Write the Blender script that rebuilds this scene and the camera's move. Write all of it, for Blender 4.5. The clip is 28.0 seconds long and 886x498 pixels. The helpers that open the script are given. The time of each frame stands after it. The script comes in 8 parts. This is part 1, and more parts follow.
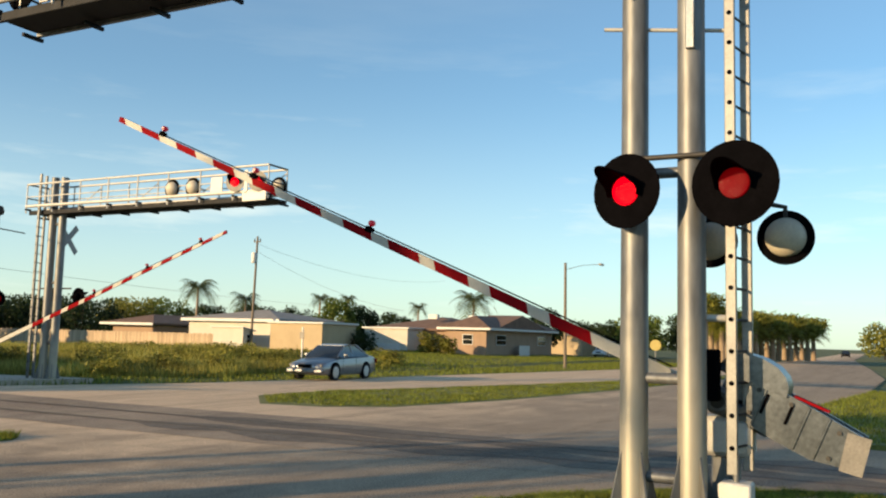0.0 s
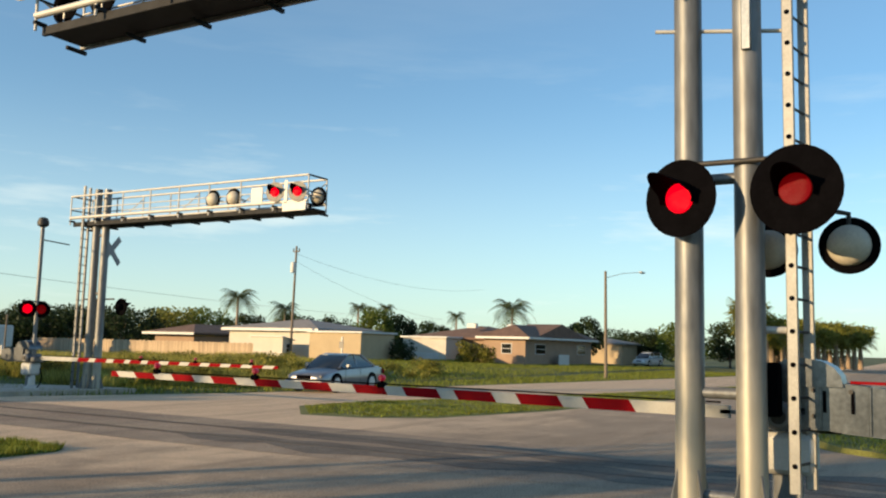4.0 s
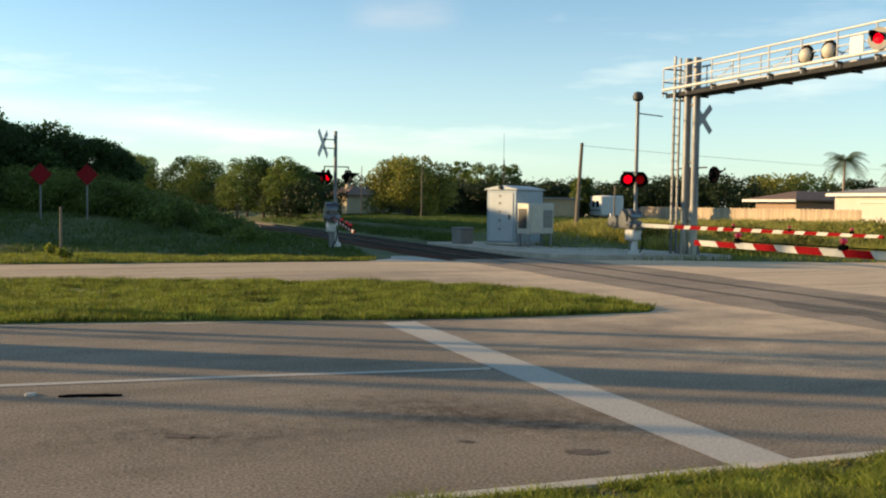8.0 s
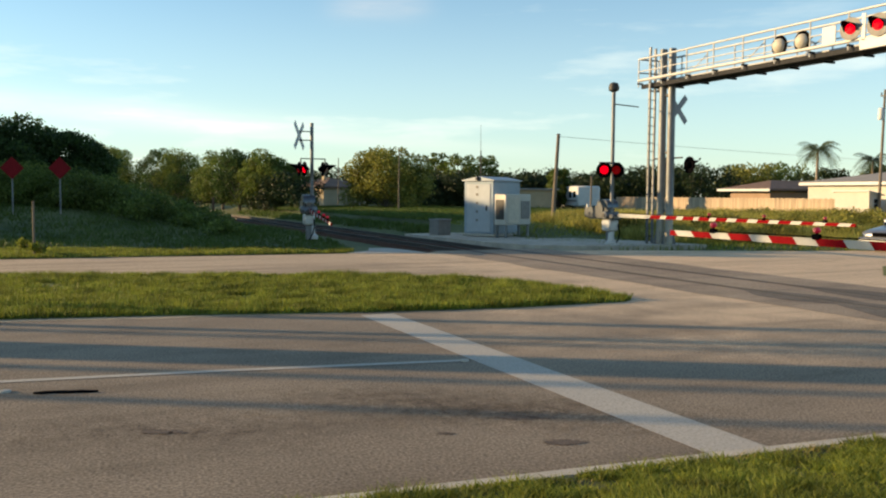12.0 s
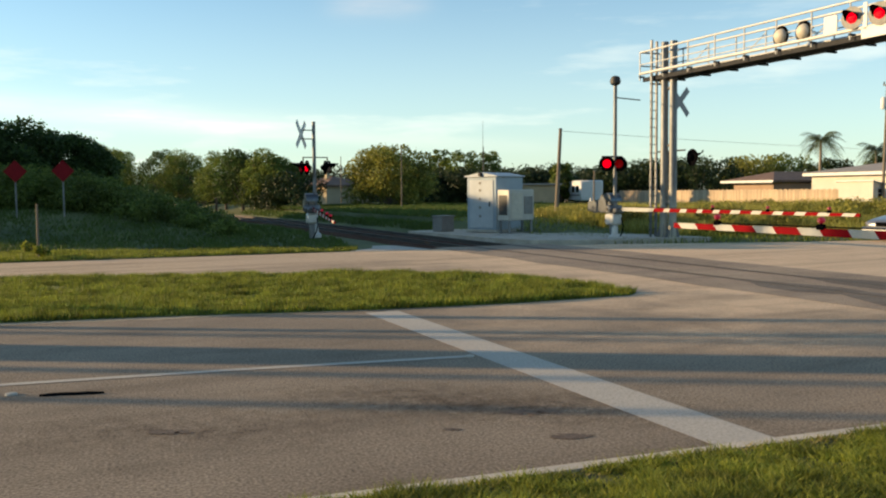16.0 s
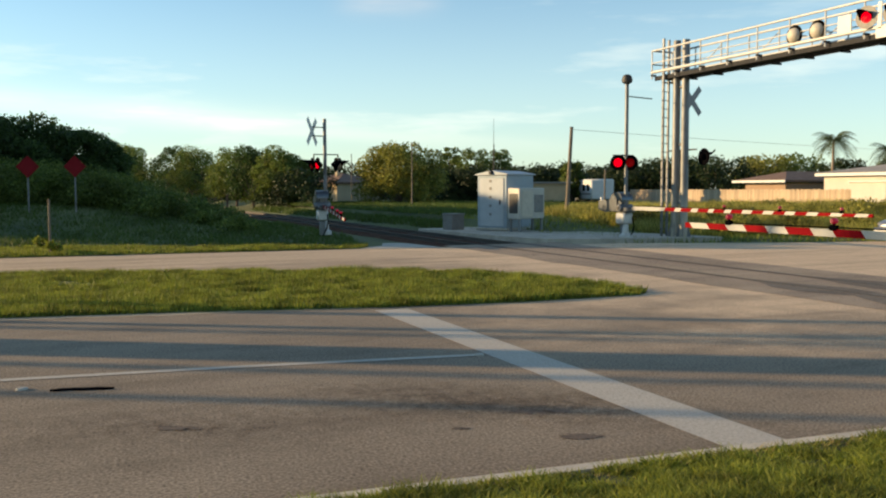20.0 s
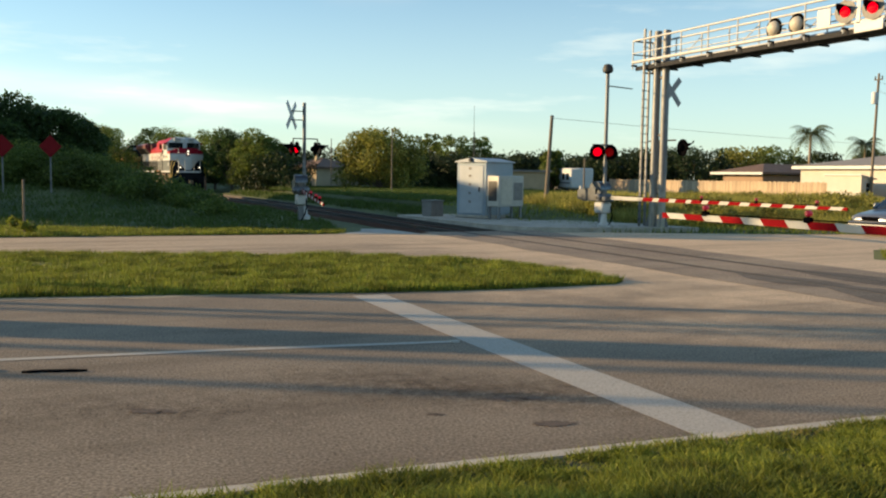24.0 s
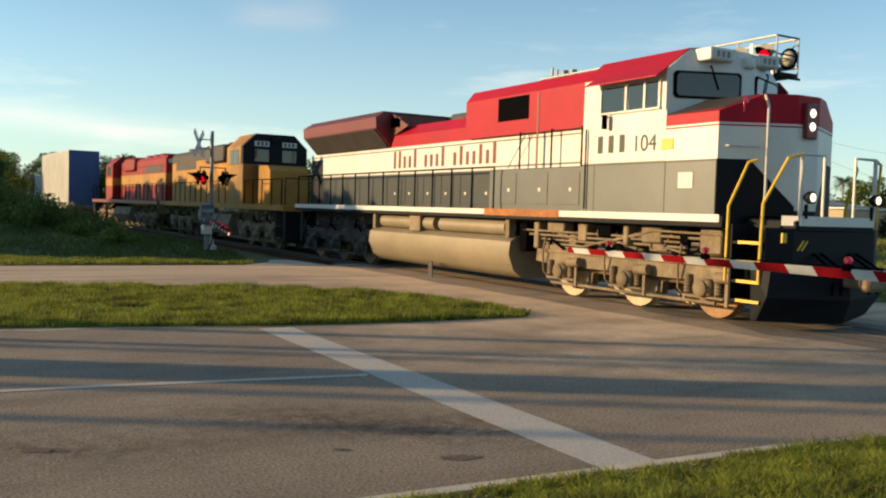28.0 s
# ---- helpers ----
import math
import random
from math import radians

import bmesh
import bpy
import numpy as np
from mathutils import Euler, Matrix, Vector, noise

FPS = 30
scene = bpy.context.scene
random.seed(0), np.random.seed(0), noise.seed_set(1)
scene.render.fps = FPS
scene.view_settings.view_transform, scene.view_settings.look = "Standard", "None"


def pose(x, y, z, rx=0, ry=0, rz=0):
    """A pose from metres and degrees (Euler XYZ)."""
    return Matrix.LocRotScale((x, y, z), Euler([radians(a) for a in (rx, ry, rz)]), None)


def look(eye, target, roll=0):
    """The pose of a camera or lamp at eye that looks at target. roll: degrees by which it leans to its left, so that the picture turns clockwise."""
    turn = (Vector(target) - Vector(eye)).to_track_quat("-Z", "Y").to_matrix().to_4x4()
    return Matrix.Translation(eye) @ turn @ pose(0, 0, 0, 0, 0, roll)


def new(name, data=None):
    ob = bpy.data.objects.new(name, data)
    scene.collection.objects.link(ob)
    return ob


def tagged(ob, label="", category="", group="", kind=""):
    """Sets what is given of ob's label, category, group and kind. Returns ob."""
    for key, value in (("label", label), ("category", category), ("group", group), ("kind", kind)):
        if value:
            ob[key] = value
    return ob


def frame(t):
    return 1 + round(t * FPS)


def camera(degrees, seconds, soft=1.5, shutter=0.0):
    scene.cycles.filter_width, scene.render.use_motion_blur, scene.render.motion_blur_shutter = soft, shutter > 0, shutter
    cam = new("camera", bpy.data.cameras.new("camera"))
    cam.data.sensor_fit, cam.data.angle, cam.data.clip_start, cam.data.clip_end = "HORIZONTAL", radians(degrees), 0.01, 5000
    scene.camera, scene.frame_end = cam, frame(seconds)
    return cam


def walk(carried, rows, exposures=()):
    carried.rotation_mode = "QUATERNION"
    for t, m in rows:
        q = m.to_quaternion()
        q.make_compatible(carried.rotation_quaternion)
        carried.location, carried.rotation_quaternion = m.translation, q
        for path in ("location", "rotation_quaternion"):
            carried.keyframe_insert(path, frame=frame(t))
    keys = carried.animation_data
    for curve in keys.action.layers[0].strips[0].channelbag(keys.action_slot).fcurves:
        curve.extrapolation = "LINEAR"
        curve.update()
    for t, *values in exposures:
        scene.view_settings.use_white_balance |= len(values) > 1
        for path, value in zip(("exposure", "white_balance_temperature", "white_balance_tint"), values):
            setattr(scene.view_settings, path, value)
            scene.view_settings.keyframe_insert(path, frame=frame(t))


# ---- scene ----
# x runs along the road to the east, y along the railway away from the camera, z up from the road
cam = camera(53.45, 28.0, soft=2.1)
PATH = [
    (0.0, pose(-0.617, -0.252, 1.783, 95.82, -1.49, -62.70)),
    (0.5, pose(-0.545, -0.229, 1.803, 97.01, -1.47, -60.26)),
    (1.0, pose(-0.518, -0.222, 1.815, 100.11, -1.66, -58.35)),
    (1.5, pose(-0.535, -0.160, 1.815, 99.67, -2.46, -57.71)),
    (2.0, pose(-0.538, -0.132, 1.813, 100.68, -3.61, -57.93)),
    (2.5, pose(-0.537, -0.100, 1.815, 100.79, -3.20, -58.25)),
    (4.5, pose(-0.424, -0.060, 1.825, 93.96, -1.01, -59.04)),
    (5.0, pose(-0.373, -0.076, 1.826, 90.38, -2.80, -44.99)),
    (5.5, pose(-0.273, -0.101, 1.818, 87.70, -1.72, -31.79)),
    (6.0, pose(-0.203, -0.047, 1.810, 87.41, -1.70, -26.73)),
    (6.5, pose(-0.175, 0.036, 1.807, 88.54, -1.88, -23.10)),
    (7.0, pose(-0.111, 0.056, 1.807, 87.83, -0.30, -21.73)),
    (7.5, pose(-0.017, -0.000, 1.794, 87.31, -0.77, -21.79)),
    (8.0, pose(0.012, -0.017, 1.792, 87.02, -0.76, -22.49)),
    (8.5, pose(0.031, -0.016, 1.790, 86.94, -0.31, -22.73)),
    (9.0, pose(0.019, -0.018, 1.795, 87.53, -0.08, -22.92)),
    (9.5, pose(0.027, -0.023, 1.797, 87.99, 0.13, -23.28)),
    (10.0, pose(0.024, -0.027, 1.794, 88.34, 0.04, -23.78)),
    (10.5, pose(0.023, -0.029, 1.792, 87.93, 0.30, -23.86)),
    (11.0, pose(0.033, -0.029, 1.788, 87.27, 0.12, -24.63)),
    (11.5, pose(0.041, -0.025, 1.799, 85.92, -0.26, -24.71)),
    (12.0, pose(0.012, -0.014, 1.800, 86.47, -0.40, -23.97)),
    (12.5, pose(0.013, -0.010, 1.800, 86.58, 0.19, -22.37)),
    (14.5, pose(0.009, -0.010, 1.799, 86.32, 0.25, -22.90)),
    (15.0, pose(0.005, -0.011, 1.796, 86.34, 0.20, -23.32)),
    (15.5, pose(0.008, -0.002, 1.797, 86.18, 0.25, -23.54)),
    (16.0, pose(0.020, -0.005, 1.792, 86.26, 0.53, -23.78)),
    (16.5, pose(0.011, -0.005, 1.793, 86.07, 0.28, -24.01)),
    (17.0, pose(0.000, 0.000, 1.800, 86.05, -0.16, -23.86)),
    (17.5, pose(0.018, 0.012, 1.801, 85.98, -0.46, -22.39)),
    (18.0, pose(0.022, 0.007, 1.798, 86.39, -0.22, -23.71)),
    (18.5, pose(0.025, 0.005, 1.798, 86.26, 0.15, -23.58)),
    (19.0, pose(0.030, 0.005, 1.796, 85.99, 0.34, -23.20)),
    (19.5, pose(0.030, 0.007, 1.793, 86.09, 0.17, -22.91)),
    (20.0, pose(0.025, 0.015, 1.795, 86.12, 0.17, -23.11)),
    (20.5, pose(0.026, 0.013, 1.794, 86.03, -0.06, -23.17)),
    (21.0, pose(0.024, 0.009, 1.794, 86.02, -0.26, -23.15)),
    (21.5, pose(0.027, 0.015, 1.794, 85.72, -0.43, -23.38)),
    (23.5, pose(0.018, 0.023, 1.798, 85.73, -1.07, -23.59)),
    (24.0, pose(0.038, 0.006, 1.794, 85.26, -0.79, -24.41)),
    (24.5, pose(0.017, 0.002, 1.801, 85.71, -1.14, -26.15)),
    (25.0, pose(0.012, -0.014, 1.804, 86.52, -1.00, -26.26)),
    (25.5, pose(0.003, -0.016, 1.805, 87.11, -0.72, -27.29)),
    (26.0, pose(0.004, -0.014, 1.805, 86.74, -1.22, -27.19)),
    (26.5, pose(0.005, -0.012, 1.804, 87.04, -1.16, -28.04)),
    (27.0, pose(0.003, -0.001, 1.801, 87.02, -1.15, -28.09)),
    (27.5, pose(0.004, -0.007, 1.808, 87.44, -1.38, -28.37)),
    (28.0, pose(0.032, -0.025, 1.816, 87.44, -1.67, -30.23)),
]
walk(cam, PATH, [(0, 0.56, 7600, 8), (1, 0.54, 7250, 8), (2.5, 0.54, 7250, 8), (5, 0.48, 7500, 8), (6, 0.92, 7700, 8), (7, 0.76, 7700, 8), (9, 0.66, 7700, 8), (20, 0.64, 7700, 8), (26, 0.62, 7700, 8), (28, 0.52, 7700, 8)])

# ---- light ----
SUN_AZ, SUN_EL = 149.0, 11.0          # degrees from +x towards +y, and above the horizon
world = bpy.data.worlds.new("world")
scene.world = world
world.use_nodes = True
wt = world.node_tree
wt.nodes.clear()
w_out = wt.nodes.new("ShaderNodeOutputWorld")
w_bg = wt.nodes.new("ShaderNodeBackground")
w_sky = wt.nodes.new("ShaderNodeTexSky")
w_sky.sky_type = 'NISHITA'
w_sky.sun_disc = False
w_sky.sun_elevation = radians(SUN_EL)
w_sky.sun_rotation = radians(90 - SUN_AZ)
w_sky.air_density, w_sky.dust_density, w_sky.ozone_density = 1.0, 0.3, 3.5
w_bg.inputs["Strength"].default_value = 0.138
# thin high haze and streaks of cirrus
w_tc = wt.nodes.new("ShaderNodeTexCoord")
w_mp = wt.nodes.new("ShaderNodeMapping")
w_mp.inputs["Scale"].default_value = (1.6, 1.6, 11.0)
w_mp.inputs["Rotation"].default_value = (0.06, -0.05, 0.3)
w_no = wt.nodes.new("ShaderNodeTexNoise")
w_no.inputs["Scale"].default_value, w_no.inputs["Detail"].default_value, w_no.inputs["Roughness"].default_value = 1.7, 7, 0.6
w_sep = wt.nodes.new("ShaderNodeSeparateXYZ")
w_low = wt.nodes.new("ShaderNodeMapRange")
w_low.inputs["From Min"].default_value, w_low.inputs["From Max"].default_value = 0.0, 0.30
w_low.inputs["To Min"].default_value, w_low.inputs["To Max"].default_value = 0.40, 0.08
w_low.interpolation_type = 'SMOOTHSTEP'
w_cl = wt.nodes.new("ShaderNodeMapRange")
w_cl.inputs["From Min"].default_value, w_cl.inputs["From Max"].default_value = 0.53, 0.78
w_cl.inputs["To Max"].default_value = 0.6
w_fade = wt.nodes.new("ShaderNodeMapRange")
w_fade.inputs["From Min"].default_value, w_fade.inputs["From Max"].default_value = 0.10, 0.34
w_fade.inputs["To Min"].default_value, w_fade.inputs["To Max"].default_value = 1.0, 0.05
w_mul = wt.nodes.new("ShaderNodeMath")
w_mul.operation = 'MULTIPLY'
w_add = wt.nodes.new("ShaderNodeMath")
w_add.operation, w_add.use_clamp = 'ADD', True
w_tint = wt.nodes.new("ShaderNodeMix")
w_tint.data_type, w_tint.blend_type = 'RGBA', 'MULTIPLY'
w_tint.inputs[0].default_value = 1.0
w_tint.inputs[7].default_value = (0.73, 1.06, 1.19, 1)
w_mix = wt.nodes.new("ShaderNodeMix")
w_mix.data_type = 'RGBA'
w_mix.inputs[7].default_value = (5.1, 5.75, 5.95, 1)
wt.links.new(w_tc.outputs["Generated"], w_mp.inputs["Vector"])
wt.links.new(w_mp.outputs["Vector"], w_no.inputs["Vector"])
wt.links.new(w_tc.outputs["Generated"], w_sep.inputs["Vector"])
wt.links.new(w_sep.outputs["Z"], w_low.inputs["Value"])
wt.links.new(w_sep.outputs["Z"], w_fade.inputs["Value"])
wt.links.new(w_no.outputs["Fac"], w_cl.inputs["Value"])
wt.links.new(w_cl.outputs["Result"], w_mul.inputs[0])
wt.links.new(w_fade.outputs["Result"], w_mul.inputs[1])
wt.links.new(w_mul.outputs["Value"], w_add.inputs[0])
wt.links.new(w_low.outputs["Result"], w_add.inputs[1])
wt.links.new(w_sky.outputs["Color"], w_tint.inputs[6])
wt.links.new(w_tint.outputs[2], w_mix.inputs[6])
wt.links.new(w_add.outputs["Value"], w_mix.inputs[0])


def sky_math(op, a, b=0.0):
    n = wt.nodes.new("ShaderNodeMath")
    n.operation = op
    for k, v in enumerate((a, b)):
        if isinstance(v, (int, float)):
            n.inputs[k].default_value = v
        else:
            wt.links.new(v, n.inputs[k])
    return n.outputs[0]


def cloud(last, heading, slope, height, half_long, half_high, amount, colour):
    """A long soft cloud about a heading (radians right of +y) and height, torn by the cirrus noise."""
    h = sky_math('SUBTRACT', sky_math('ARCTAN2', w_sep.outputs["X"], w_sep.outputs["Y"]), heading)
    u = sky_math('POWER', sky_math('ABSOLUTE', sky_math('DIVIDE', h, half_long)), 4.0)
    z = sky_math('SUBTRACT', sky_math('SUBTRACT', w_sep.outputs["Z"], height), sky_math('MULTIPLY', h, slope))
    v = sky_math('POWER', sky_math('ABSOLUTE', sky_math('DIVIDE', z, half_high)), 2.0)
    f = sky_math('POWER', 2.718, sky_math('MULTIPLY', sky_math('ADD', u, v), -1.0))
    torn = wt.nodes.new("ShaderNodeMapRange")
    torn.inputs["From Min"].default_value, torn.inputs["From Max"].default_value = 0.34, 0.62
    torn.inputs["To Min"].default_value, torn.inputs["To Max"].default_value = 0.25 * amount, amount
    wt.links.new(w_no.outputs["Fac"], torn.inputs["Value"])
    x = wt.nodes.new("ShaderNodeMix")
    x.data_type = 'RGBA'
    x.inputs[7].default_value = (*colour, 1)
    wt.links.new(sky_math('MULTIPLY', f, torn.outputs["Result"]), x.inputs[0])
    wt.links.new(last, x.inputs[6])
    return x.outputs[2]


w_last = cloud(w_mix.outputs[2], -0.05, -0.055, 0.092, 0.34, 0.014, 0.42, (5.9, 6.15, 6.1))
w_last = cloud(w_last, 0.30, -0.06, 0.062, 0.22, 0.008, 0.3, (5.9, 6.15, 6.1))
w_last = cloud(w_last, 0.345, 0.05, 0.208, 0.055, 0.016, 0.45, (5.0, 4.7, 4.8))
wt.links.new(w_last, w_bg.inputs["Color"])
wt.links.new(w_bg.outputs["Background"], w_out.inputs["Surface"])
sun = new("sun", bpy.data.lights.new("sun", 'SUN'))
sun.data.energy, sun.data.angle, sun.data.color = 5.0, radians(0.5), (1.0, 0.74, 0.45)
sun_dir = Vector((math.cos(radians(SUN_AZ)) * math.cos(radians(SUN_EL)), math.sin(radians(SUN_AZ)) * math.cos(radians(SUN_EL)), math.sin(radians(SUN_EL))))
sun.matrix_world = look(sun_dir * 50, (0, 0, 0))


# ---- materials ----
def mat(name, color, rough=0.6, metal=0.0, var=0.15, scale=6.0, fine=60.0, bump=0.15, color2=None, spec=0.5, coords="Object", emit=None, power=0.0, rand=0.0, stretch=(1, 1, 1), dirt=0.0):
    m = bpy.data.materials.new(name)
    m.use_nodes = True
    t = m.node_tree
    b = t.nodes["Principled BSDF"]
    b.inputs["Roughness"].default_value = rough
    b.inputs["Metallic"].default_value = metal
    b.inputs["Specular IOR Level"].default_value = spec
    tc = t.nodes.new("ShaderNodeTexCoord")
    mp = t.nodes.new("ShaderNodeMapping")
    mp.inputs["Scale"].default_value = stretch
    t.links.new(tc.outputs[coords], mp.inputs["Vector"])
    n1 = t.nodes.new("ShaderNodeTexNoise")
    n1.inputs["Scale"].default_value = scale
    n1.inputs["Detail"].default_value = 6
    n1.inputs["Roughness"].default_value = 0.6
    n2 = t.nodes.new("ShaderNodeTexNoise")
    n2.inputs["Scale"].default_value = fine
    n2.inputs["Detail"].default_value = 3
    t.links.new(mp.outputs["Vector"], n1.inputs["Vector"])
    t.links.new(mp.outputs["Vector"], n2.inputs["Vector"])
    ramp = t.nodes.new("ShaderNodeValToRGB")
    c = Vector(color)
    c2 = Vector(color2) if color2 else c * (1 + var)
    c1 = c * (1 - var) if not color2 else c
    ramp.color_ramp.elements[0].position, ramp.color_ramp.elements[1].position = 0.32, 0.68
    ramp.color_ramp.elements[0].color = (*c1, 1)
    ramp.color_ramp.elements[1].color = (*c2, 1)
    t.links.new(n1.outputs["Fac"], ramp.inputs["Fac"])
    mix = t.nodes.new("ShaderNodeMix")
    mix.data_type, mix.blend_type = 'RGBA', 'MULTIPLY'
    mix.inputs[0].default_value = 1.0
    r2 = t.nodes.new("ShaderNodeMapRange")
    r2.inputs["From Min"].default_value, r2.inputs["From Max"].default_value = 0.3, 0.7
    r2.inputs["To Min"].default_value, r2.inputs["To Max"].default_value = 1 - var, 1 + var * 0.5
    t.links.new(n2.outputs["Fac"], r2.inputs["Value"])
    t.links.new(ramp.outputs["Color"], mix.inputs[6])
    t.links.new(r2.outputs["Result"], mix.inputs[7])
    last = mix.outputs[2]
    if dirt > 0:
        n3 = t.nodes.new("ShaderNodeTexNoise")
        n3.inputs["Scale"].default_value = scale * 0.35
        n3.inputs["Detail"].default_value = 8
        t.links.new(mp.outputs["Vector"], n3.inputs["Vector"])
        r3 = t.nodes.new("ShaderNodeMapRange")
        r3.inputs["From Min"].default_value, r3.inputs["From Max"].default_value = 0.5, 0.75
        r3.inputs["To Min"].default_value, r3.inputs["To Max"].default_value = 0, dirt
        t.links.new(n3.outputs["Fac"], r3.inputs["Value"])
        dm = t.nodes.new("ShaderNodeMix")
        dm.data_type = 'RGBA'
        dm.inputs[7].default_value = (0.06, 0.045, 0.03, 1)
        t.links.new(r3.outputs["Result"], dm.inputs[0])
        t.links.new(last, dm.inputs[6])
        last = dm.outputs[2]
    if rand > 0:
        oi = t.nodes.new("ShaderNodeObjectInfo")
        hs = t.nodes.new("ShaderNodeHueSaturation")
        r4 = t.nodes.new("ShaderNodeMapRange")
        r4.inputs["To Min"].default_value, r4.inputs["To Max"].default_value = 1 - rand, 1 + rand
        t.links.new(oi.outputs["Random"], r4.inputs["Value"])
        t.links.new(r4.outputs["Result"], hs.inputs["Value"])
        t.links.new(last, hs.inputs["Color"])
        last = hs.outputs["Color"]
    t.links.new(last, b.inputs["Base Color"])
    if bump > 0:
        bp = t.nodes.new("ShaderNodeBump")
        bp.inputs["Strength"].default_value = bump
        bp.inputs["Distance"].default_value = 0.02
        t.links.new(n2.outputs["Fac"], bp.inputs["Height"])
        t.links.new(bp.outputs["Normal"], b.inputs["Normal"])
    if emit:
        b.inputs["Emission Color"].default_value = (*emit, 1)
        b.inputs["Emission Strength"].default_value = power
    return m


def leaf_mat(name, dark, light, trans=0.25, rough=0.55, patch=0.45, lo=0.65, hi=1.3):
    """Foliage: each leaf a shade of its own, some light passing through."""
    m = bpy.data.materials.new(name)
    m.use_nodes = True
    t = m.node_tree
    b = t.nodes["Principled BSDF"]
    g = t.nodes.new("ShaderNodeNewGeometry")
    r = t.nodes.new("ShaderNodeValToRGB")
    r.color_ramp.elements[0].color, r.color_ramp.elements[1].color = (*dark, 1), (*light, 1)
    t.links.new(g.outputs["Random Per Island"], r.inputs["Fac"])
    tc = t.nodes.new("ShaderNodeTexCoord")
    n = t.nodes.new("ShaderNodeTexNoise")
    n.inputs["Scale"].default_value = patch
    t.links.new(tc.outputs["Object"], n.inputs["Vector"])
    mr = t.nodes.new("ShaderNodeMapRange")
    mr.inputs["From Min"].default_value, mr.inputs["From Max"].default_value = 0.3, 0.7
    mr.inputs["To Min"].default_value, mr.inputs["To Max"].default_value = lo, hi
    t.links.new(n.outputs["Fac"], mr.inputs["Value"])
    hs = t.nodes.new("ShaderNodeHueSaturation")
    t.links.new(mr.outputs["Result"], hs.inputs["Value"])
    t.links.new(r.outputs["Color"], hs.inputs["Color"])
    t.links.new(hs.outputs["Color"], b.inputs["Base Color"])
    b.inputs["Roughness"].default_value = rough
    b.inputs["Specular IOR Level"].default_value = 0.25
    tr = t.nodes.new("ShaderNodeBsdfTranslucent")
    t.links.new(hs.outputs["Color"], tr.inputs["Color"])
    mx = t.nodes.new("ShaderNodeMixShader")
    mx.inputs["Fac"].default_value = trans
    t.links.new(b.outputs["BSDF"], mx.inputs[1])
    t.links.new(tr.outputs["BSDF"], mx.inputs[2])
    t.links.new(mx.outputs["Shader"], t.nodes["Material Output"].inputs["Surface"])
    return m


GALV = mat("galvanised steel", (0.175, 0.182, 0.188), 0.5, 0.45, 0.24, 3.0, 18.0, 0.05, stretch=(1, 1, 0.18), dirt=0.2)
ALU = mat("painted aluminium", (0.50, 0.49, 0.46), 0.5, 0.2, 0.08, 4.0, 40.0, 0.03)
WHITE = mat("white paint", (0.55, 0.55, 0.53), 0.5, 0, 0.06, 3.0, 40.0, 0.03, dirt=0.12)
SIGNWHITE = mat("white reflective sheet", (0.39, 0.38, 0.345), 0.6, 0, 0.08, 5.0, 60.0, 0.03, dirt=0.2)
DULLRED = mat("faded red sheet", (0.20, 0.010, 0.014), 0.7, 0, 0.15, 5.0, 60.0, 0.03, spec=0.1)
RED = mat("red reflective sheet", (0.20, 0.0025, 0.006), 0.7, 0, 0.12, 5.0, 60.0, 0.03, spec=0.05)
BLACK = mat("black paint", (0.0028, 0.0026, 0.0034), 0.8, 0, 0.25, 5.0, 50.0, 0.05, spec=0.015)
DARKMETAL = mat("dark weathered steel", (0.05, 0.047, 0.044), 0.55, 0.4, 0.25, 5.0, 50.0, 0.1)
CONC = mat("concrete", (0.42, 0.38, 0.32), 0.85, 0, 0.14, 3.0, 80.0, 0.25, dirt=0.15)
LENS_ON = mat("red lens, lit", (0.16, 0.001, 0.004), 0.3, 0, 0.1, 60, 200, 0.3, emit=(1.0, 0.0, 0.014), power=0.95, spec=0.05)
# lamp is off; the weak emission is added to keep the lens red
LENS_OFF = mat("red lens", (0.10, 0.002, 0.005), 0.2, 0, 0.15, 60, 200, 0.3, emit=(1.0, 0.005, 0.012), power=0.07, spec=0.08)
LAMP_ON = mat("small red lamp, lit", (0.14, 0.003, 0.02), 0.3, 0, 0.1, 60, 200, 0.1, emit=(1.0, 0.01, 0.06), power=0.12)
GLASS = mat("dark glazing", (0.015, 0.018, 0.02), 0.06, 0, 0.1, 3, 30, 0.0, spec=0.8)
RUST = mat("rusted steel", (0.13, 0.065, 0.035), 0.8, 0.2, 0.3, 5, 50, 0.3)
WOODPOLE = mat("weathered wood", (0.19, 0.15, 0.11), 0.85, 0, 0.25, 3, 40, 0.4, stretch=(8, 8, 0.6))
FENCEWOOD = mat("bleached fence board", (0.48, 0.36, 0.24), 0.85, 0, 0.18, 2, 30, 0.3, stretch=(6, 6, 0.5), rand=0.18)
STUCCO = mat("cream stucco", (0.43, 0.335, 0.215), 0.9, 0, 0.06, 1.2, 60, 0.2, dirt=0.08)
STUCCOW = mat("white stucco", (0.54, 0.50, 0.43), 0.9, 0, 0.05, 1.2, 60, 0.2, dirt=0.08)
BRICKPINK = mat("pinkish stucco", (0.33, 0.225, 0.155), 0.9, 0, 0.1, 1.0, 50, 0.25, dirt=0.1)
SHINGLE = mat("brown shingle", (0.17, 0.10, 0.07), 0.9, 0, 0.2, 1.5, 30, 0.3)
GREYROOF = mat("grey roof", (0.26, 0.24, 0.22), 0.9, 0, 0.15, 1.5, 30, 0.3)
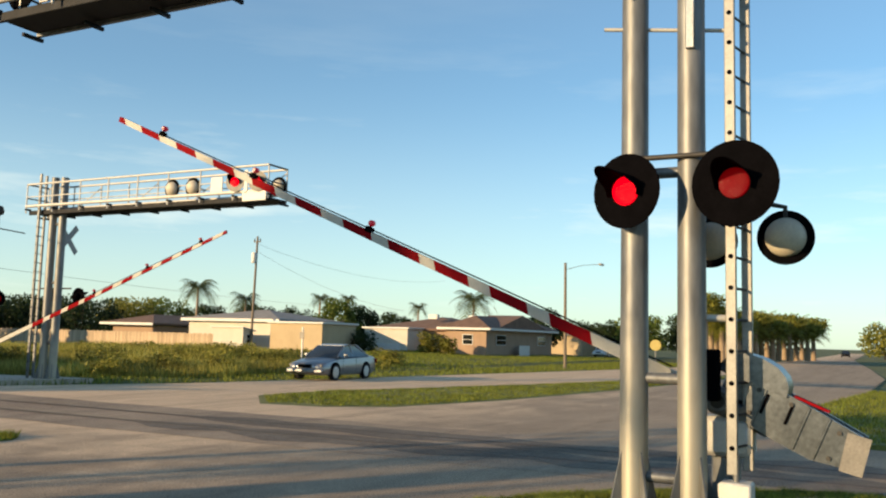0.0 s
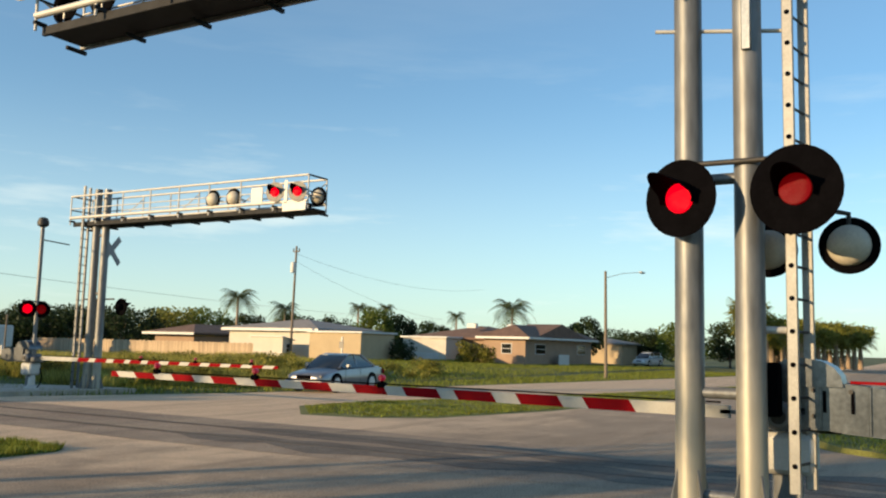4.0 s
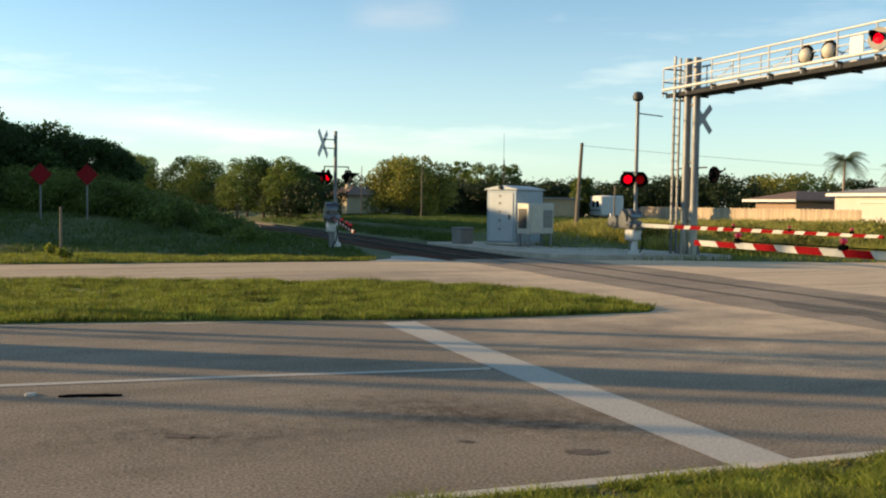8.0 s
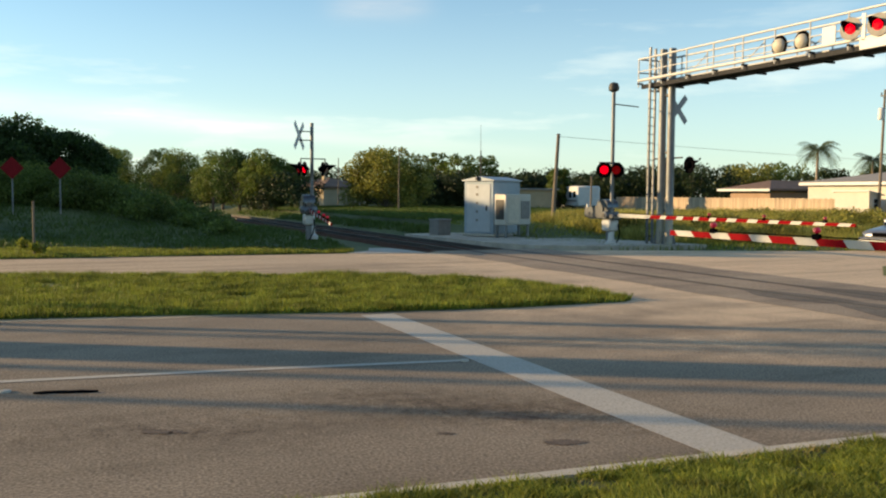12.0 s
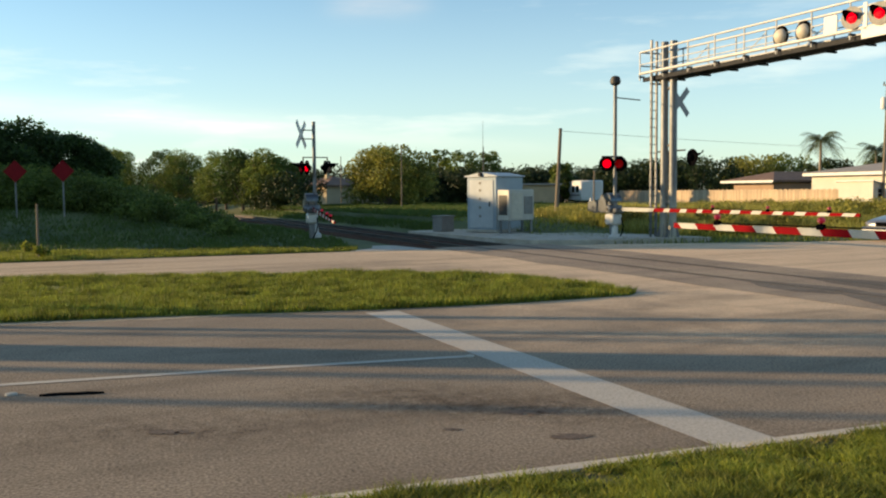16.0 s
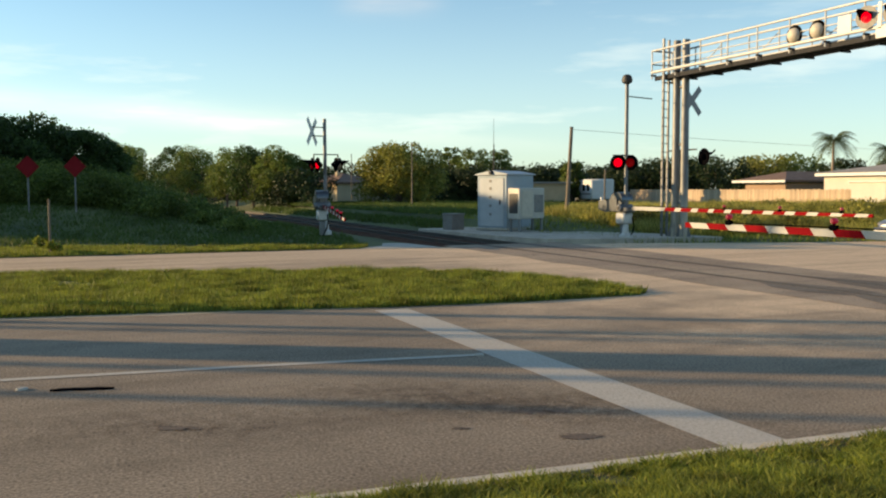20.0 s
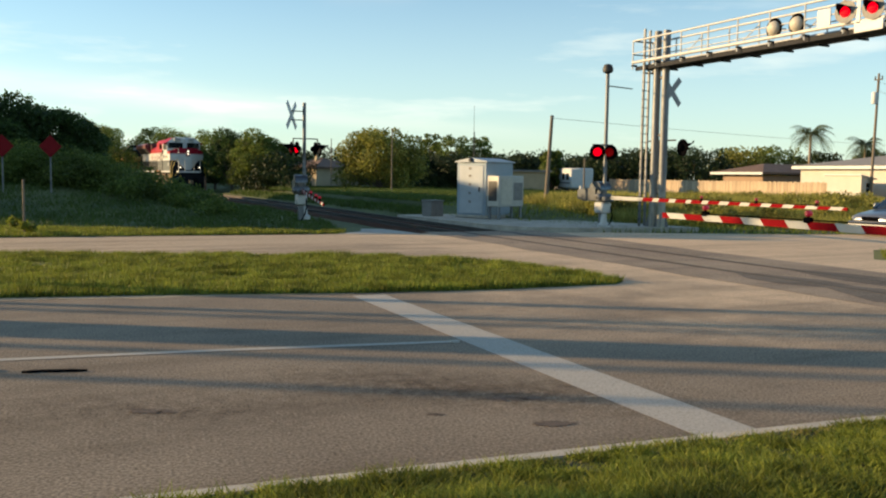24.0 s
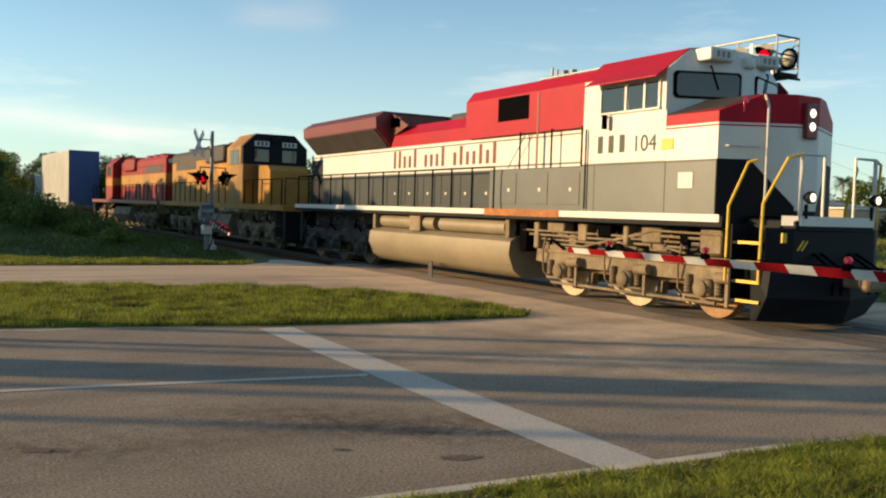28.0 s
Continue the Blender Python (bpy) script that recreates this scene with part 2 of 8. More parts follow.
BARK = mat("bark", (0.13, 0.10, 0.075), 0.9, 0, 0.3, 3, 25, 0.5, stretch=(3, 3, 0.7))
PALMBARK = mat("palm trunk", (0.30, 0.22, 0.15), 0.9, 0, 0.3, 3, 25, 0.5, stretch=(1, 1, 4))
RUBBER = mat("tyre rubber", (0.018, 0.018, 0.018), 0.8, 0, 0.2, 8, 60, 0.1)
SILVERPAINT = mat("silver car paint", (0.25, 0.26, 0.28), 0.28, 0.7, 0.04, 2, 300, 0.02)
LEAF_DARK = leaf_mat("dark green foliage", (0.024, 0.050, 0.013), (0.070, 0.118, 0.030), 0.42)
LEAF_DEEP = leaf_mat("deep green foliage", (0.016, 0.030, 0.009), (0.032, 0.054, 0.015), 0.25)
LEAF_MID = leaf_mat("green foliage", (0.064, 0.104, 0.020), (0.170, 0.212, 0.047), 0.46)
LEAF_WARM = leaf_mat("olive foliage", (0.110, 0.130, 0.025), (0.310, 0.290, 0.062), 0.42)
SCRUBLEAF = leaf_mat("olive scrub leaves", (0.115, 0.125, 0.021), (0.320, 0.285, 0.060), 0.40, patch=0.9, lo=0.45, hi=1.5)
PALMLEAF = leaf_mat("palm fronds", (0.04, 0.06, 0.02), (0.13, 0.15, 0.05))
GRASSLEAF = leaf_mat("mown grass blades", (0.080, 0.118, 0.016), (0.275, 0.285, 0.047), 0.42, patch=2.6, lo=0.5, hi=1.5)
# darker copy of the grass: tree shade on bank and slope is in its colour
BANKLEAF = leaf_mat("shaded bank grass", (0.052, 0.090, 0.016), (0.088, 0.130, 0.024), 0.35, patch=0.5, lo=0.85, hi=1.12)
STRAW = leaf_mat("dry straw blades", (0.26, 0.20, 0.07), (0.50, 0.41, 0.17), 0.35)
REEDLEAF = leaf_mat("tall dry grass", (0.160, 0.170, 0.030), (0.500, 0.430, 0.110), 0.44, patch=0.5, lo=0.45, hi=1.45)


# ---- mesh helpers ----
class Shape:
    """Collects vertices and faces of one part."""
    def __init__(self):
        self.v, self.f = [], []

    def add(self, vs, fs):
        n = len(self.v)
        self.v.extend(tuple(p) for p in vs)
        self.f.extend(tuple(i + n for i in f) for f in fs)
        return self

    def box(self, x0, y0, z0, x1, y1, z1, c=0.0):
        """A block, with its edges chamfered by c."""
        x0, x1 = min(x0, x1), max(x0, x1)
        y0, y1 = min(y0, y1), max(y0, y1)
        z0, z1 = min(z0, z1), max(z0, z1)
        c = min(c, (x1 - x0) * 0.45, (y1 - y0) * 0.45, (z1 - z0) * 0.45)
        if c <= 0:
            return self.add([(x0, y0, z0), (x1, y0, z0), (x1, y1, z0), (x0, y1, z0), (x0, y0, z1), (x1, y0, z1), (x1, y1, z1), (x0, y1, z1)],
                            [(0, 3, 2, 1), (4, 5, 6, 7), (0, 1, 5, 4), (1, 2, 6, 5), (2, 3, 7, 6), (3, 0, 4, 7)])
        pts, idx = [], {}
        for sx in (0, 1):
            for sy in (0, 1):
                for sz in (0, 1):
                    for k in range(3):
                        p = [(x0, x1)[sx], (y0, y1)[sy], (z0, z1)[sz]]
                        s = [sx, sy, sz]
                        for a in range(3):
                            if a != k:
                                p[a] += c * (1 - 2 * s[a])
                        idx[sx, sy, sz, k] = len(pts)
                        pts.append(p)
        fs = []
        for k in range(3):
            a, b = (k + 1) % 3, (k + 2) % 3
            for s in (0, 1):
                q = []
                for (u, w) in ((0, 0), (1, 0), (1, 1), (0, 1)):
                    key = [0, 0, 0]
                    key[k], key[a], key[b] = s, u, w
                    q.append(idx[(*key, k)])
                fs.append(tuple(q if s else q[::-1]))
            for u in (0, 1):
                for w in (0, 1):
                    e = []
                    for s in (0, 1):
                        key = [0, 0, 0]
                        key[k], key[a], key[b] = s, u, w
                        e.append((idx[(*key, a)], idx[(*key, b)]))
                    fs.append((e[0][0], e[1][0], e[1][1], e[0][1]))
        for sx in (0, 1):
            for sy in (0, 1):
                for sz in (0, 1):
                    fs.append(tuple(idx[sx, sy, sz, k] for k in range(3)))
        return self.add(pts, fs)

    def tube(self, p, q, r, r2=None, n=12, cap=True):
        p, q = Vector(p), Vector(q)
        d = (q - p).normalized()
        a = d.orthogonal().normalized()
        b = d.cross(a)
        r2 = r if r2 is None else r2
        vs = []
        for c, rr in ((p, r), (q, r2)):
            for i in range(n):
                t = 2 * math.pi * i / n
                vs.append(c + (a * math.cos(t) + b * math.sin(t)) * rr)
        fs = [(i, (i + 1) % n, n + (i + 1) % n, n + i) for i in range(n)]
        if cap:
            fs += [tuple(range(n - 1, -1, -1)), tuple(range(n, 2 * n))]
        return self.add(vs, fs)

    def path(self, pts, r, n=8):
        """One bent tube through all the points."""
        pts = [Vector(p) for p in pts]
        k = len(pts)
        vs, fs, a = [], [], None
        for i, p in enumerate(pts):
            d = ((pts[min(i + 1, k - 1)] - p).normalized() + (p - pts[max(i - 1, 0)]).normalized()).normalized()
            a = d.orthogonal().normalized() if a is None else (a - d * a.dot(d)).normalized()
            b = d.cross(a)
            for j in range(n):
                t = 2 * math.pi * j / n
                vs.append(p + (a * math.cos(t) + b * math.sin(t)) * r)
        for i in range(k - 1):
            fs += [(i * n + j, i * n + (j + 1) % n, i * n + n + (j + 1) % n, i * n + n + j) for j in range(n)]
        fs += [tuple(range(n - 1, -1, -1)), tuple(range((k - 1) * n, k * n))]
        return self.add(vs, fs)

    def lathe(self, rows, centre=(0, 0, 0), axis="z", n=20):
        """A turned body: rows of (radius, height)."""
        vs, fs = [], []
        for r, h in rows:
            for i in range(n):
                t = 2 * math.pi * i / n
                p = (r * math.cos(t), r * math.sin(t), h)
                if axis == "x":
                    p = (p[2], p[0], p[1])
                elif axis == "y":
                    p = (p[1], p[2], p[0])
                vs.append(Vector(p) + Vector(centre))
        for k in range(len(rows) - 1):
            for i in range(n):
                j = (i + 1) % n
                fs.append((k * n + i, k * n + j, k * n + n + j, k * n + n + i))
        fs += [tuple(range(n - 1, -1, -1)), tuple(range((len(rows) - 1) * n, len(rows) * n))]
        return self.add(vs, fs)

    def prism(self, outline, lo, hi, axis="z"):
        """An outline of (u, v) drawn out from lo to hi along an axis: z (x, y), x (y, z) or y (x, z)."""
        n = len(outline)
        vs = []
        for h in (lo, hi):
            for u, w in outline:
                vs.append({"z": (u, w, h), "x": (h, u, w), "y": (u, h, w)}[axis])
        fs = [(i, (i + 1) % n, n + (i + 1) % n, n + i) for i in range(n)]
        fs += [tuple(range(n - 1, -1, -1)), tuple(range(n, 2 * n))]
        return self.add(vs, fs)

    def moved(self, m):
        self.v = [tuple(m @ Vector(p)) for p in self.v]
        return self


def mesh_of(name, shape, material, smooth=False):
    me = bpy.data.meshes.new(name)
    me.from_pydata(shape.v, [], shape.f)
    bm = bmesh.new()
    bm.from_mesh(me)
    bmesh.ops.recalc_face_normals(bm, faces=bm.faces)
    bm.to_mesh(me)
    bm.free()
    if smooth:
        for p in me.polygons:
            p.use_smooth = len(p.vertices) == 4
        me.set_sharp_from_angle(angle=radians(40))
    me.materials.append(material)
    return me


def part(name, shape, material, parent=None, label="", smooth=True, m=None):
    ob = new(name, mesh_of(name, shape, material, smooth))
    if parent is not None:
        ob.parent = parent
    if m is not None:
        ob.matrix_basis = m
    return tagged(ob, label)


def again(ob, m, parent=None):
    """One more piece on the same mesh."""
    o = new(ob.name.split(".")[0], ob.data)
    o.parent = ob.parent if parent is None else parent
    o.matrix_basis = m
    return o


def thing(name, m, label, category, group="", kind=""):
    ob = new(name)
    ob.empty_display_size = 0.3
    ob.matrix_basis = m
    return tagged(ob, label, category, group, kind)


def solo(name, shape, material, label, category="", group="", kind="", smooth=True, m=None):
    ob = part(name, shape, material, None, label, smooth, m)
    return tagged(ob, "", category, group, kind)


def quads(name, verts, material, parent=None, tris=False):
    """A mesh of loose quads or triangles from an array of corners."""
    k = 3 if tris else 4
    n = len(verts) // k
    me = bpy.data.meshes.new(name)
    me.vertices.add(n * k)
    me.vertices.foreach_set("co", np.ascontiguousarray(verts, dtype=np.float32).ravel())
    me.loops.add(n * k)
    me.loops.foreach_set("vertex_index", np.arange(n * k, dtype=np.int32))
    me.polygons.add(n)
    me.polygons.foreach_set("loop_start", np.arange(0, n * k, k, dtype=np.int32))
    me.update(calc_edges=True)
    me.materials.append(material)
    ob = new(name, me)
    if parent is not None:
        ob.parent = parent
    return ob


# ---- ground, roads, railway ----
def lerp(rows, x):
    """Straight runs between rows of (x, value)."""
    if x <= rows[0][0]:
        return rows[0][1]
    for (a, u), (b, w) in zip(rows, rows[1:]):
        if x <= b:
            return u + (w - u) * (x - a) / (b - a)
    return rows[-1][1]


def smooth(a, b, x):
    t = min(1.0, max(0.0, (x - a) / (b - a)))
    return t * t * (3 - 2 * t)


TRACK_X, BEND_Y, BEND_R = 13.05, 42.0, 900.0


def track_x(y):
    return TRACK_X - max(0.0, y - BEND_Y) ** 2 / (2 * BEND_R)


def track_z(y):
    return 0.06 * smooth(22, 60, y)


FAR_EDGE = [(-400, 40), (-60, 29.5), (-1.3, 26.0), (8.7, 25.4), (17, 24.4), (23, 21.9), (32, 20.4), (57, 17.0), (90, 13.2), (160, 13.0), (400, 20)]
NEAR_EDGE = [(-400, 14), (-60, 8.2), (-10, 5.7), (1.2, 4.95), (5.7, 4.65), (7.6, 4.4), (8.5, 4.05), (9.3, 3.5), (10.1, 2.6), (10.7, 1.2), (10.9, -8), (17.0, -8), (17.2, 0.6), (18.2, 2.0), (19.7, 2.7), (24, 2.6), (40, 1.0), (60, 0.6), (90, 2.2), (160, 6.5), (400, 12)]


def hill(x, y):
    """Ground height: a low bank on the west side behind the far verge, the railway's bed, rough land beyond."""
    z = -0.08
    west = 1 - smooth(2.0, 9.5, x - (y - 30) * 0.02)
    bank = smooth(28.5, 42, y) * (0.25 + 1.0 * west)
    z += bank * (1 - 0.3 * smooth(60, 120, y))
    d = abs(x - track_x(y))
    if y > 24:
        w = smooth(1.7, 3.4, d)
        z = (track_z(y) - 0.22) * (1 - w) + z * w
    if x > 17 and y > 24:
        z += 0.35 * smooth(0, 12, y - lerp(FAR_EDGE, x) - 1.0) * (1 - smooth(60, 140, x))
    z += 0.04 * noise.noise((x * 0.25, y * 0.25, 0)) * smooth(0, 3, y - lerp(FAR_EDGE, x))
    return z


def grid_axis(stops):
    out = []
    for a, b, step in stops:
        n = max(1, round((b - a) / step))
        out += [a + (b - a) * i / n for i in range(n)]
    return out + [stops[-1][1]]


# ground colour kept low to stand in for shade on the field
GROUND = mat("rough grass ground", (0.048, 0.070, 0.016), 0.95, 0, 0.35, 0.25, 9.0, 0.6, color2=(0.115, 0.130, 0.032))
xs = grid_axis([(-3000, -400, 650), (-400, -60, 40), (-60, -20, 4), (-20, 40, 1.0), (40, 120, 5), (120, 400, 40), (400, 3000, 650)])
ys = grid_axis([(-3000, -300, 675), (-300, -20, 40), (-20, 10, 3), (10, 60, 1.0), (60, 140, 4), (140, 400, 40), (400, 3000, 650)])
g = Shape()
g.v = [(x, y, hill(x, y)) for y in ys for x in xs]
nx = len(xs)
g.f = [(j * nx + i, j * nx + i + 1, j * nx + nx + i + 1, j * nx + nx + i) for j in range(len(ys) - 1) for i in range(nx - 1)]
solo("ground", g, GROUND, "rough grassy ground reaching the horizon", "ground", kind="structure")

def asphalt(name, color, color2, dark, paint=None, bleached=None):
    """Worn asphalt: broad patches, streaks along the lanes, cracks, stone grain; or paint worn through to it."""
    m = bpy.data.materials.new(name)
    m.use_nodes = True
    t = m.node_tree
    b = t.nodes["Principled BSDF"]
    b.inputs["Roughness"].default_value, b.inputs["Specular IOR Level"].default_value = 0.92, 0.25
    tc = t.nodes.new("ShaderNodeTexCoord")

    def field(scale, detail, stretch, lo, hi, a, c):
        mp = t.nodes.new("ShaderNodeMapping")
        mp.inputs["Scale"].default_value = stretch
        mp.inputs["Rotation"].default_value = (0, 0, 0.1)
        n = t.nodes.new("ShaderNodeTexNoise")
        n.inputs["Scale"].default_value, n.inputs["Detail"].default_value, n.inputs["Roughness"].default_value = scale, detail, 0.65
        r = t.nodes.new("ShaderNodeMapRange")
        r.inputs["From Min"].default_value, r.inputs["From Max"].default_value = lo, hi
        r.inputs["To Min"].default_value, r.inputs["To Max"].default_value = a, c
        t.links.new(tc.outputs["Object"], mp.inputs["Vector"])
        t.links.new(mp.outputs["Vector"], n.inputs["Vector"])
        t.links.new(n.outputs["Fac"], r.inputs["Value"])
        return r.outputs["Result"], n.outputs["Fac"]

    def mix(fac, a, c, kind='MIX'):
        x = t.nodes.new("ShaderNodeMix")
        x.data_type, x.blend_type = 'RGBA', kind
        for k, v in ((0, fac), (6, a), (7, c)):
            if isinstance(v, (int, float)):
                x.inputs[k].default_value = v
            elif isinstance(v, tuple):
                x.inputs[k].default_value = (*v, 1)
            else:
                t.links.new(v, x.inputs[k])
        return x.outputs[2]

    broad, _ = field(0.35, 6, (1, 1, 1), 0.36, 0.64, 0, 1)
    last = mix(broad, color, color2)
    if bleached:
        # the colour grows paler towards the crossing's middle and the far lane
        sx = t.nodes.new("ShaderNodeSeparateXYZ")
        t.links.new(tc.outputs["Object"], sx.inputs["Vector"])
        wob, _ = field(0.5, 5, (1, 1, 1), 0.3, 0.7, -2.5, 2.5)
        ad = t.nodes.new("ShaderNodeMath")
        t.links.new(sx.outputs["X"], ad.inputs[0])
        t.links.new(wob, ad.inputs[1])
        rg = t.nodes.new("ShaderNodeMapRange")
        rg.inputs["From Min"].default_value, rg.inputs["From Max"].default_value = 4.5, 10.5
        rg.inputs["To Max"].default_value = 0.85
        t.links.new(ad.outputs["Value"], rg.inputs["Value"])
        ad2 = t.nodes.new("ShaderNodeMath")
        t.links.new(sx.outputs["Y"], ad2.inputs[0])
        t.links.new(wob, ad2.inputs[1])
        lanes = t.nodes.new("ShaderNodeMapRange")
        lanes.inputs["From Min"].default_value, lanes.inputs["From Max"].default_value = 7.0, 12.0
        lanes.inputs["To Min"].default_value = 0.25
        t.links.new(ad2.outputs["Value"], lanes.inputs["Value"])
        far_lane = t.nodes.new("ShaderNodeMapRange")
        far_lane.inputs["From Min"].default_value, far_lane.inputs["From Max"].default_value = 16.0, 22.0
        far_lane.inputs["To Max"].default_value = 0.6
        t.links.new(ad2.outputs["Value"], far_lane.inputs["Value"])
        most = t.nodes.new("ShaderNodeMath")
        most.operation = 'MAXIMUM'
        t.links.new(rg.outputs["Result"], most.inputs[0])
        t.links.new(far_lane.outputs["Result"], most.inputs[1])
        share = t.nodes.new("ShaderNodeMath")
        share.operation = 'MULTIPLY'
        t.links.new(most.outputs["Value"], share.inputs[0])
        t.links.new(lanes.outputs["Result"], share.inputs[1])
        last = mix(share.outputs["Value"], last, bleached)
    streak, _ = field(0.9, 7, (0.09, 1.6, 1), 0.48, 0.74, 0, 0.45)
    last = mix(streak, last, dark)
    blot, _ = field(1.3, 9, (0.5, 1.2, 1), 0.56, 0.74, 0, 0.45)
    last = mix(blot, last, dark)
    pits, _ = field(9, 6, (1, 1, 1), 0.60, 0.70, 0, 0.55)
    last = mix(pits, last, dark)
    grain, gf = field(42, 5, (1, 1, 1), 0.34, 0.66, 0.42, 1.52)
    last = mix(1.0, last, grain, 'MULTIPLY')
    stones, _ = field(75, 2, (1, 1, 1), 0.62, 0.74, 0, 0.5)
    last = mix(stones, last, tuple(min(0.6, c * 1.9) for c in color2))
    if paint:
        worn, _ = field(22, 6, (1, 1, 1), 0.46, 0.7, 1.0, 0.7)
        part_worn, _ = field(1.1, 4, (1, 1, 1), 0.35, 0.65, 0.55, 1.0)
        k = t.nodes.new("ShaderNodeMath")
        k.operation = 'MAXIMUM'
        j = t.nodes.new("ShaderNodeMath")
        j.operation = 'MULTIPLY'
        t.links.new(part_worn, j.inputs[0])
        j.inputs[1].default_value = 0.78
        t.links.new(worn, k.inputs[0])
        t.links.new(j.outputs["Value"], k.inputs[1])
        last = mix(k.outputs["Value"], last, mix(0.35, paint, grain, 'MULTIPLY'))
    t.links.new(last, b.inputs["Base Color"])
    bp = t.nodes.new("ShaderNodeBump")
    bp.inputs["Strength"].default_value, bp.inputs["Distance"].default_value = 0.4, 0.008
    t.links.new(gf, bp.inputs["Height"])
    t.links.new(bp.outputs["Normal"], b.inputs["Normal"])
    return m


ASPHALT = asphalt("worn tan asphalt", (0.212, 0.163, 0.118), (0.290, 0.225, 0.162), (0.110, 0.078, 0.053), bleached=(0.72, 0.515, 0.335))
DARKASPHALT = asphalt("dark patched asphalt", (0.25, 0.185, 0.135), (0.37, 0.28, 0.20), (0.09, 0.066, 0.05))
PAINT = asphalt("worn white road paint", (0.30, 0.25, 0.19), (0.40, 0.34, 0.26), (0.24, 0.20, 0.16), paint=(0.45, 0.405, 0.345))


def slab(name, stations, lo, hi, z0, z1, material, label, category, steps=1.0):
    """A strip between two edge lines, given as functions of x."""
    s = Shape()
    for x in stations:
        a, b = lo(x), hi(x)
        n = 8
        for i in range(n + 1):
            s.v.append((x, a + (b - a) * i / n, z1))
        s.v.append((x, b, z0))
        s.v.append((x, a, z0))
    k = 11
    for j in range(len(stations) - 1):
        for i in range(k):
            s.f.append((j * k + i, j * k + (i + 1) % k, (j + 1) * k + (i + 1) % k, (j + 1) * k + i))
    s.f += [tuple(range(k)), tuple(range((len(stations) - 1) * k, len(stations) * k))]
    return solo(name, s, material, label, category, kind="structure", smooth=False)


road_x = grid_axis([(-400, -60, 34), (-60, -10, 5), (-10, 7, 1.0), (7, 10.7, 0.3), (10.7, 17.2, 0.5), (17.2, 20, 0.4), (20, 60, 2), (60, 160, 10), (160, 400, 40)])
slab("road", road_x, lambda x: lerp(NEAR_EDGE, x), lambda x: lerp(FAR_EDGE, x), -0.4, 0.0, ASPHALT, "worn tan asphalt road in two carriageways", "road")


def island(name, outline, height, material, label, crown=0.006):
    """A raised grass bed with a rounded edge."""
    s = Shape()
    n = len(outline)
    cx, cy = sum(p[0] for p in outline) / n, sum(p[1] for p in outline) / n
    rings = [(1.0, 0.002), (0.985, height * 0.3), (0.955, height * 0.7), (0.9, height), (0.6, height + crown), (0.25, height + crown)]
    for f, z in rings:
        for x, y in outline:
            s.v.append((cx + (x - cx) * f, cy + (y - cy) * f, z))
    for r in range(len(rings) - 1):
        for i in range(n):
            j = (i + 1) % n
            s.f.append((r * n + i, r * n + j, r * n + n + j, r * n + n + i))
    s.f.append(tuple((len(rings) - 1) * n + i for i in range(n)))
    return solo(name, s, material, label, "grass median", kind="structure")


def dense(pts, step=0.6):
    """Points along a closed outline, no further apart than a step."""
    out = []
    for (a, b), (c, d) in zip(pts, pts[1:] + pts[:1]):
        n = max(1, round(math.hypot(c - a, d - b) / step))
        for i in range(n):
            u = i / n
            x, y = a + (c - a) * u, b + (d - b) * u
            w = 0.05 * noise.noise((x * 1.3, y * 1.3, 3.0))
            out.append((x + w, y + w))
    return out


TURF = mat("mown turf", (0.085, 0.105, 0.022), 0.95, 0, 0.3, 0.7, 25.0, 0.6, color2=(0.19, 0.19, 0.05))
# thatch under the blades, darkened to paint the shadowed gaps between tufts
DARKTURF = mat("dark thatch under grass", (0.030, 0.042, 0.012), 0.95, 0, 0.35, 2.0, 30.0, 0.6, color2=(0.075, 0.075, 0.026))
MEDIAN_W = [(9.25, 12.6), (8.9, 12.3), (6.6, 12.3), (4.3, 12.6), (1.5, 13.3), (-0.7, 13.7), (-12, 15.2), (-40, 17.0), (-40, 22.5), (-12, 21.5), (-1.0, 20.6), (3.4, 19.5), (7.0, 18.0), (8.4, 16.9), (9.0, 15.8), (9.3, 13.8)]
MEDIAN_E = [(17.6, 14.4), (17.9, 12.7), (19.2, 11.3), (24, 10.2), (33, 9.2), (50, 8.0), (70, 7.0), (70, 7.6), (52, 10.0), (40, 11.7), (30, 14.0), (23, 16.3), (20, 16.4)]
island("median_west", dense(MEDIAN_W), 0.012, TURF, "mown grass median of the road, west of the railway")
island("median_east", dense(MEDIAN_E), 0.015, TURF, "mown grass median of the road, east of the railway")

SAND = mat("sandy dirt", (0.36, 0.27, 0.17), 0.95, 0, 0.25, 3.0, 60, 0.4, color2=(0.46, 0.36, 0.25))
s = Shape()
edge = [(-14, 15.42), (-8, 14.65), (-0.7, 13.7), (1.5, 13.3), (4.3, 12.6)]
sx_ = grid_axis([(-14, 4.3, 0.3)])
for x in sx_:
    y, f = lerp(edge, x), 1 - smooth(0.5, 4.3, x)
    s.v += [(x, y - 0.05 - f * (0.16 + 0.22 * abs(noise.noise((x * 1.1, 0, 4)))), 0.0035), (x, y + 0.2, 0.0035)]
s.f = [(2 * i, 2 * i + 1, 2 * i + 3, 2 * i + 2) for i in range(len(sx_) - 1)]
solo("median_edge", s, SAND, "sandy dirt washed along the median's edge", "dirt edge", kind="structure", smooth=False)

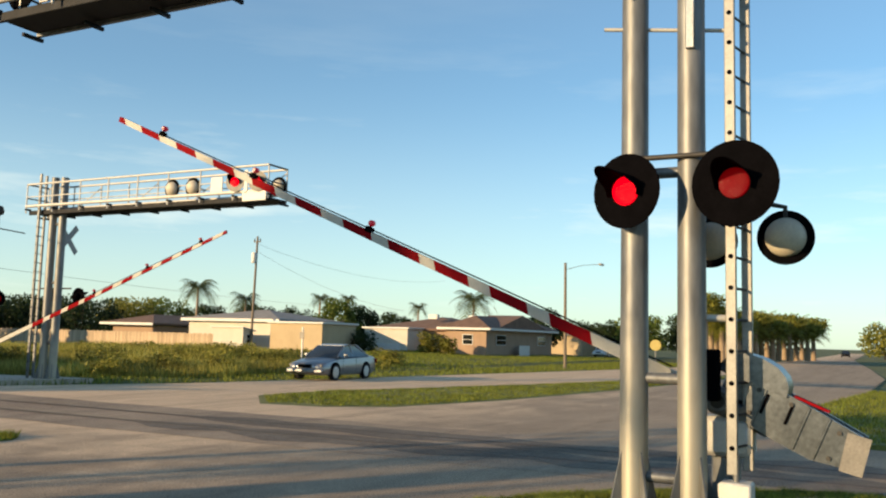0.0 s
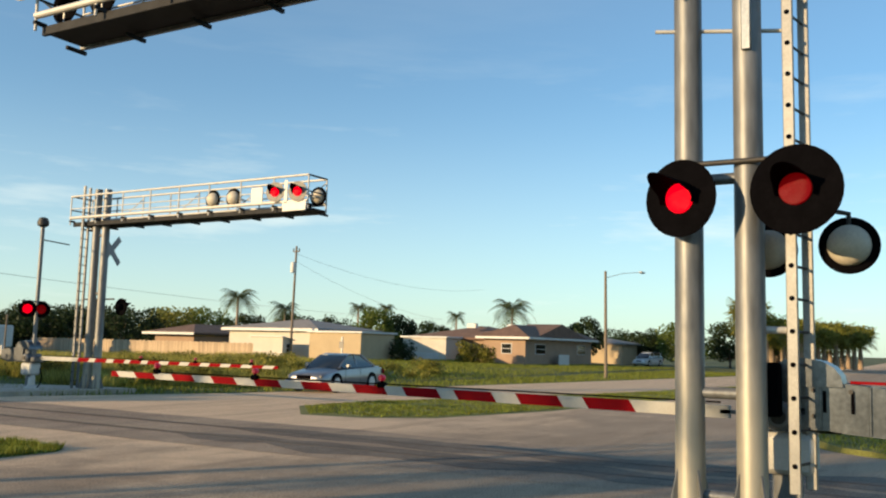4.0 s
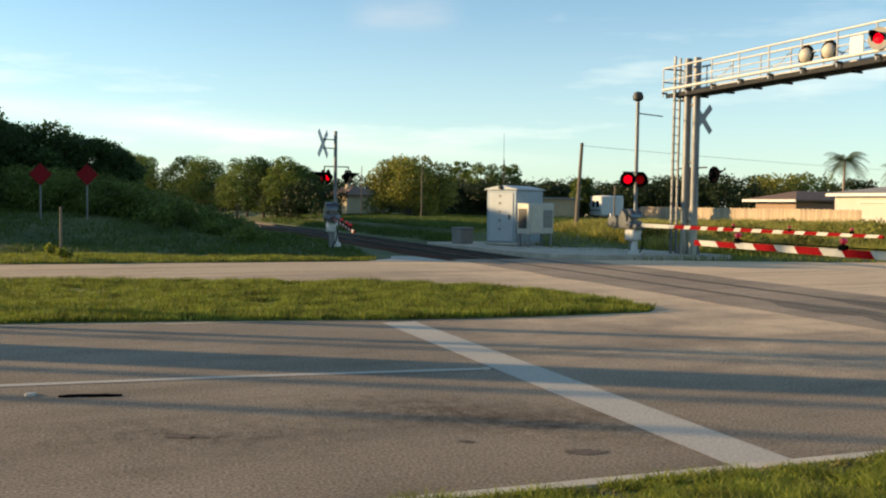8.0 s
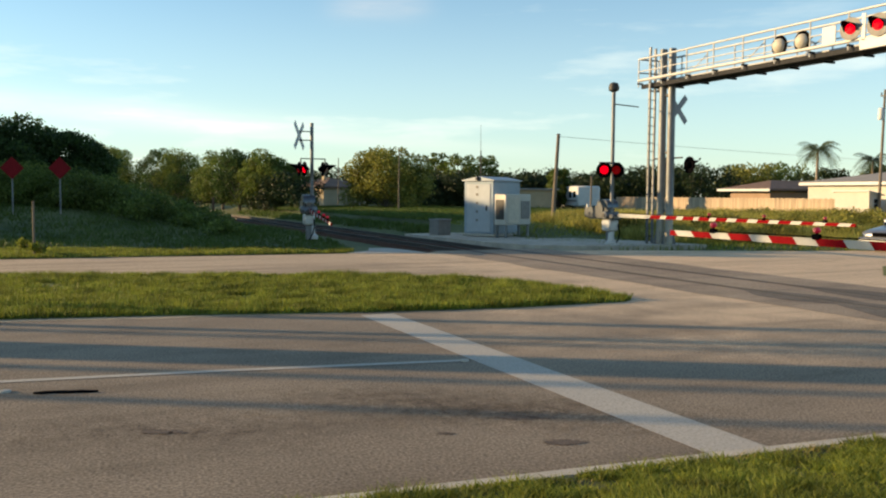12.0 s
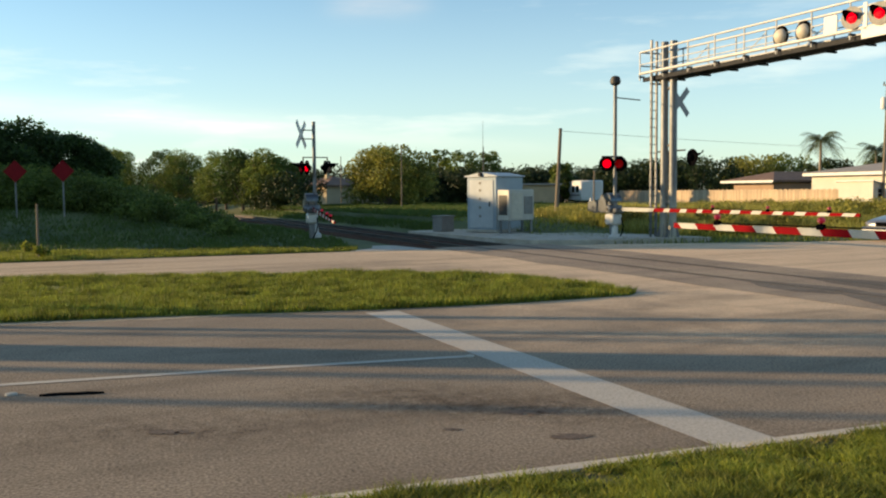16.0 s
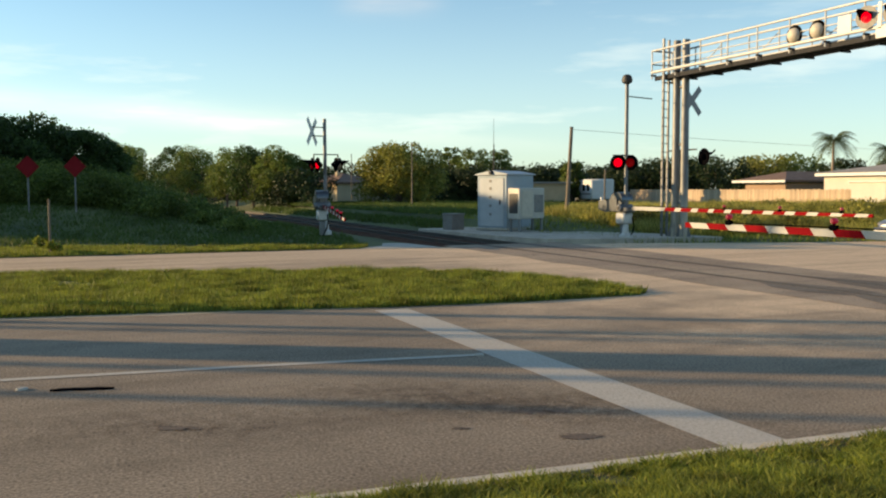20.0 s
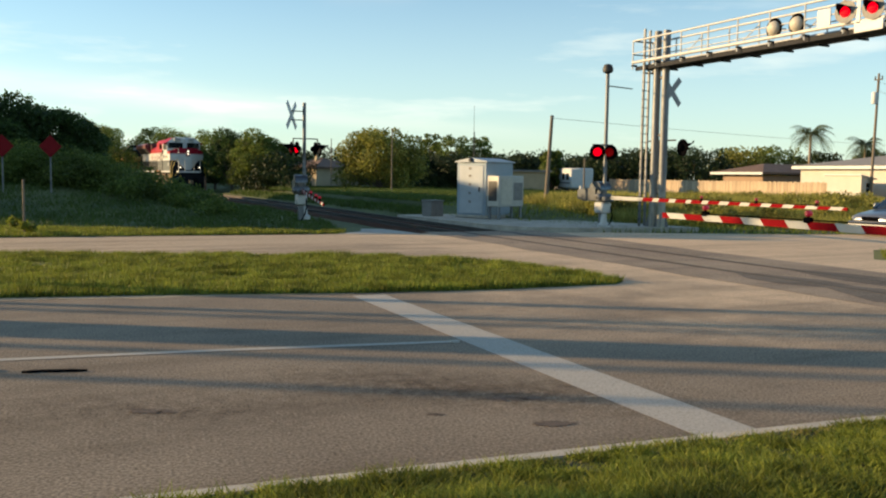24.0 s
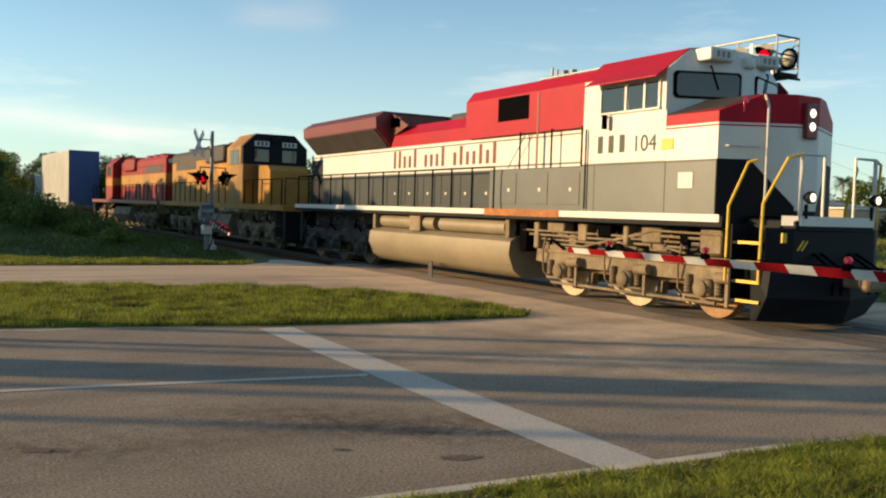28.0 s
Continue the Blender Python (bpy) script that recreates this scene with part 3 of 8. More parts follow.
# near verge on which the camera stands, with its gutter
VERGE = [(p[0], p[1]) for p in NEAR_EDGE if -60 <= p[0] <= 10.7]
verge_outline = [(x, y - 0.16) for x, y in VERGE] + [(10.75, -30), (-60, -30)]
s = Shape()
n = len(verge_outline)
for z, inset in ((-0.1, 0.0), (0.015, 0.02), (0.06, 0.55), (0.13, 1.3)):
    for k, (x, y) in enumerate(verge_outline):
        s.v.append((x - (inset * 0.6 if x > 8 else 0), y - (inset if y > -20 else -inset), z))
for r in range(3):
    for i in range(n):
        j = (i + 1) % n
        s.f.append((r * n + i, r * n + j, r * n + n + j, r * n + n + i))
s.f.append(tuple(3 * n + i for i in range(n)))
solo("verge_near", s, DARKTURF, "mown grass verge beside the road", "grass verge", kind="structure")
s = Shape()
for (x0, y0), (x1, y1) in zip(VERGE, VERGE[1:]):
    s.add([(x0, y0 - 0.16, 0.03), (x1, y1 - 0.16, 0.03), (x1, y1 + 0.02, 0.006), (x0, y0 + 0.02, 0.006), (x0, y0 - 0.16, -0.1), (x1, y1 - 0.16, -0.1), (x1, y1 + 0.02, -0.1), (x0, y0 + 0.02, -0.1)],
          [(0, 1, 2, 3), (4, 7, 6, 5), (0, 4, 5, 1), (3, 2, 6, 7), (0, 3, 7, 4), (1, 5, 6, 2)])
solo("gutter", s, CONC, "pale concrete edge strip along the near verge", "gutter", kind="structure")

# far verge strip, sunlit grass west of the crossing
FARV = [(-60, 29.7), (-30, 28.1), (-10, 26.8), (-1.3, 26.15), (4, 25.85), (8.5, 25.6), (8.9, 26.0), (8.0, 26.9), (4, 28.4), (-1.3, 30.6), (-10, 32), (-30, 34), (-60, 36)]
island("verge_far", dense(FARV, 1.0), 0.012, TURF, "mown grass verge strip on the far side of the road")

# crossing surface
s = Shape()
ys_c = [-8 + 0.75 * i for i in range(46)]
for y in ys_c:
    w0, w1 = 2.05 + 0.2 * noise.noise((y * 0.5, 0, 7)), 2.15 + 0.22 * noise.noise((y * 0.5, 5, 7))
    s.v += [(TRACK_X - w0, y, 0.004), (TRACK_X + w1, y, 0.004)]
s.f = [(2 * i, 2 * i + 1, 2 * i + 3, 2 * i + 2) for i in range(len(ys_c) - 1)]
solo("crossing_surface", s, DARKASPHALT, "dark patched asphalt between and beside the rails", "crossing surface", kind="structure", smooth=False)

STEELGAP = mat("dirt-filled groove", (0.045, 0.036, 0.03), 0.95, 0, 0.3, 3, 30, 0.2)
# flangeways and the darker patching along each rail
PATCH = asphalt("tarry rail patching", (0.105, 0.085, 0.068), (0.20, 0.165, 0.13), (0.05, 0.042, 0.036))
for side in (-1, 1):
    rx = TRACK_X + side * 0.7525
    s = Shape()
    for y in ys_c:
        worn = 0.12 + 0.50 * (1 - smooth(11.0, 13.5, y))
        w0, w1 = worn * (1 + 0.9 * noise.noise((y * 0.7, side * 3.0, 1))), worn * (1 + 0.9 * noise.noise((y * 0.7, side * 3.0, 9)))
        s.v += [(rx - w0, y, 0.008), (rx + w1, y, 0.008)]
    s.f = [(2 * i, 2 * i + 1, 2 * i + 3, 2 * i + 2) for i in range(len(ys_c) - 1)]
    solo("rail_patch", s, PATCH, "dark tarry patching along the rail in the road", "road patch", "rail patches", kind="structure", smooth=False)
    solo("flangeway", Shape().box(rx - side * 0.045, -8, 0.009, rx - side * 0.095, 25.2, 0.0125), STEELGAP, "black groove beside the rail head", "flangeway", "flangeways", kind="structure", smooth=False)
RAILSTEEL = mat("worn rail steel", (0.055, 0.042, 0.034), 0.7, 0.0, 0.15, 5, 40, 0.05)
for side in (-1, 1):
    s = Shape()
    sec = [(-0.035, 0.0), (-0.037, -0.035), (-0.01, -0.055), (-0.01, -0.13), (-0.07, -0.15), (-0.07, -0.165), (0.07, -0.165), (0.07, -0.15), (0.01, -0.13), (0.01, -0.055), (0.037, -0.035), (0.035, 0.0)]
    yy = grid_axis([(-40, 24, 8), (24, 60, 2), (60, 150, 5), (150, 420, 15)])
    for y in yy:
        for u, w in sec:
            s.v.append((track_x(y) + side * 0.7525 + u, y, track_z(y) + 0.012 + w))
    k = len(sec)
    for j in range(len(yy) - 1):
        for i in range(k):
            s.f.append((j * k + i, j * k + (i + 1) % k, (j + 1) * k + (i + 1) % k, (j + 1) * k + i))
    solo("rail", s, RAILSTEEL, "long steel rail, brown web and worn bright head", "rail", "rails")

BALLAST = mat("rusty brown ballast", (0.052, 0.020, 0.010), 0.95, 0, 0.45, 3, 28, 1.0, color2=(0.115, 0.050, 0.026), spec=0.1)
s = Shape()
yy = grid_axis([(25.2, 60, 1.2), (60, 150, 5), (150, 420, 15)])
for y in yy:
    x, z = track_x(y), track_z(y)
    for u, w in ((-2.3, -0.6), (-1.7, -0.25), (-1.3, -0.13), (1.3, -0.13), (1.7, -0.25), (2.3, -0.6)):
        s.v.append((x + u, y, z + w + 0.03 * noise.noise((u * 3, y * 2, 0))))
s.f = [(j * 6 + i, j * 6 + i + 1, j * 6 + 7 + i, j * 6 + 6 + i) for j in range(len(yy) - 1) for i in range(5)]
ballast = solo("ballast_bed", s, BALLAST, "rusty brown crushed stone ballast under the rails", "ballast", kind="structure")

# painted stop line, lane line
solo("stop_line", Shape().add([(x, y, 0.004) for y in (4.72, 12.35) for x in (4.18, 4.70)], [(0, 1, 3, 2)]), PAINT, "worn white painted stop line", "road marking", kind="structure", smooth=False)
s = Shape()
for a, b in (((-60, 14.0), (-12, 10.4)), ((-12, 10.4), (-0.5, 9.22)), ((-0.5, 9.22), (1.56, 8.96)), ((1.56, 8.96), (4.08, 8.55))):
    s.add([(a[0], a[1] - 0.06, 0.005), (b[0], b[1] - 0.06, 0.005), (b[0], b[1] + 0.06, 0.005), (a[0], a[1] + 0.06, 0.005)], [(0, 1, 2, 3)])
solo("lane_line", s, PAINT, "worn white painted lane line", "road marking", kind="structure", smooth=False)

# stains, scraps and studs on the near lanes
STAIN = mat("dark oil stain", (0.075, 0.048, 0.032), 0.85, 0, 0.4, 9, 60, 0.2, color2=(0.15, 0.105, 0.075))
for cx, cy, ra, rb, sd in ((3.43, 6.17, 0.17, 0.07, 1), (3.62, 6.10, 0.10, 0.05, 5), (3.4, 5.4, 0.16, 0.07, 2), (0.71, 6.83, 0.12, 0.06, 3), (0.85, 6.75, 0.07, 0.03, 7), (2.7, 5.95, 0.06, 0.03, 8)):
    s = Shape()
    n = 60
    for i in range(n):
        a = 2 * math.pi * i / n
        k = 1 + 0.8 * noise.noise((math.cos(a) * 3.1 + sd * 7, math.sin(a) * 3.1, sd)) + 0.35 * noise.noise((math.cos(a) * 9 + sd, math.sin(a) * 9, sd))
        u, w = ra * k * math.cos(a), rb * k * math.sin(a)
        s.v.append((cx + 0.914 * u + 0.405 * w, cy - 0.405 * u + 0.914 * w, 0.004))
    s.f = [tuple(range(n))]
    solo("oil_stain", s, STAIN, "dark irregular oil stain on the asphalt", "stain", "oil stains", kind="structure", smooth=False)
m = bpy.data.materials.new("rubbed oily dirt")
m.use_nodes = True
t = m.node_tree
t.nodes["Principled BSDF"].inputs["Base Color"].default_value = (0.085, 0.056, 0.04, 1)
t.nodes["Principled BSDF"].inputs["Roughness"].default_value = 0.85
t.nodes["Principled BSDF"].inputs["Specular IOR Level"].default_value = 0.2
tc = t.nodes.new("ShaderNodeTexCoord")
gr = t.nodes.new("ShaderNodeTexGradient")
gr.gradient_type = 'SPHERICAL'
mp = t.nodes.new("ShaderNodeMapping")
mp.inputs["Scale"].default_value = (0.42, 1.3, 1.0)
nz = t.nodes.new("ShaderNodeTexNoise")
nz.inputs["Scale"].default_value, nz.inputs["Detail"].default_value, nz.inputs["Roughness"].default_value = 5.0, 8, 0.75
rm = t.nodes.new("ShaderNodeMapRange")
rm.inputs["From Min"].default_value, rm.inputs["From Max"].default_value = 0.42, 0.72
rm.inputs["To Max"].default_value = 0.62
ml = t.nodes.new("ShaderNodeMath")
ml.operation, ml.use_clamp = 'MULTIPLY', True
t.links.new(tc.outputs["Object"], mp.inputs["Vector"])
t.links.new(mp.outputs["Vector"], gr.inputs["Vector"])
t.links.new(tc.outputs["Object"], nz.inputs["Vector"])
t.links.new(nz.outputs["Fac"], rm.inputs["Value"])
t.links.new(gr.outputs["Fac"], ml.inputs[0])
t.links.new(rm.outputs["Result"], ml.inputs[1])
t.links.new(ml.outputs["Value"], t.nodes["Principled BSDF"].inputs["Alpha"])
GRUBBY = m
for cx, cy, turn in ((3.05, 6.75, -38), (3.6, 6.35, -36), (0.75, 6.85, -20)):
    solo("oil_stain", Shape().add([(-2.3, -0.75, 0.0), (2.3, -0.75, 0.0), (2.3, 0.75, 0.0), (-2.3, 0.75, 0.0)], [(0, 1, 2, 3)]), GRUBBY, "broad rubbed-in oily dirt on the asphalt", "stain", "oil stains", kind="structure", smooth=False, m=pose(cx, cy, 0.0025 + 0.0003 * cx, 0, 0, turn))
solo("tyre_scrap", Shape().prism([(-0.27, -0.03), (-0.2, -0.045), (-0.1, -0.02), (0.02, -0.035), (0.1, -0.02), (0.2, -0.03), (0.28, 0.0), (0.2, 0.015), (0.12, 0.035), (0.05, 0.018), (-0.08, 0.03), (-0.2, 0.012)], 0.0, 0.018).moved(pose(0.1, 8.5, 0.0, 0, 0, -16)), BLACK, "flattened black strip of tyre tread on the road", "tyre scrap")
for x, y in ((4.08, 8.53), (-0.4, 8.72)):
    solo("road_stud", Shape().lathe([(0.055, 0.0), (0.05, 0.016), (0.025, 0.022)], (x, y, 0.001), n=12), CONC, "small pale road stud at the lane line's end", "road stud", "road studs")


# ---- crossing signals ----
ZINC = mat("dull weathered zinc", (0.30, 0.32, 0.34), 0.42, 0.8, 0.18, 3, 30, 0.06, dirt=0.2)
DULLZINC = mat("dull reflecting zinc", (0.13, 0.142, 0.155), 0.36, 0.9, 0.25, 3.0, 20, 0.04, dirt=0.25)
# near-black colour stands in for the shade under the walkway
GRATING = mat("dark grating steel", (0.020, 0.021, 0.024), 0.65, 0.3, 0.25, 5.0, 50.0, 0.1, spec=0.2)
CREAM = mat("cream enamel", (0.5, 0.45, 0.36), 0.55, 0, 0.1, 6, 40, 0.05, dirt=0.15)
GREYPLATE = mat("weathered grey plate", (0.20, 0.19, 0.175), 0.6, 0.2, 0.15, 5, 40, 0.05)
LADDERMAT = mat("ladder aluminium", (0.30, 0.295, 0.28), 0.45, 0.5, 0.1, 5, 40, 0.03)
DULLSIGN = mat("weathered sign sheet", (0.30, 0.275, 0.23), 0.65, 0, 0.1, 5.0, 60.0, 0.03, dirt=0.25, spec=0.2)
BACKALU = mat("bare sign back", (0.27, 0.275, 0.28), 0.6, 0.1, 0.12, 5, 60, 0.04)


def lamp_unit(parent, at, facing, size=0.30, lit=True, back=False, label="", hood=True, plate_mat=None, hood_length=0.40):
    """A flashing light: round black backing plate, housing, red lens and hood. facing: degrees, 0 looks to -y."""
    m = Matrix.Translation(at) @ pose(0, 0, 0, 0, 0, facing)
    plate = part("light_plate", Shape().lathe([(size, -0.012), (size, 0.0), (size * 0.96, 0.004), (0.12, 0.006)], axis="y", n=28), plate_mat or BLACK, parent, label or ("round grey backing plate" if plate_mat else "round black backing plate"), m=m)
    rb = size * 0.72 if back else 0.125
    part("light_housing", Shape().lathe([(0.03, 0.17), (rb * 0.6, 0.15), (rb * 0.93, 0.07), (rb, 0.02), (rb, 0.005)], axis="y", n=24), CREAM if back else BLACK, plate, "cream rounded lamp back" if back else "")
    lens = Shape().lathe([(0.145, -0.016), (0.14, -0.034), (0.09, -0.052), (0.02, -0.058)], axis="y", n=24)
    part("light_lens", lens, LENS_ON if lit else LENS_OFF, plate, "lit red lens" if lit else "switched-off red lens with a faint added glow")
    if hood:
        h = Shape()
        n = 14
        for i in range(n + 1):
            a = radians(-20 + 220 * i / n)
            for d, rr in ((-0.015, 0.155), (-hood_length * max(0.2, math.sin(max(0.0, a)) * 0.9 + 0.1), 0.168)):
                for t in (0, 0.006):
                    h.v.append(((rr + t) * math.cos(a), d, (rr + t) * math.sin(a)))
        for i in range(n):
            b = i * 4
            h.f += [(b, b + 4, b + 6, b + 2), (b + 1, b + 3, b + 7, b + 5), (b + 2, b + 6, b + 7, b + 3)]
        part("light_hood", h, BLACK, plate)
    return plate


def crossbuck(parent, at, facing, size=1.22, text=True, wide=0.115, board_mat=None):
    """Two crossed boards with their words."""
    m = Matrix.Translation(at) @ pose(0, 0, 0, 0, 0, facing)
    for k, (ang, words) in enumerate(((45, ("CROSS", "ING")), (-45, ("RAIL", "ROAD")))):
        b = part("board", Shape().box(-size / 2, -0.004 - 0.006 * k, -wide, size / 2, -0.001 - 0.006 * k, wide, 0.001), board_mat or SIGNWHITE, parent, "weathered crossbuck board", m=m @ pose(0, 0, 0, 0, -ang, 0))
        if text:
            for i, w in enumerate(words):
                c = bpy.data.curves.new("word", 'FONT')
                c.body, c.size, c.align_x, c.align_y, c.extrude = w, wide * 1.45, 'CENTER', 'CENTER', 0.001
                c.space_character = 1.15
                c.materials.append(BLACK)
                o = new("lettering", c)
                o.parent = b
                o.matrix_basis = pose((-0.25 if i == 0 else 0.25) * size, -0.007 - 0.006 * k, 0, 90, 0, 0)
    return m


def gate_arm(name, parent, length, m, label):
    """A tapered striped gate arm along +y from its pivot, with three lamps."""
    arm = part("gate_arm", Shape().box(-0.02, 0.35, -0.02, 0.02, 0.6, 0.02), GALV, parent, label, m=m)
    far_, reds = length - 9.6, [(9.46, 9.6)]
    reds += [(c - 0.20 - 0.012 * (8.88 - c), c + 0.20 + 0.006 * (8.88 - c)) for c in (8.88, 8.10, 7.32, 6.54, 5.72, 4.88, 4.13, 3.41, 2.60, 1.79)]
    cuts = [(a + far_, b + far_, RED) for a, b in reds]
    cuts += [(b + far_, a + far_, SIGNWHITE) for (a, _), (_, b) in zip(reds, reds[1:])] + [(0.5, cuts[-1][0], SIGNWHITE)]
    for a, y, sheet in cuts:
        w0, w1 = (0.066 - 0.026 * v / length for v in (a, y))
        sl, sa = (0.04 if y < length else 0.0), (0.04 if a > 0.5 else 0.0)
        s = Shape()
        s.add([(-0.02, a - sa, -w0), (0.02, a - sa, -w0), (0.02, y - sl, -w1), (-0.02, y - sl, -w1), (-0.02, a + sa, w0), (0.02, a + sa, w0), (0.02, y + sl, w1), (-0.02, y + sl, w1)],
              [(0, 3, 2, 1), (4, 5, 6, 7), (0, 1, 5, 4), (1, 2, 6, 5), (2, 3, 7, 6), (3, 0, 4, 7)])
        part("stripe", s, sheet, arm, smooth=False)
    part("lamp_cable", Shape().path([(0.012, 0.6, 0.09), (0.012, length * 0.5, 0.075), (0.012, length - 0.9, 0.06)], 0.009, n=6), BLACK, arm, "thin black cable along the arm")
    for d in (length - 0.95, length * 0.705, length * 0.49):
        part("arm_lamp", Shape().lathe([(0.026, -0.045), (0.038, -0.03), (0.038, 0.03), (0.026, 0.045)], (0, d, 0.15), axis="x", n=16), LAMP_ON, arm, "small red lamp on the arm")
        part("lamp_clamp", Shape().box(-0.032, d - 0.06, 0.03, 0.032, d + 0.06, 0.10, 0.01).tube((0, d, 0.08), (0, d, 0.14), 0.02), BLACK, arm)
    return arm


def cantilever(name, x, y0, y1, z0, legs, lights, label, sign, lamp_at):
    """A signal cantilever: two legs, ladder, truss walkway with rails, flashing lights. y0: inner end, y1: tip."""
    c = thing(name, Matrix(), label, "signal cantilever")
    d = 1 if y1 > y0 else -1
    zt = z0 + 1.0
    for lx, ly, lz in legs:
        leg = part("leg", Shape().tube((lx, ly, lz), (lx, ly, zt + 0.25), 0.14, 0.13, n=24), LEGZINC, c, "tall galvanised steel leg")
        for a in range(4):
            ang = radians(45 + 90 * a)
            part("gusset", Shape().prism([(0.0, 0), (0.15, 0), (0.0, 0.62)], -0.01, 0.01, "y").moved(Matrix.Translation((lx, ly, lz)) @ Matrix.Rotation(ang, 4, 'Z') @ Matrix.Translation((0.13, 0, 0))), GALV, leg, smooth=False)
    (ax, ay, az), (bx, by, bz) = legs
    for z in (0.35, 1.30, 3.34, 5.35):
        part("tie", Shape().tube((ax, ay, az + z), (bx, by, bz + z), 0.055, n=12), GALV, c)
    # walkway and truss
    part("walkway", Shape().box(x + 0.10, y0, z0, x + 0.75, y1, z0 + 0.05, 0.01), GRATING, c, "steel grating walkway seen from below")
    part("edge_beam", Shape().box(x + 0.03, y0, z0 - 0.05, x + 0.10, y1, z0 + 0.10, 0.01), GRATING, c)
    part("edge_beam", Shape().box(x + 0.75, y0, z0 - 0.06, x + 0.82, y1, z0 + 0.05, 0.01), GALV, c)
    n = 8
    for i in range(n + 1):
        y = y0 + (y1 - y0) * i / n
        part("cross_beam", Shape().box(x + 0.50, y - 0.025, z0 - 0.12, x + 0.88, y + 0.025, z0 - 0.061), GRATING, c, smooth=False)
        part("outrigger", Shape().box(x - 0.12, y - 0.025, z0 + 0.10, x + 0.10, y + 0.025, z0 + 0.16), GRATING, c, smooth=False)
        for xx in (x - 0.085, x + 0.785):
            part("post", Shape().tube((xx, y, z0), (xx, y, zt), 0.024, n=8), ALU, c)
        if i < n:
            y2 = y0 + (y1 - y0) * (i + 1) / n
            if i % 2:
                part("brace", Shape().tube((x + 0.785, y, z0 + 0.1), (x + 0.785, y2, zt - 0.1), 0.018, n=6), ALU, c)
    for xx in (x - 0.085, x + 0.785):
        for z, r in ((z0 + 0.24, 0.055), (z0 + 0.56, 0.020), (zt, 0.035)):
            part("handrail", Shape().tube((xx, y0, z), (xx, y1, z), r, n=10), ALU, c, "long pale handrail")
    for yy in (y0, y1):
        part("end_rail", Shape().path([(x - 0.085, yy, zt), (x + 0.785, yy, zt)], 0.028).path([(x - 0.085, yy, z0 + 0.52), (x + 0.785, yy, z0 + 0.52)], 0.022), DARKMETAL, c)
    # ladder
    lx, ly, lz = lamp_at
    for u in (-0.2, 0.2):
        part("ladder_rail", Shape().box(lx + u * sign[0] - 0.03, ly + u * sign[1] - 0.05, lz, lx + u * sign[0] + 0.03, ly + u * sign[1] + 0.05, zt + 0.35, 0.008), LADDERMAT if sign[0] > 0.95 else GALV, c, "pale ladder rail")
    z = lz + 0.25
    while z < zt + 0.2:
        part("rung", Shape().tube((lx - 0.2 * sign[0], ly - 0.2 * sign[1], z), (lx + 0.2 * sign[0], ly + 0.2 * sign[1], z), 0.014, n=6), DARKMETAL, c)
        part("rung_end", Shape().tube((lx - 0.2 * sign[0] - 0.036, ly - 0.2 * sign[1], z), (lx - 0.2 * sign[0] - 0.028, ly - 0.2 * sign[1], z), 0.024, n=10), BLACK, c)
        z += 0.305
    for (px, py, pz, facing, lit, back) in lights:
        lamp_unit(c, (px, py, pz), facing, 0.30, lit, back, plate_mat=None if back else GREYPLATE)
        part("lamp_stem", Shape().tube((px, py + 0.05, pz), (x + 0.35, py, z0 + 0.5), 0.02, n=6), ALU, c)
    return c


# leg colour turns to a paler cream grey below about two metres
LEGZINC = GALV.copy()
LEGZINC.name = "galvanised leg, pale zinc bloom below"
t = LEGZINC.node_tree
b = t.nodes["Principled BSDF"]
old = b.inputs["Base Color"].links[0].from_socket
tc, sp_, nz = t.nodes.new("ShaderNodeTexCoord"), t.nodes.new("ShaderNodeSeparateXYZ"), t.nodes.new("ShaderNodeTexNoise")
nz.inputs["Scale"].default_value, nz.inputs["Detail"].default_value = 2.2, 6
ad, rg, mx = t.nodes.new("ShaderNodeMath"), t.nodes.new("ShaderNodeMapRange"), t.nodes.new("ShaderNodeMix")
mx.data_type = 'RGBA'
mx.inputs[7].default_value = (0.40, 0.375, 0.31, 1)
rg.inputs["From Min"].default_value, rg.inputs["From Max"].default_value = 2.6, 1.2
rg.inputs["To Max"].default_value = 0.85
t.links.new(tc.outputs["Object"], sp_.inputs["Vector"])
t.links.new(tc.outputs["Object"], nz.inputs["Vector"])
t.links.new(sp_.outputs["Z"], ad.inputs[0])
t.links.new(nz.outputs["Fac"], ad.inputs[1])
t.links.new(ad.outputs["Value"], rg.inputs["Value"])
t.links.new(rg.outputs["Result"], mx.inputs[0])
t.links.new(old, mx.inputs[6])
t.links.new(mx.outputs[2], b.inputs["Base Color"])

VZ = 0.15
near = cantilever("signal_cantilever", 8.1, 1.0, 12.4, 6.66, [(8.1, 2.10, VZ), (8.1, 1.535, VZ)],
                  [(7.85, 12.55, 7.42, -84, True, False), (7.9, 11.5, 7.38, -84, True, False), (7.9, 8.45, 7.47, -84, True, False), (7.9, 7.55, 7.47, -84, True, False)],
                  "galvanised railway signal cantilever on two legs over the road", (1.0, -0.22), (8.42, 1.14, VZ + 0.42))
for ty in (12.1, 11.2):
    lamp_unit(near, (8.3, ty, 7.12), 90, 0.31, False)
    part("lamp_stem", Shape().tube((8.3, ty, 7.1), (8.3, ty, 6.7), 0.02, n=6), ALU, near)
lamp_unit(near, (7.75, 2.09, 3.265), -106, 0.37, True, hood_length=0.5)
lamp_unit(near, (7.75, 1.07, 3.285), -98, 0.405, False, hood_length=0.44)
lamp_unit(near, (8.55, 1.44, 2.84), 92, 0.27, False, True, hood=False)
lamp_unit(near, (8.55, 0.72, 2.86), 92, 0.27, False, True, hood=False)
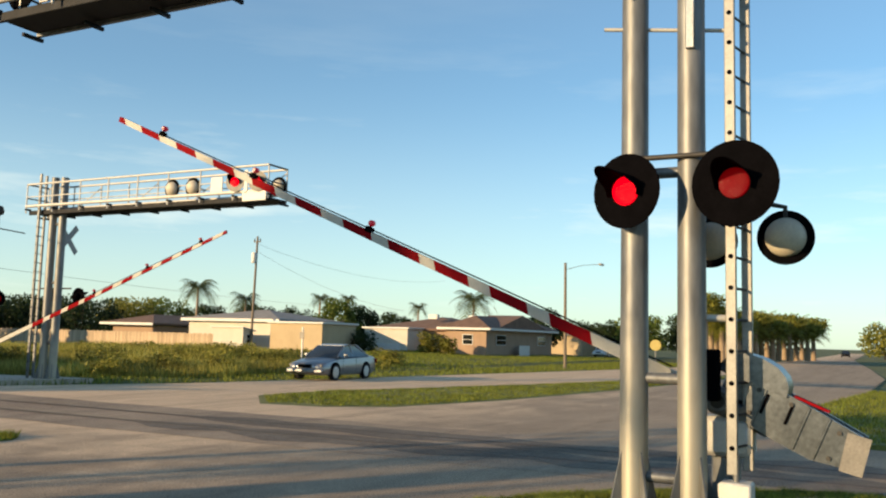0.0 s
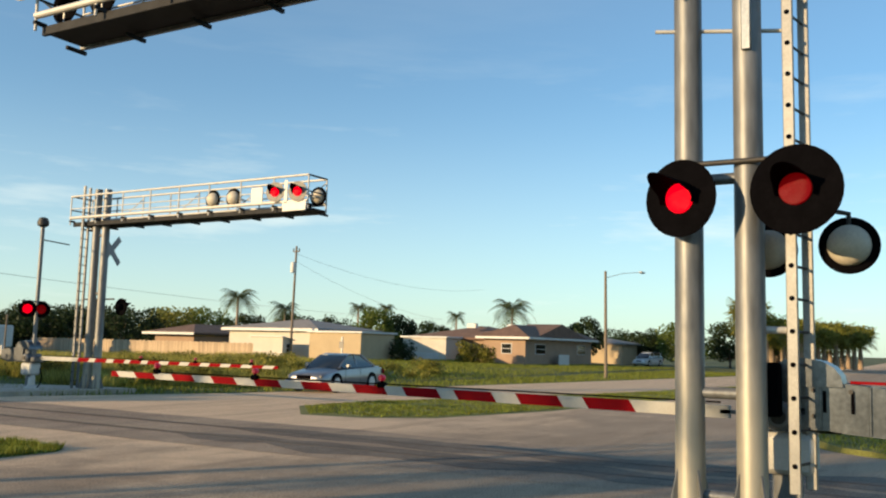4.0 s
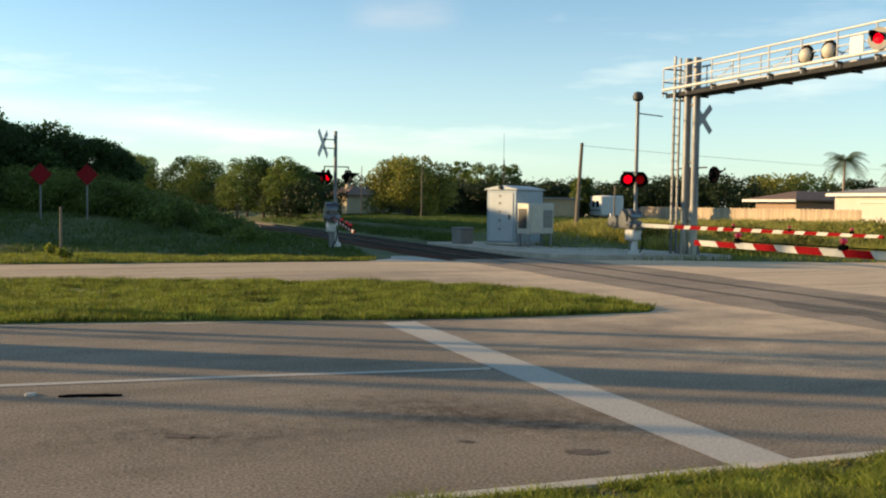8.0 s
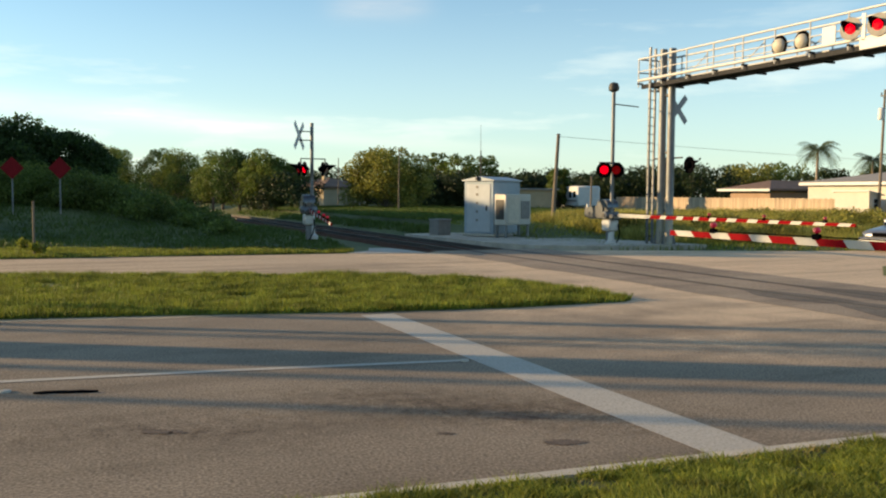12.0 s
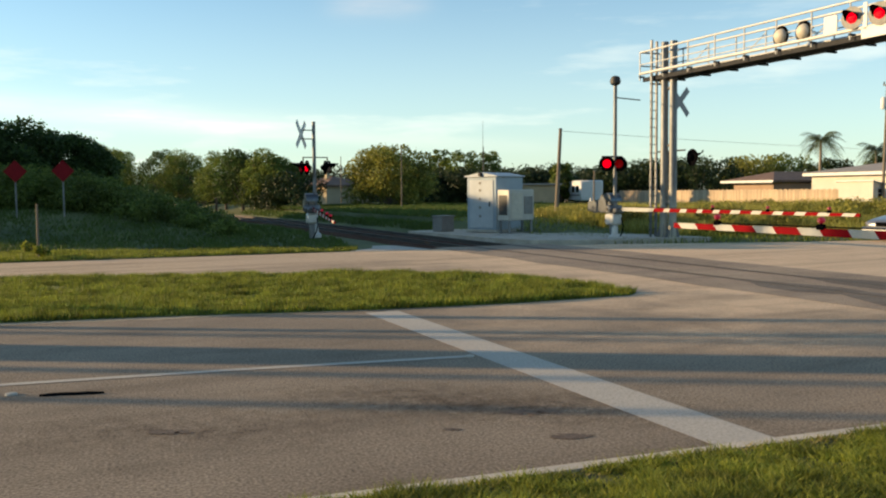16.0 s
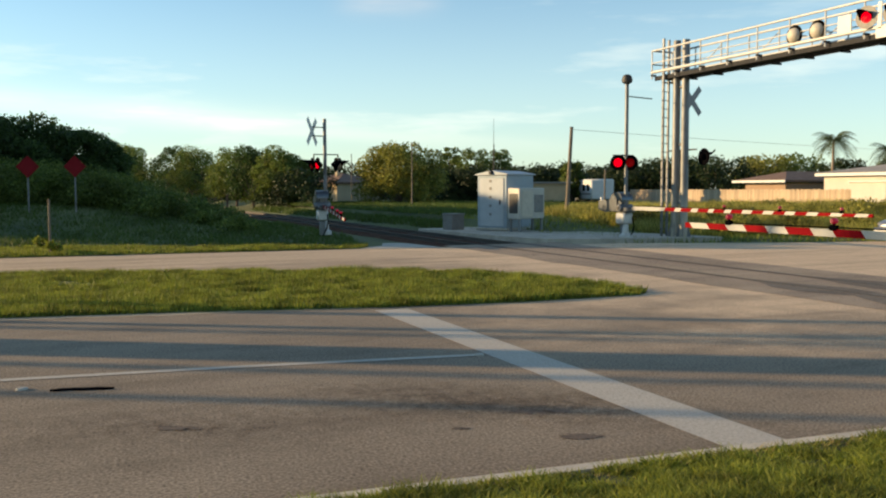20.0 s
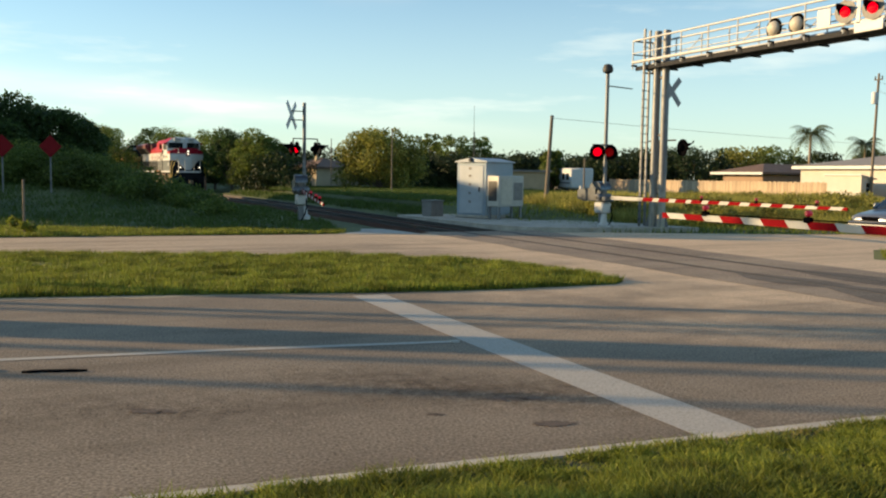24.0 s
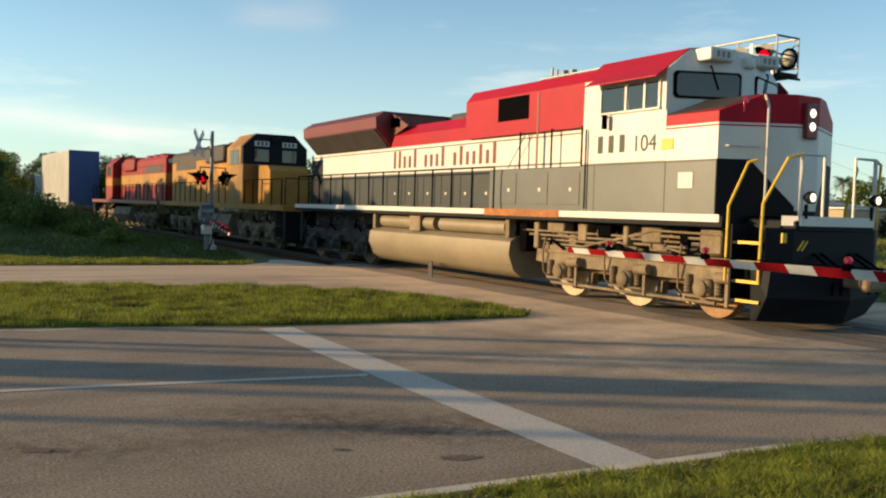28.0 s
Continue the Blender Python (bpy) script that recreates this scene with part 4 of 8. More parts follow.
part("light_bar", Shape().tube((7.95, 2.2, 3.62), (7.95, 0.95, 3.62), 0.028, n=10).tube((7.9, 2.09, 3.62), (7.85, 2.09, 3.35), 0.025).tube((7.9, 1.07, 3.62), (7.85, 1.07, 3.35), 0.025).path([(7.95, 0.95, 3.25), (8.45, 0.85, 3.18), (8.55, 0.72, 3.16), (8.55, 0.72, 3.0)], 0.026), DARKMETAL, near, "dark lamp crossbar")
crossbuck(near, (7.9, 1.69, 5.99), -82, 1.66, wide=0.150, board_mat=DULLSIGN)
crossbuck(near, (7.9, 10.1, 7.66), -84, 1.34, board_mat=DULLSIGN)
part("ladder_box", Shape().box(8.08, 1.0, VZ - 0.05, 8.36, 1.3, VZ + 0.36, 0.02), WHITE, near, "white junction box at the ladder's foot")
part("box_stem", Shape().tube((8.22, 1.15, VZ + 0.36), (8.22, 1.15, VZ + 0.6), 0.03), GALV, near)
part("conduit", Shape().box(7.93, 1.47, 4.69, 8.0, 1.56, 5.95, 0.01), ZINC, near, "flat pale conduit strap")
for p0, p1, pr in (((8.0, 2.4, 5.02), (8.3, 1.25, 4.95), 0.02), ((8.14, 1.5, 5.3), (8.3, 1.2, 5.36), 0.03), ((8.14, 1.5, 2.05), (8.3, 1.18, 2.05), 0.035)):
    part("ladder_bracket", Shape().tube(p0, p1, pr), ALU, near)
part("meter_box", Shape().box(8.2, 1.3, 1.25, 8.32, 1.47, 1.75, 0.02), BLACK, near, "small black switch box on the leg")

far = cantilever("signal_cantilever", 19.6, 26.5, 16.0, 5.72, [(19.88, 25.55, 0.0), (20.0, 25.22, 0.0)],
                 [(19.5, 19.75, 6.2, 90, False, True), (19.5, 18.9, 6.2, 90, False, True), (19.4, 17.15, 6.25, -78, True, False), (19.4, 16.3, 6.22, -78, True, False), (20.3, 16.25, 6.2, 90, False, True)],
                 "galvanised railway signal cantilever with lights over the far lanes", (0.9, 0.45), (19.72, 25.95, 0.1))
part("white_panel", Shape().box(19.44, 16.02, 5.66, 19.47, 16.9, 5.95, 0.01).box(19.44, 16.72, 5.9, 19.47, 16.85, 6.6, 0.01), WHITE, far, "white panel below the lights")
part("sign_back", Shape().box(19.46, 17.7, 5.95, 19.49, 18.15, 6.45, 0.01), WHITE, far, "small white equipment panel")
crossbuck(far, (20.46, 25.46, 4.90), 12, 1.3, text=False, board_mat=BACKALU)
lamp_unit(far, (20.45, 24.75, 2.9), 90, 0.3, False)
lamp_unit(far, (20.3, 26.0, 2.9), 90, 0.3, False)
part("light_bar", Shape().tube((20.1, 26.3, 3.15), (20.1, 24.7, 3.15), 0.028), DARKMETAL, far)


def signal_mast(name, x, y, z, height, facing, label):
    c = thing(name, pose(x, y, z), label, "crossing signal")
    part("mast", Shape().tube((0, 0, 0.1), (0, 0, height), 0.065, n=16), GALV, c, "galvanised steel mast")
    part("mast_base", Shape().lathe([(0.22, 0.0), (0.22, 0.12), (0.12, 0.2), (0.1, 0.5), (0.075, 0.55)], n=16), ALU, c, "cast base")
    return c


# west mast beside the far lanes, seen from its side
WEST = signal_mast("crossing_signal", 8.9, 32.0, 0.12, 4.3, 0, "grey crossing signal mast with crossbuck beside the railway")
part("crossarm", Shape().path([(-0.42, 0, 2.72), (-0.42, 0, 2.98), (0.5, 0, 2.98), (0.5, 0, 2.72)], 0.03, n=10), DARKMETAL, WEST)
for px, py, lit, fc in ((-0.3, -0.1, True, -84), (-0.42, 0.25, False, -90), (0.38, -0.1, False, 90), (0.62, 0.2, False, 90)):
    lamp_unit(WEST, (px, py, 2.6), fc, 0.27, lit, fc > 0 and px > 0.5)
crossbuck(WEST, (-0.5, -0.05, 3.82), 54, 1.3, text=False, board_mat=WHITE)
for z in (3.66, 3.98):
    part("buck_bracket", Shape().tube((0, 0, z), (-0.5, 0, z), 0.02), DARKMETAL, WEST)

# mast at the far end, with a bell on top
EAST = signal_mast("crossing_signal", 18.0, 25.85, 0.05, 5.45, 0, "grey crossing signal mast with bell and red lights")
part("bell", Shape().lathe([(0.05, 5.35), (0.17, 5.42), (0.19, 5.52), (0.14, 5.66), (0.04, 5.7)], n=18), DARKMETAL, EAST, "dark round bell")
part("bracket", Shape().tube((0, 0, 4.95), (1.2, 0.2, 4.92), 0.02), DARKMETAL, EAST)
part("crossarm", Shape().tube((-0.55, 0, 2.9), (0.3, 0, 2.9), 0.028, n=10), DARKMETAL, EAST)
for px, lit in ((-0.42, True), (0.08, False)):
    lamp_unit(EAST, (px, -0.12, 2.65), -42, 0.27, lit)

# gates
def weights(parent):
    """Counterweight assembly about the pivot: domed cover and slanted steel plates behind it."""
    side = [(-0.22, -0.08), (-0.6, -0.13), (-0.95, -0.15), (-1.38, -0.06), (-1.34, 0.25), (-0.9, 0.30), (-0.5, 0.34), (-0.22, 0.34)]
    a = part("counterweight", Shape().prism(side, -0.2, -0.15, "x").prism(side, 0.15, 0.2, "x"), DULLZINC, parent, "grey steel counterweight plates", smooth=False)
    part("weight_block", Shape().box(-0.15, -1.32, -0.02, 0.15, -0.75, 0.24, 0.03), DULLZINC, a)
    part("end_plate", Shape().prism([(-1.42, -0.09), (-1.22, -0.12), (-1.16, 0.24), (-1.37, 0.27)], -0.225, -0.205, "x"), GREYPLATE, a, "pale end plate", smooth=False)
    part("red_tab", Shape().box(-0.24, -0.95, 0.335, -0.12, -0.62, 0.36), RED, a, "red marker")
    for y, z0_, z1_ in ((-0.78, -0.13, 0.31), (-0.98, -0.13, 0.29), (-0.36, -0.09, 0.33)):
        part("rib", Shape().box(-0.216, y - 0.012, z0_, -0.201, y + 0.012, z1_, 0.003), DULLZINC, a)
    for y, z in ((-0.3, 0.26), (-0.3, 0.02), (-0.62, 0.26), (-1.1, 0.2), (-1.1, -0.06)):
        part("bolt", Shape().lathe([(0.022, -0.222), (0.022, -0.203)], (0, y, z), axis="x", n=8), DARKMETAL, a)
    for k in range(2):
        part("slot", Shape().box(-0.212, -0.41 - 0.24 * k, 0.06, -0.202, -0.38 - 0.24 * k, 0.26), BLACK, a)
    c = Shape()
    c.prism([(-0.56, 0.30), (-0.54, 0.40), (-0.48, 0.48), (-0.38, 0.535), (-0.22, 0.56), (-0.06, 0.545), (0.06, 0.48), (0.12, 0.38), (0.13, 0.28)], -0.23, 0.23, "x")
    part("cover", c, DULLZINC, parent, "rounded pale cover")
    part("hub", Shape().lathe([(0.1, -0.3), (0.14, -0.26), (0.14, 0.26), (0.1, 0.3)], axis="x", n=18), GALV, parent)
    part("bracket", Shape().box(-0.18, -0.55, -0.14, 0.18, 0.38, 0.05, 0.03).box(-0.14, -0.5, 0.05, 0.14, 0.05, 0.44, 0.04), DULLZINC, parent, "grey cast bracket")


def gate(pivot, length, heading, label, post_z):
    """A gate: fixed post and machine; pivot part with arm and counterweight. heading: degrees of the arm from +y."""
    g = thing("crossing_gate", pose(*pivot, 0, 0, heading), label, "crossing gate", "crossing gates")
    part("machine_box", Shape().box(-0.2, -0.3, -0.55, 0.2, 0.22, -0.16, 0.05), ALU, g, "grey cast machine housing")
    part("machine_post", Shape().box(-0.1, -0.16, post_z - pivot[2], 0.1, 0.1, -0.55, 0.02), GALV, g)
    part("cable", Shape().path([(-0.16, 0.2, -0.3), (-0.17, 0.32, -0.6), (-0.12, 0.3, -0.85), (0, 0.15, post_z - pivot[2])], 0.022), BLACK, g)
    turn = part("gate_pivot", Shape().lathe([(0.07, -0.33), (0.07, 0.33)], axis="x", n=14), DARKMETAL, g)
    gate_arm("gate_arm", turn, length, Matrix(), "red and white striped gate arm")
    weights(turn)
    return g, turn


_, TURN_N = gate((8.75, 1.36, 1.24), 9.6, 0, "near crossing gate with red and white striped arm", VZ - 0.05)
_, TURN_F = gate((18.0, 25.9, 1.12), 10.35, 180, "far crossing gate with red and white striped arm", 0.0)
_, TURN_W = gate((8.75, 31.9, 1.2), 6.2, 171, "short crossing gate seen end on beside the signal mast", 0.1)


# ---- plants ----


def leaf_cloud(centres, radii, count, size, flat=0.75, seed=0):
    """Corners of many small leaf quads filling soft clumps."""
    r = np.random.default_rng(seed)
    k = r.choice(len(centres), count, p=radii ** 2 / (radii ** 2).sum())
    d = r.normal(size=(count, 3))
    d /= np.linalg.norm(d, axis=1)[:, None]
    rad = radii[k] * (0.35 + 0.75 * r.random(count) ** 0.5 + 0.35 * r.random(count) ** 7)
    p = centres[k] + d * rad[:, None] * np.array([1, 1, flat])
    a = r.normal(size=(count, 3)) + d * 0.6
    a /= np.linalg.norm(a, axis=1)[:, None]
    b = np.cross(a, r.normal(size=(count, 3)))
    b /= np.linalg.norm(b, axis=1)[:, None]
    c = np.cross(a, b)
    s = size * (0.6 + 0.8 * r.random(count))[:, None]
    return np.stack([p - b * s - c * s * 0.5, p + b * s * 0.2 - c * s * 0.6, p + b * s + c * s * 0.4, p - b * s * 0.3 + c * s * 0.6], 1).reshape(-1, 3)


def tree(name, x, y, z, height, width, material, label, seed, leaves=2600, size=0.16, clear=0.25, group="", flat=0.75, category="tree"):
    """Tapered trunk, limbs to each clump, a crown of many small leaves with an uneven outline."""
    r = np.random.default_rng(seed)
    t = thing(name, pose(x, y, z), label, category, group)
    base = height * clear
    n = 26 if leaves > 4000 else 15
    cs, rs = [], []
    for i in range(n):
        a = 2 * math.pi * (i * 0.382 + 0.1 * r.random())
        u = (i + 0.5) / n
        rad = width * 0.5 * (0.25 + 0.55 * math.sin(math.pi * (0.18 + 0.75 * u))) * (0.7 + 0.5 * r.random())
        cs.append((rad * math.cos(a), rad * math.sin(a), base + (height - base) * (0.12 + 0.74 * u) * (0.9 + 0.15 * r.random())))
        rs.append(width * ((0.10 + 0.09 * r.random()) if n > 20 else (0.13 + 0.10 * r.random())))
    cs, rs = np.array(cs), np.array(rs)
    s = Shape().tube((0, 0, -0.3), (0.05 * width * (r.random() - 0.5), 0, base + 0.3 * (height - base)), 0.05 * height ** 0.8 * 0.6 + 0.04, 0.05, n=8)
    for c in cs[::2]:
        s.tube((0, 0, base * (0.6 + 0.5 * r.random())), tuple(c), 0.05, 0.015, n=5, cap=False)
    part("trunk", s, BARK, t)
    ob = quads("crown", leaf_cloud(cs, rs, leaves, size, flat, seed), material, t)
    return t


def palm(name, x, y, z, height, spread, label, seed, fronds=18, group="", rise=1.2, thick=1.0, leaf=None):
    r = np.random.default_rng(seed)
    t = thing(name, pose(x, y, z), label, "palm tree", group)
    lean = 0.05 * height * (r.random() - 0.5)
    s = Shape()
    pts = [(lean * (u / 6) ** 2, 0, height * u / 6) for u in range(7)]
    for i in range(6):
        s.tube(pts[i], pts[i + 1], thick * (0.17 - 0.012 * i), thick * (0.165 - 0.012 * i), n=10)
    part("trunk", s, PALMBARK, t, "ringed palm trunk")
    top = np.array(pts[-1])
    vs = []
    for f in range(fronds):
        a = 2 * math.pi * (f * 0.382)
        up = rise - 1.5 * (f / fronds)
        d = np.array([math.cos(a), math.sin(a), 0])
        side = np.array([-math.sin(a), math.cos(a), 0])
        prev = None
        L = spread * 0.55 * (0.85 + 0.3 * r.random())
        m = 12
        for i in range(m + 1):
            u = i / m
            p = top + d * L * u * (1 - 0.12 * u) + np.array([0, 0, L * (up * u - (0.95 if rise < 1.3 else 0.6) * u * u)])
            if prev is not None:
                w = L * 0.36 * math.sin(math.pi * min(1, u * 0.9 + 0.1)) + 0.05
                for sg in (-1, 1):
                    e = p + side * sg * w * 0.8 + d * w * 0.5 - np.array([0, 0, w * 0.45])
                    q = (prev + p) / 2
                    wd = (p - prev) * 0.62
                    vs += [prev, prev + wd, e + wd * 0.15, e]
            prev = p
    quads("fronds", np.array(vs), leaf or PALMLEAF, t)
    return t


def bushes(name, spots, material, label, size, per, seed):
    """A thicket as one mass of leaves: spots of (x, y, z, radius, height)."""
    cs = np.array([(x, y, z + h * 0.45) for x, y, z, r, h in spots])
    rs = np.array([r for *_, r, h in spots])
    cs2, rs2 = [], []
    q = np.random.default_rng(seed)
    for (x, y, z), r, sp in zip(cs, rs, spots):
        for k in range(7):
            cs2.append((x + r * 0.7 * q.normal(), y + r * 0.7 * q.normal(), z + sp[4] * 0.42 * q.uniform(-0.9, 0.95)))
            rs2.append(r * q.uniform(0.35, 0.7))
    ob = quads(name, leaf_cloud(np.array(cs2), np.array(rs2), per * len(spots), size, 0.8, seed), material)
    return tagged(ob, label, "shrubs", kind="stuff")


def at(heading, dist):
    """Ground place by compass turn to the right of +y, and distance from the camera."""
    return dist * math.sin(radians(heading)), dist * math.cos(radians(heading))


# bank of dark trees on the west side
for i, (hd, ds, h, w) in enumerate([(-6, 50, 5.9, 7.0), (-2.0, 52, 5.2, 5.6), (0.8, 53, 4.9, 4.6), (2.0, 55, 4.0, 3.8), (-10, 48, 6.4, 7.5), (-15, 46, 7, 8), (-3.5, 60, 5.4, 7)]):
    x, y = at(hd, ds)
    tree("tree", x, y, 0.7, h, w, LEAF_DARK, "dense dark green tree on the grassy bank", 20 + i, 15000, 0.085, 0.06, "bank trees")
for i, (hd, ds, h, w) in enumerate([(6.3, 122, 8.0, 6), (3.3, 112, 7.6, 5.5), (7.5, 112, 7.2, 7.0), (9.3, 92, 5.8, 6), (11.0, 84, 5.6, 5.5), (12.6, 80, 5.4, 5.5), (13.3, 80, 4.9, 4.6), (3.2, 104, 7.0, 7)]):
    x, y = at(hd, ds)
    if x > track_x(y) - 3.4 and x < track_x(y) + 3.4:
        x = track_x(y) + 4.2
    tree("tree", x, y, 0.3, h, w, LEAF_DARK if i in (0, 4) else LEAF_MID, "rounded green tree behind the railway bend", 40 + i, 13000, 0.085, 0.06, "bend trees")
q = np.random.default_rng(3)
spots = []
for i in range(130):
    u = q.random()
    hd = -9 + 19.0 * u
    ds = 42.5 - 9.0 * max(0.0, u - 0.35) / 0.65 + 11 * q.random()
    x, y = at(hd, ds)
    if x < track_x(y) - 4.0:
        spots.append((x, y, hill(x, y) - 0.1, q.uniform(0.7, 1.25) * (1 - 0.45 * smooth(0.55, 0.95, u)), (q.uniform(1.5, 2.5) - 0.9 * u) * (1 - 0.6 * smooth(0.5, 0.9, u))))
bushes("thicket", spots, LEAF_MID, "tangled green undergrowth on the bank", 0.058, 1150, 4)
spots = []
for i in range(40):
    hd, ds = q.uniform(8.0, 14.8), q.uniform(70, 84)
    x, y = at(hd, ds)
    if x > track_x(y) + 4.5:
        spots.append((x, y, 0.3, q.uniform(1.0, 1.7), q.uniform(2.2, 3.6)))
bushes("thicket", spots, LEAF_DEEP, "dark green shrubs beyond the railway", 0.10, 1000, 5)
x, y = at(20.3, 76)
tree("tree", x, y, 0.2, 6.0, 7.2, LEAF_WARM, "broad olive green tree lit by the low sun", 61, 17000, 0.10, 0.06)
for i, (hd, ds, h, w) in enumerate([(23.6, 100, 6.6, 2.6), (25.2, 98, 6.4, 3.6), (26.8, 100, 6.2, 3.0)]):
    x, y = at(hd, ds)
    tree("tree", x, y, 0.2, h, w, LEAF_MID, "thin open-crowned tree behind the hedge", 70 + i, 1800, 0.12, 0.45, "thin trees")
spots = []
for i in range(60):
    hd = 21.5 + 15.5 * i / 59
    x, y = at(hd, 90 + 16 * smooth(30.5, 33.5, hd) + 2 * q.random())
    spots.append((x, y, 0.2, q.uniform(1.3, 1.9), q.uniform(3.4, 4.1)))
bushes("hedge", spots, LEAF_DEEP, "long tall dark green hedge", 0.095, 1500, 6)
for i, (hd, ds, h, w, m) in enumerate([(35.0, 106, 5.4, 8.0, LEAF_DEEP), (37.6, 104, 5.3, 8.0, LEAF_DEEP), (40.2, 102, 5.3, 8.4, LEAF_DEEP), (43.0, 108, 5.6, 7.0, LEAF_WARM), (45.2, 112, 5.6, 7.0, LEAF_MID), (31.4, 86, 4.6, 2.4, LEAF_MID), (47.5, 105, 5.0, 6, LEAF_DEEP), (50.5, 110, 5.6, 6, LEAF_DEEP), (53.0, 112, 5.0, 7, LEAF_DEEP), (55.8, 100, 6.2, 5.0, LEAF_MID), (57.4, 104, 5.6, 5.0, LEAF_DEEP), (59.4, 118, 5.0, 6.0, LEAF_DEEP), (69.2, 104, 5.6, 4.6, LEAF_DEEP), (73.2, 118, 4.6, 5.5, LEAF_DEEP), (75.3, 112, 5.6, 6.0, LEAF_MID), (71.4, 150, 5, 9, LEAF_DEEP), (78.2, 120, 6.0, 6.0, LEAF_DEEP), (81.0, 110, 5.6, 6.0, LEAF_DEEP)]):
    x, y = at(hd, ds)
    tree("tree", x, y, 0.2, h, w, m, "rounded tree in the gardens behind the houses", 80 + i, 4200, 0.14, 0.1, "garden trees")
for i, (hd, ds, h, sp) in enumerate([(46.9, 100, 6.6, 5.0), (49.9, 104, 5.6, 4.0), (54.6, 118, 6.6, 3.2), (56.4, 122, 6.8, 3.0), (61.0, 125, 6.0, 3.0), (64.6, 100, 6.2, 5.5)]):
    x, y = at(hd, ds)
    palm("palm_tree", x, y, 0.2, h, sp, "palm tree with drooping fronds behind the houses", 120 + i, 18, "garden palms")
for i in range(20):
    u = i / 19
    hd = 79.3 + 6.2 * u
    x, y = at(hd, 92 + 34 * u + 5 * (i % 3))
    tall = 3.5 + 0.6 * (i % 2) + (1.8 if i == 0 else 0)
    cp = palm("palm_tree", x, y, 0.1, tall, 4.8, "cabbage palm with pale thick trunk beside the road", 140 + i, 46, "roadside palms", 1.35, 2.1, LEAF_WARM)
    quads("crown", leaf_cloud(np.array([(0.5 * math.cos(k), 0.5 * math.sin(k), tall + 0.25 + 0.25 * (k % 3)) for k in range(6)]), np.full(6, 1.2), 1700, 0.17, 0.75, 300 + i), LEAF_WARM, cp)
for i in range(7):
    hd, ds = 89.3 + 1.6 * i, 190 - 12 * i
    x, y = at(hd, ds)
    if i % 2:
        palm("palm_tree", x, y, 0.1, 7.0, 4.5, "tall palm on the far side of the road", 170 + i, 18, "distant palms")
    else:
        tree("tree", x, y, 0.1, 7.0, 9.0, LEAF_WARM, "broad tree on the far side of the road", 180 + i, 1700, 0.3, 0.1, "distant trees")
# dense dark growth behind the gardens
spots = []
for i in range(110):
    hd = 2.0 + 41.0 * i / 109
    x, y = at(hd, 118 + 14 * q.random())
    if abs(x - track_x(y)) > 5.5:
        spots.append((x, y, 0.2, q.uniform(1.8, 2.6), q.uniform(4.6, 5.9)))
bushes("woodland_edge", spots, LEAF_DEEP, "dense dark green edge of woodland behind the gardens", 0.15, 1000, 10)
# wooded skyline far off
spots = []
for i in range(150):
    hd = -30 + 130 * i / 149
    x, y = at(hd, 240 + 60 * q.random())
    if abs(x - track_x(min(y, 300))) > 7 and not (84 < hd < 92):
        spots.append((x, y, 0.0, q.uniform(3.0, 5.0), q.uniform(5.0, 7.0)))
bushes("far_woods", spots, LEAF_DEEP, "distant line of dark trees on the skyline", 0.6, 130, 9)
# palms and trees west of the view, whose long shadows cross the road and the bank
for i, (sp, dd, h, thick) in enumerate([(8.98, 23, 9.0, 1.5), (9.28, 24.5, 9.4, 1.6), (9.56, 22, 8.8, 1.5), (7.1, 33, 9.5, 0.7), (11.05, 27, 9, 0.75), (8.36, 36, 9.6, 0.85), (12.35, 29, 9.2, 1.0), (10.62, 40, 9.3, 0.8)]):
    palm("palm_tree", sp * 0.515 - dd * 0.857, sp * 0.857 + dd * 0.515, 0.2, h, 3.6, "tall slender palm on the verge west of the crossing", 220 + i, 16, "western palms", 1.2, thick)
# the first, sparse tree is added out of view to dim the near lane
for i, (sp, dd, h, w) in enumerate([(3.0, 32, 7.5, 3.6), (28.6, 30, 7.5, 4.6), (31.6, 31, 7.7, 6.0), (34.6, 33, 7.7, 5.0), (37.0, 38, 8.4, 5.0), (40, 34, 7.3, 6), (44, 38, 7.6, 7), (49, 38, 7.3, 8), (54, 40, 7.0, 7), (59, 44, 7.2, 7)]):
    tree("tree", sp * 0.515 - dd * 0.857, sp * 0.857 + dd * 0.515, 0.5, h, w, LEAF_DARK, "tall dark tree on the bank west of the crossing", 200 + i, 4600 if i else 1150, 0.24 if i else 0.15, 0.1, "western trees")

# ---- rough growth and grass ----


def lumps(p, cell, seed):
    """Smooth random values from 0 to 1 over the ground, in lumps of a cell's width."""
    r = np.random.default_rng(seed).random((64, 64))
    u, v = p[:, 0] / cell, p[:, 1] / cell
    i, j = np.floor(u).astype(int), np.floor(v).astype(int)
    a, b = u - i, v - j
    a, b = a * a * (3 - 2 * a), b * b * (3 - 2 * b)
    g = lambda k, l: r[(i + k) % 64, (j + l) % 64]
    return (g(0, 0) * (1 - a) + g(1, 0) * a) * (1 - b) + (g(0, 1) * (1 - a) + g(1, 1) * a) * b


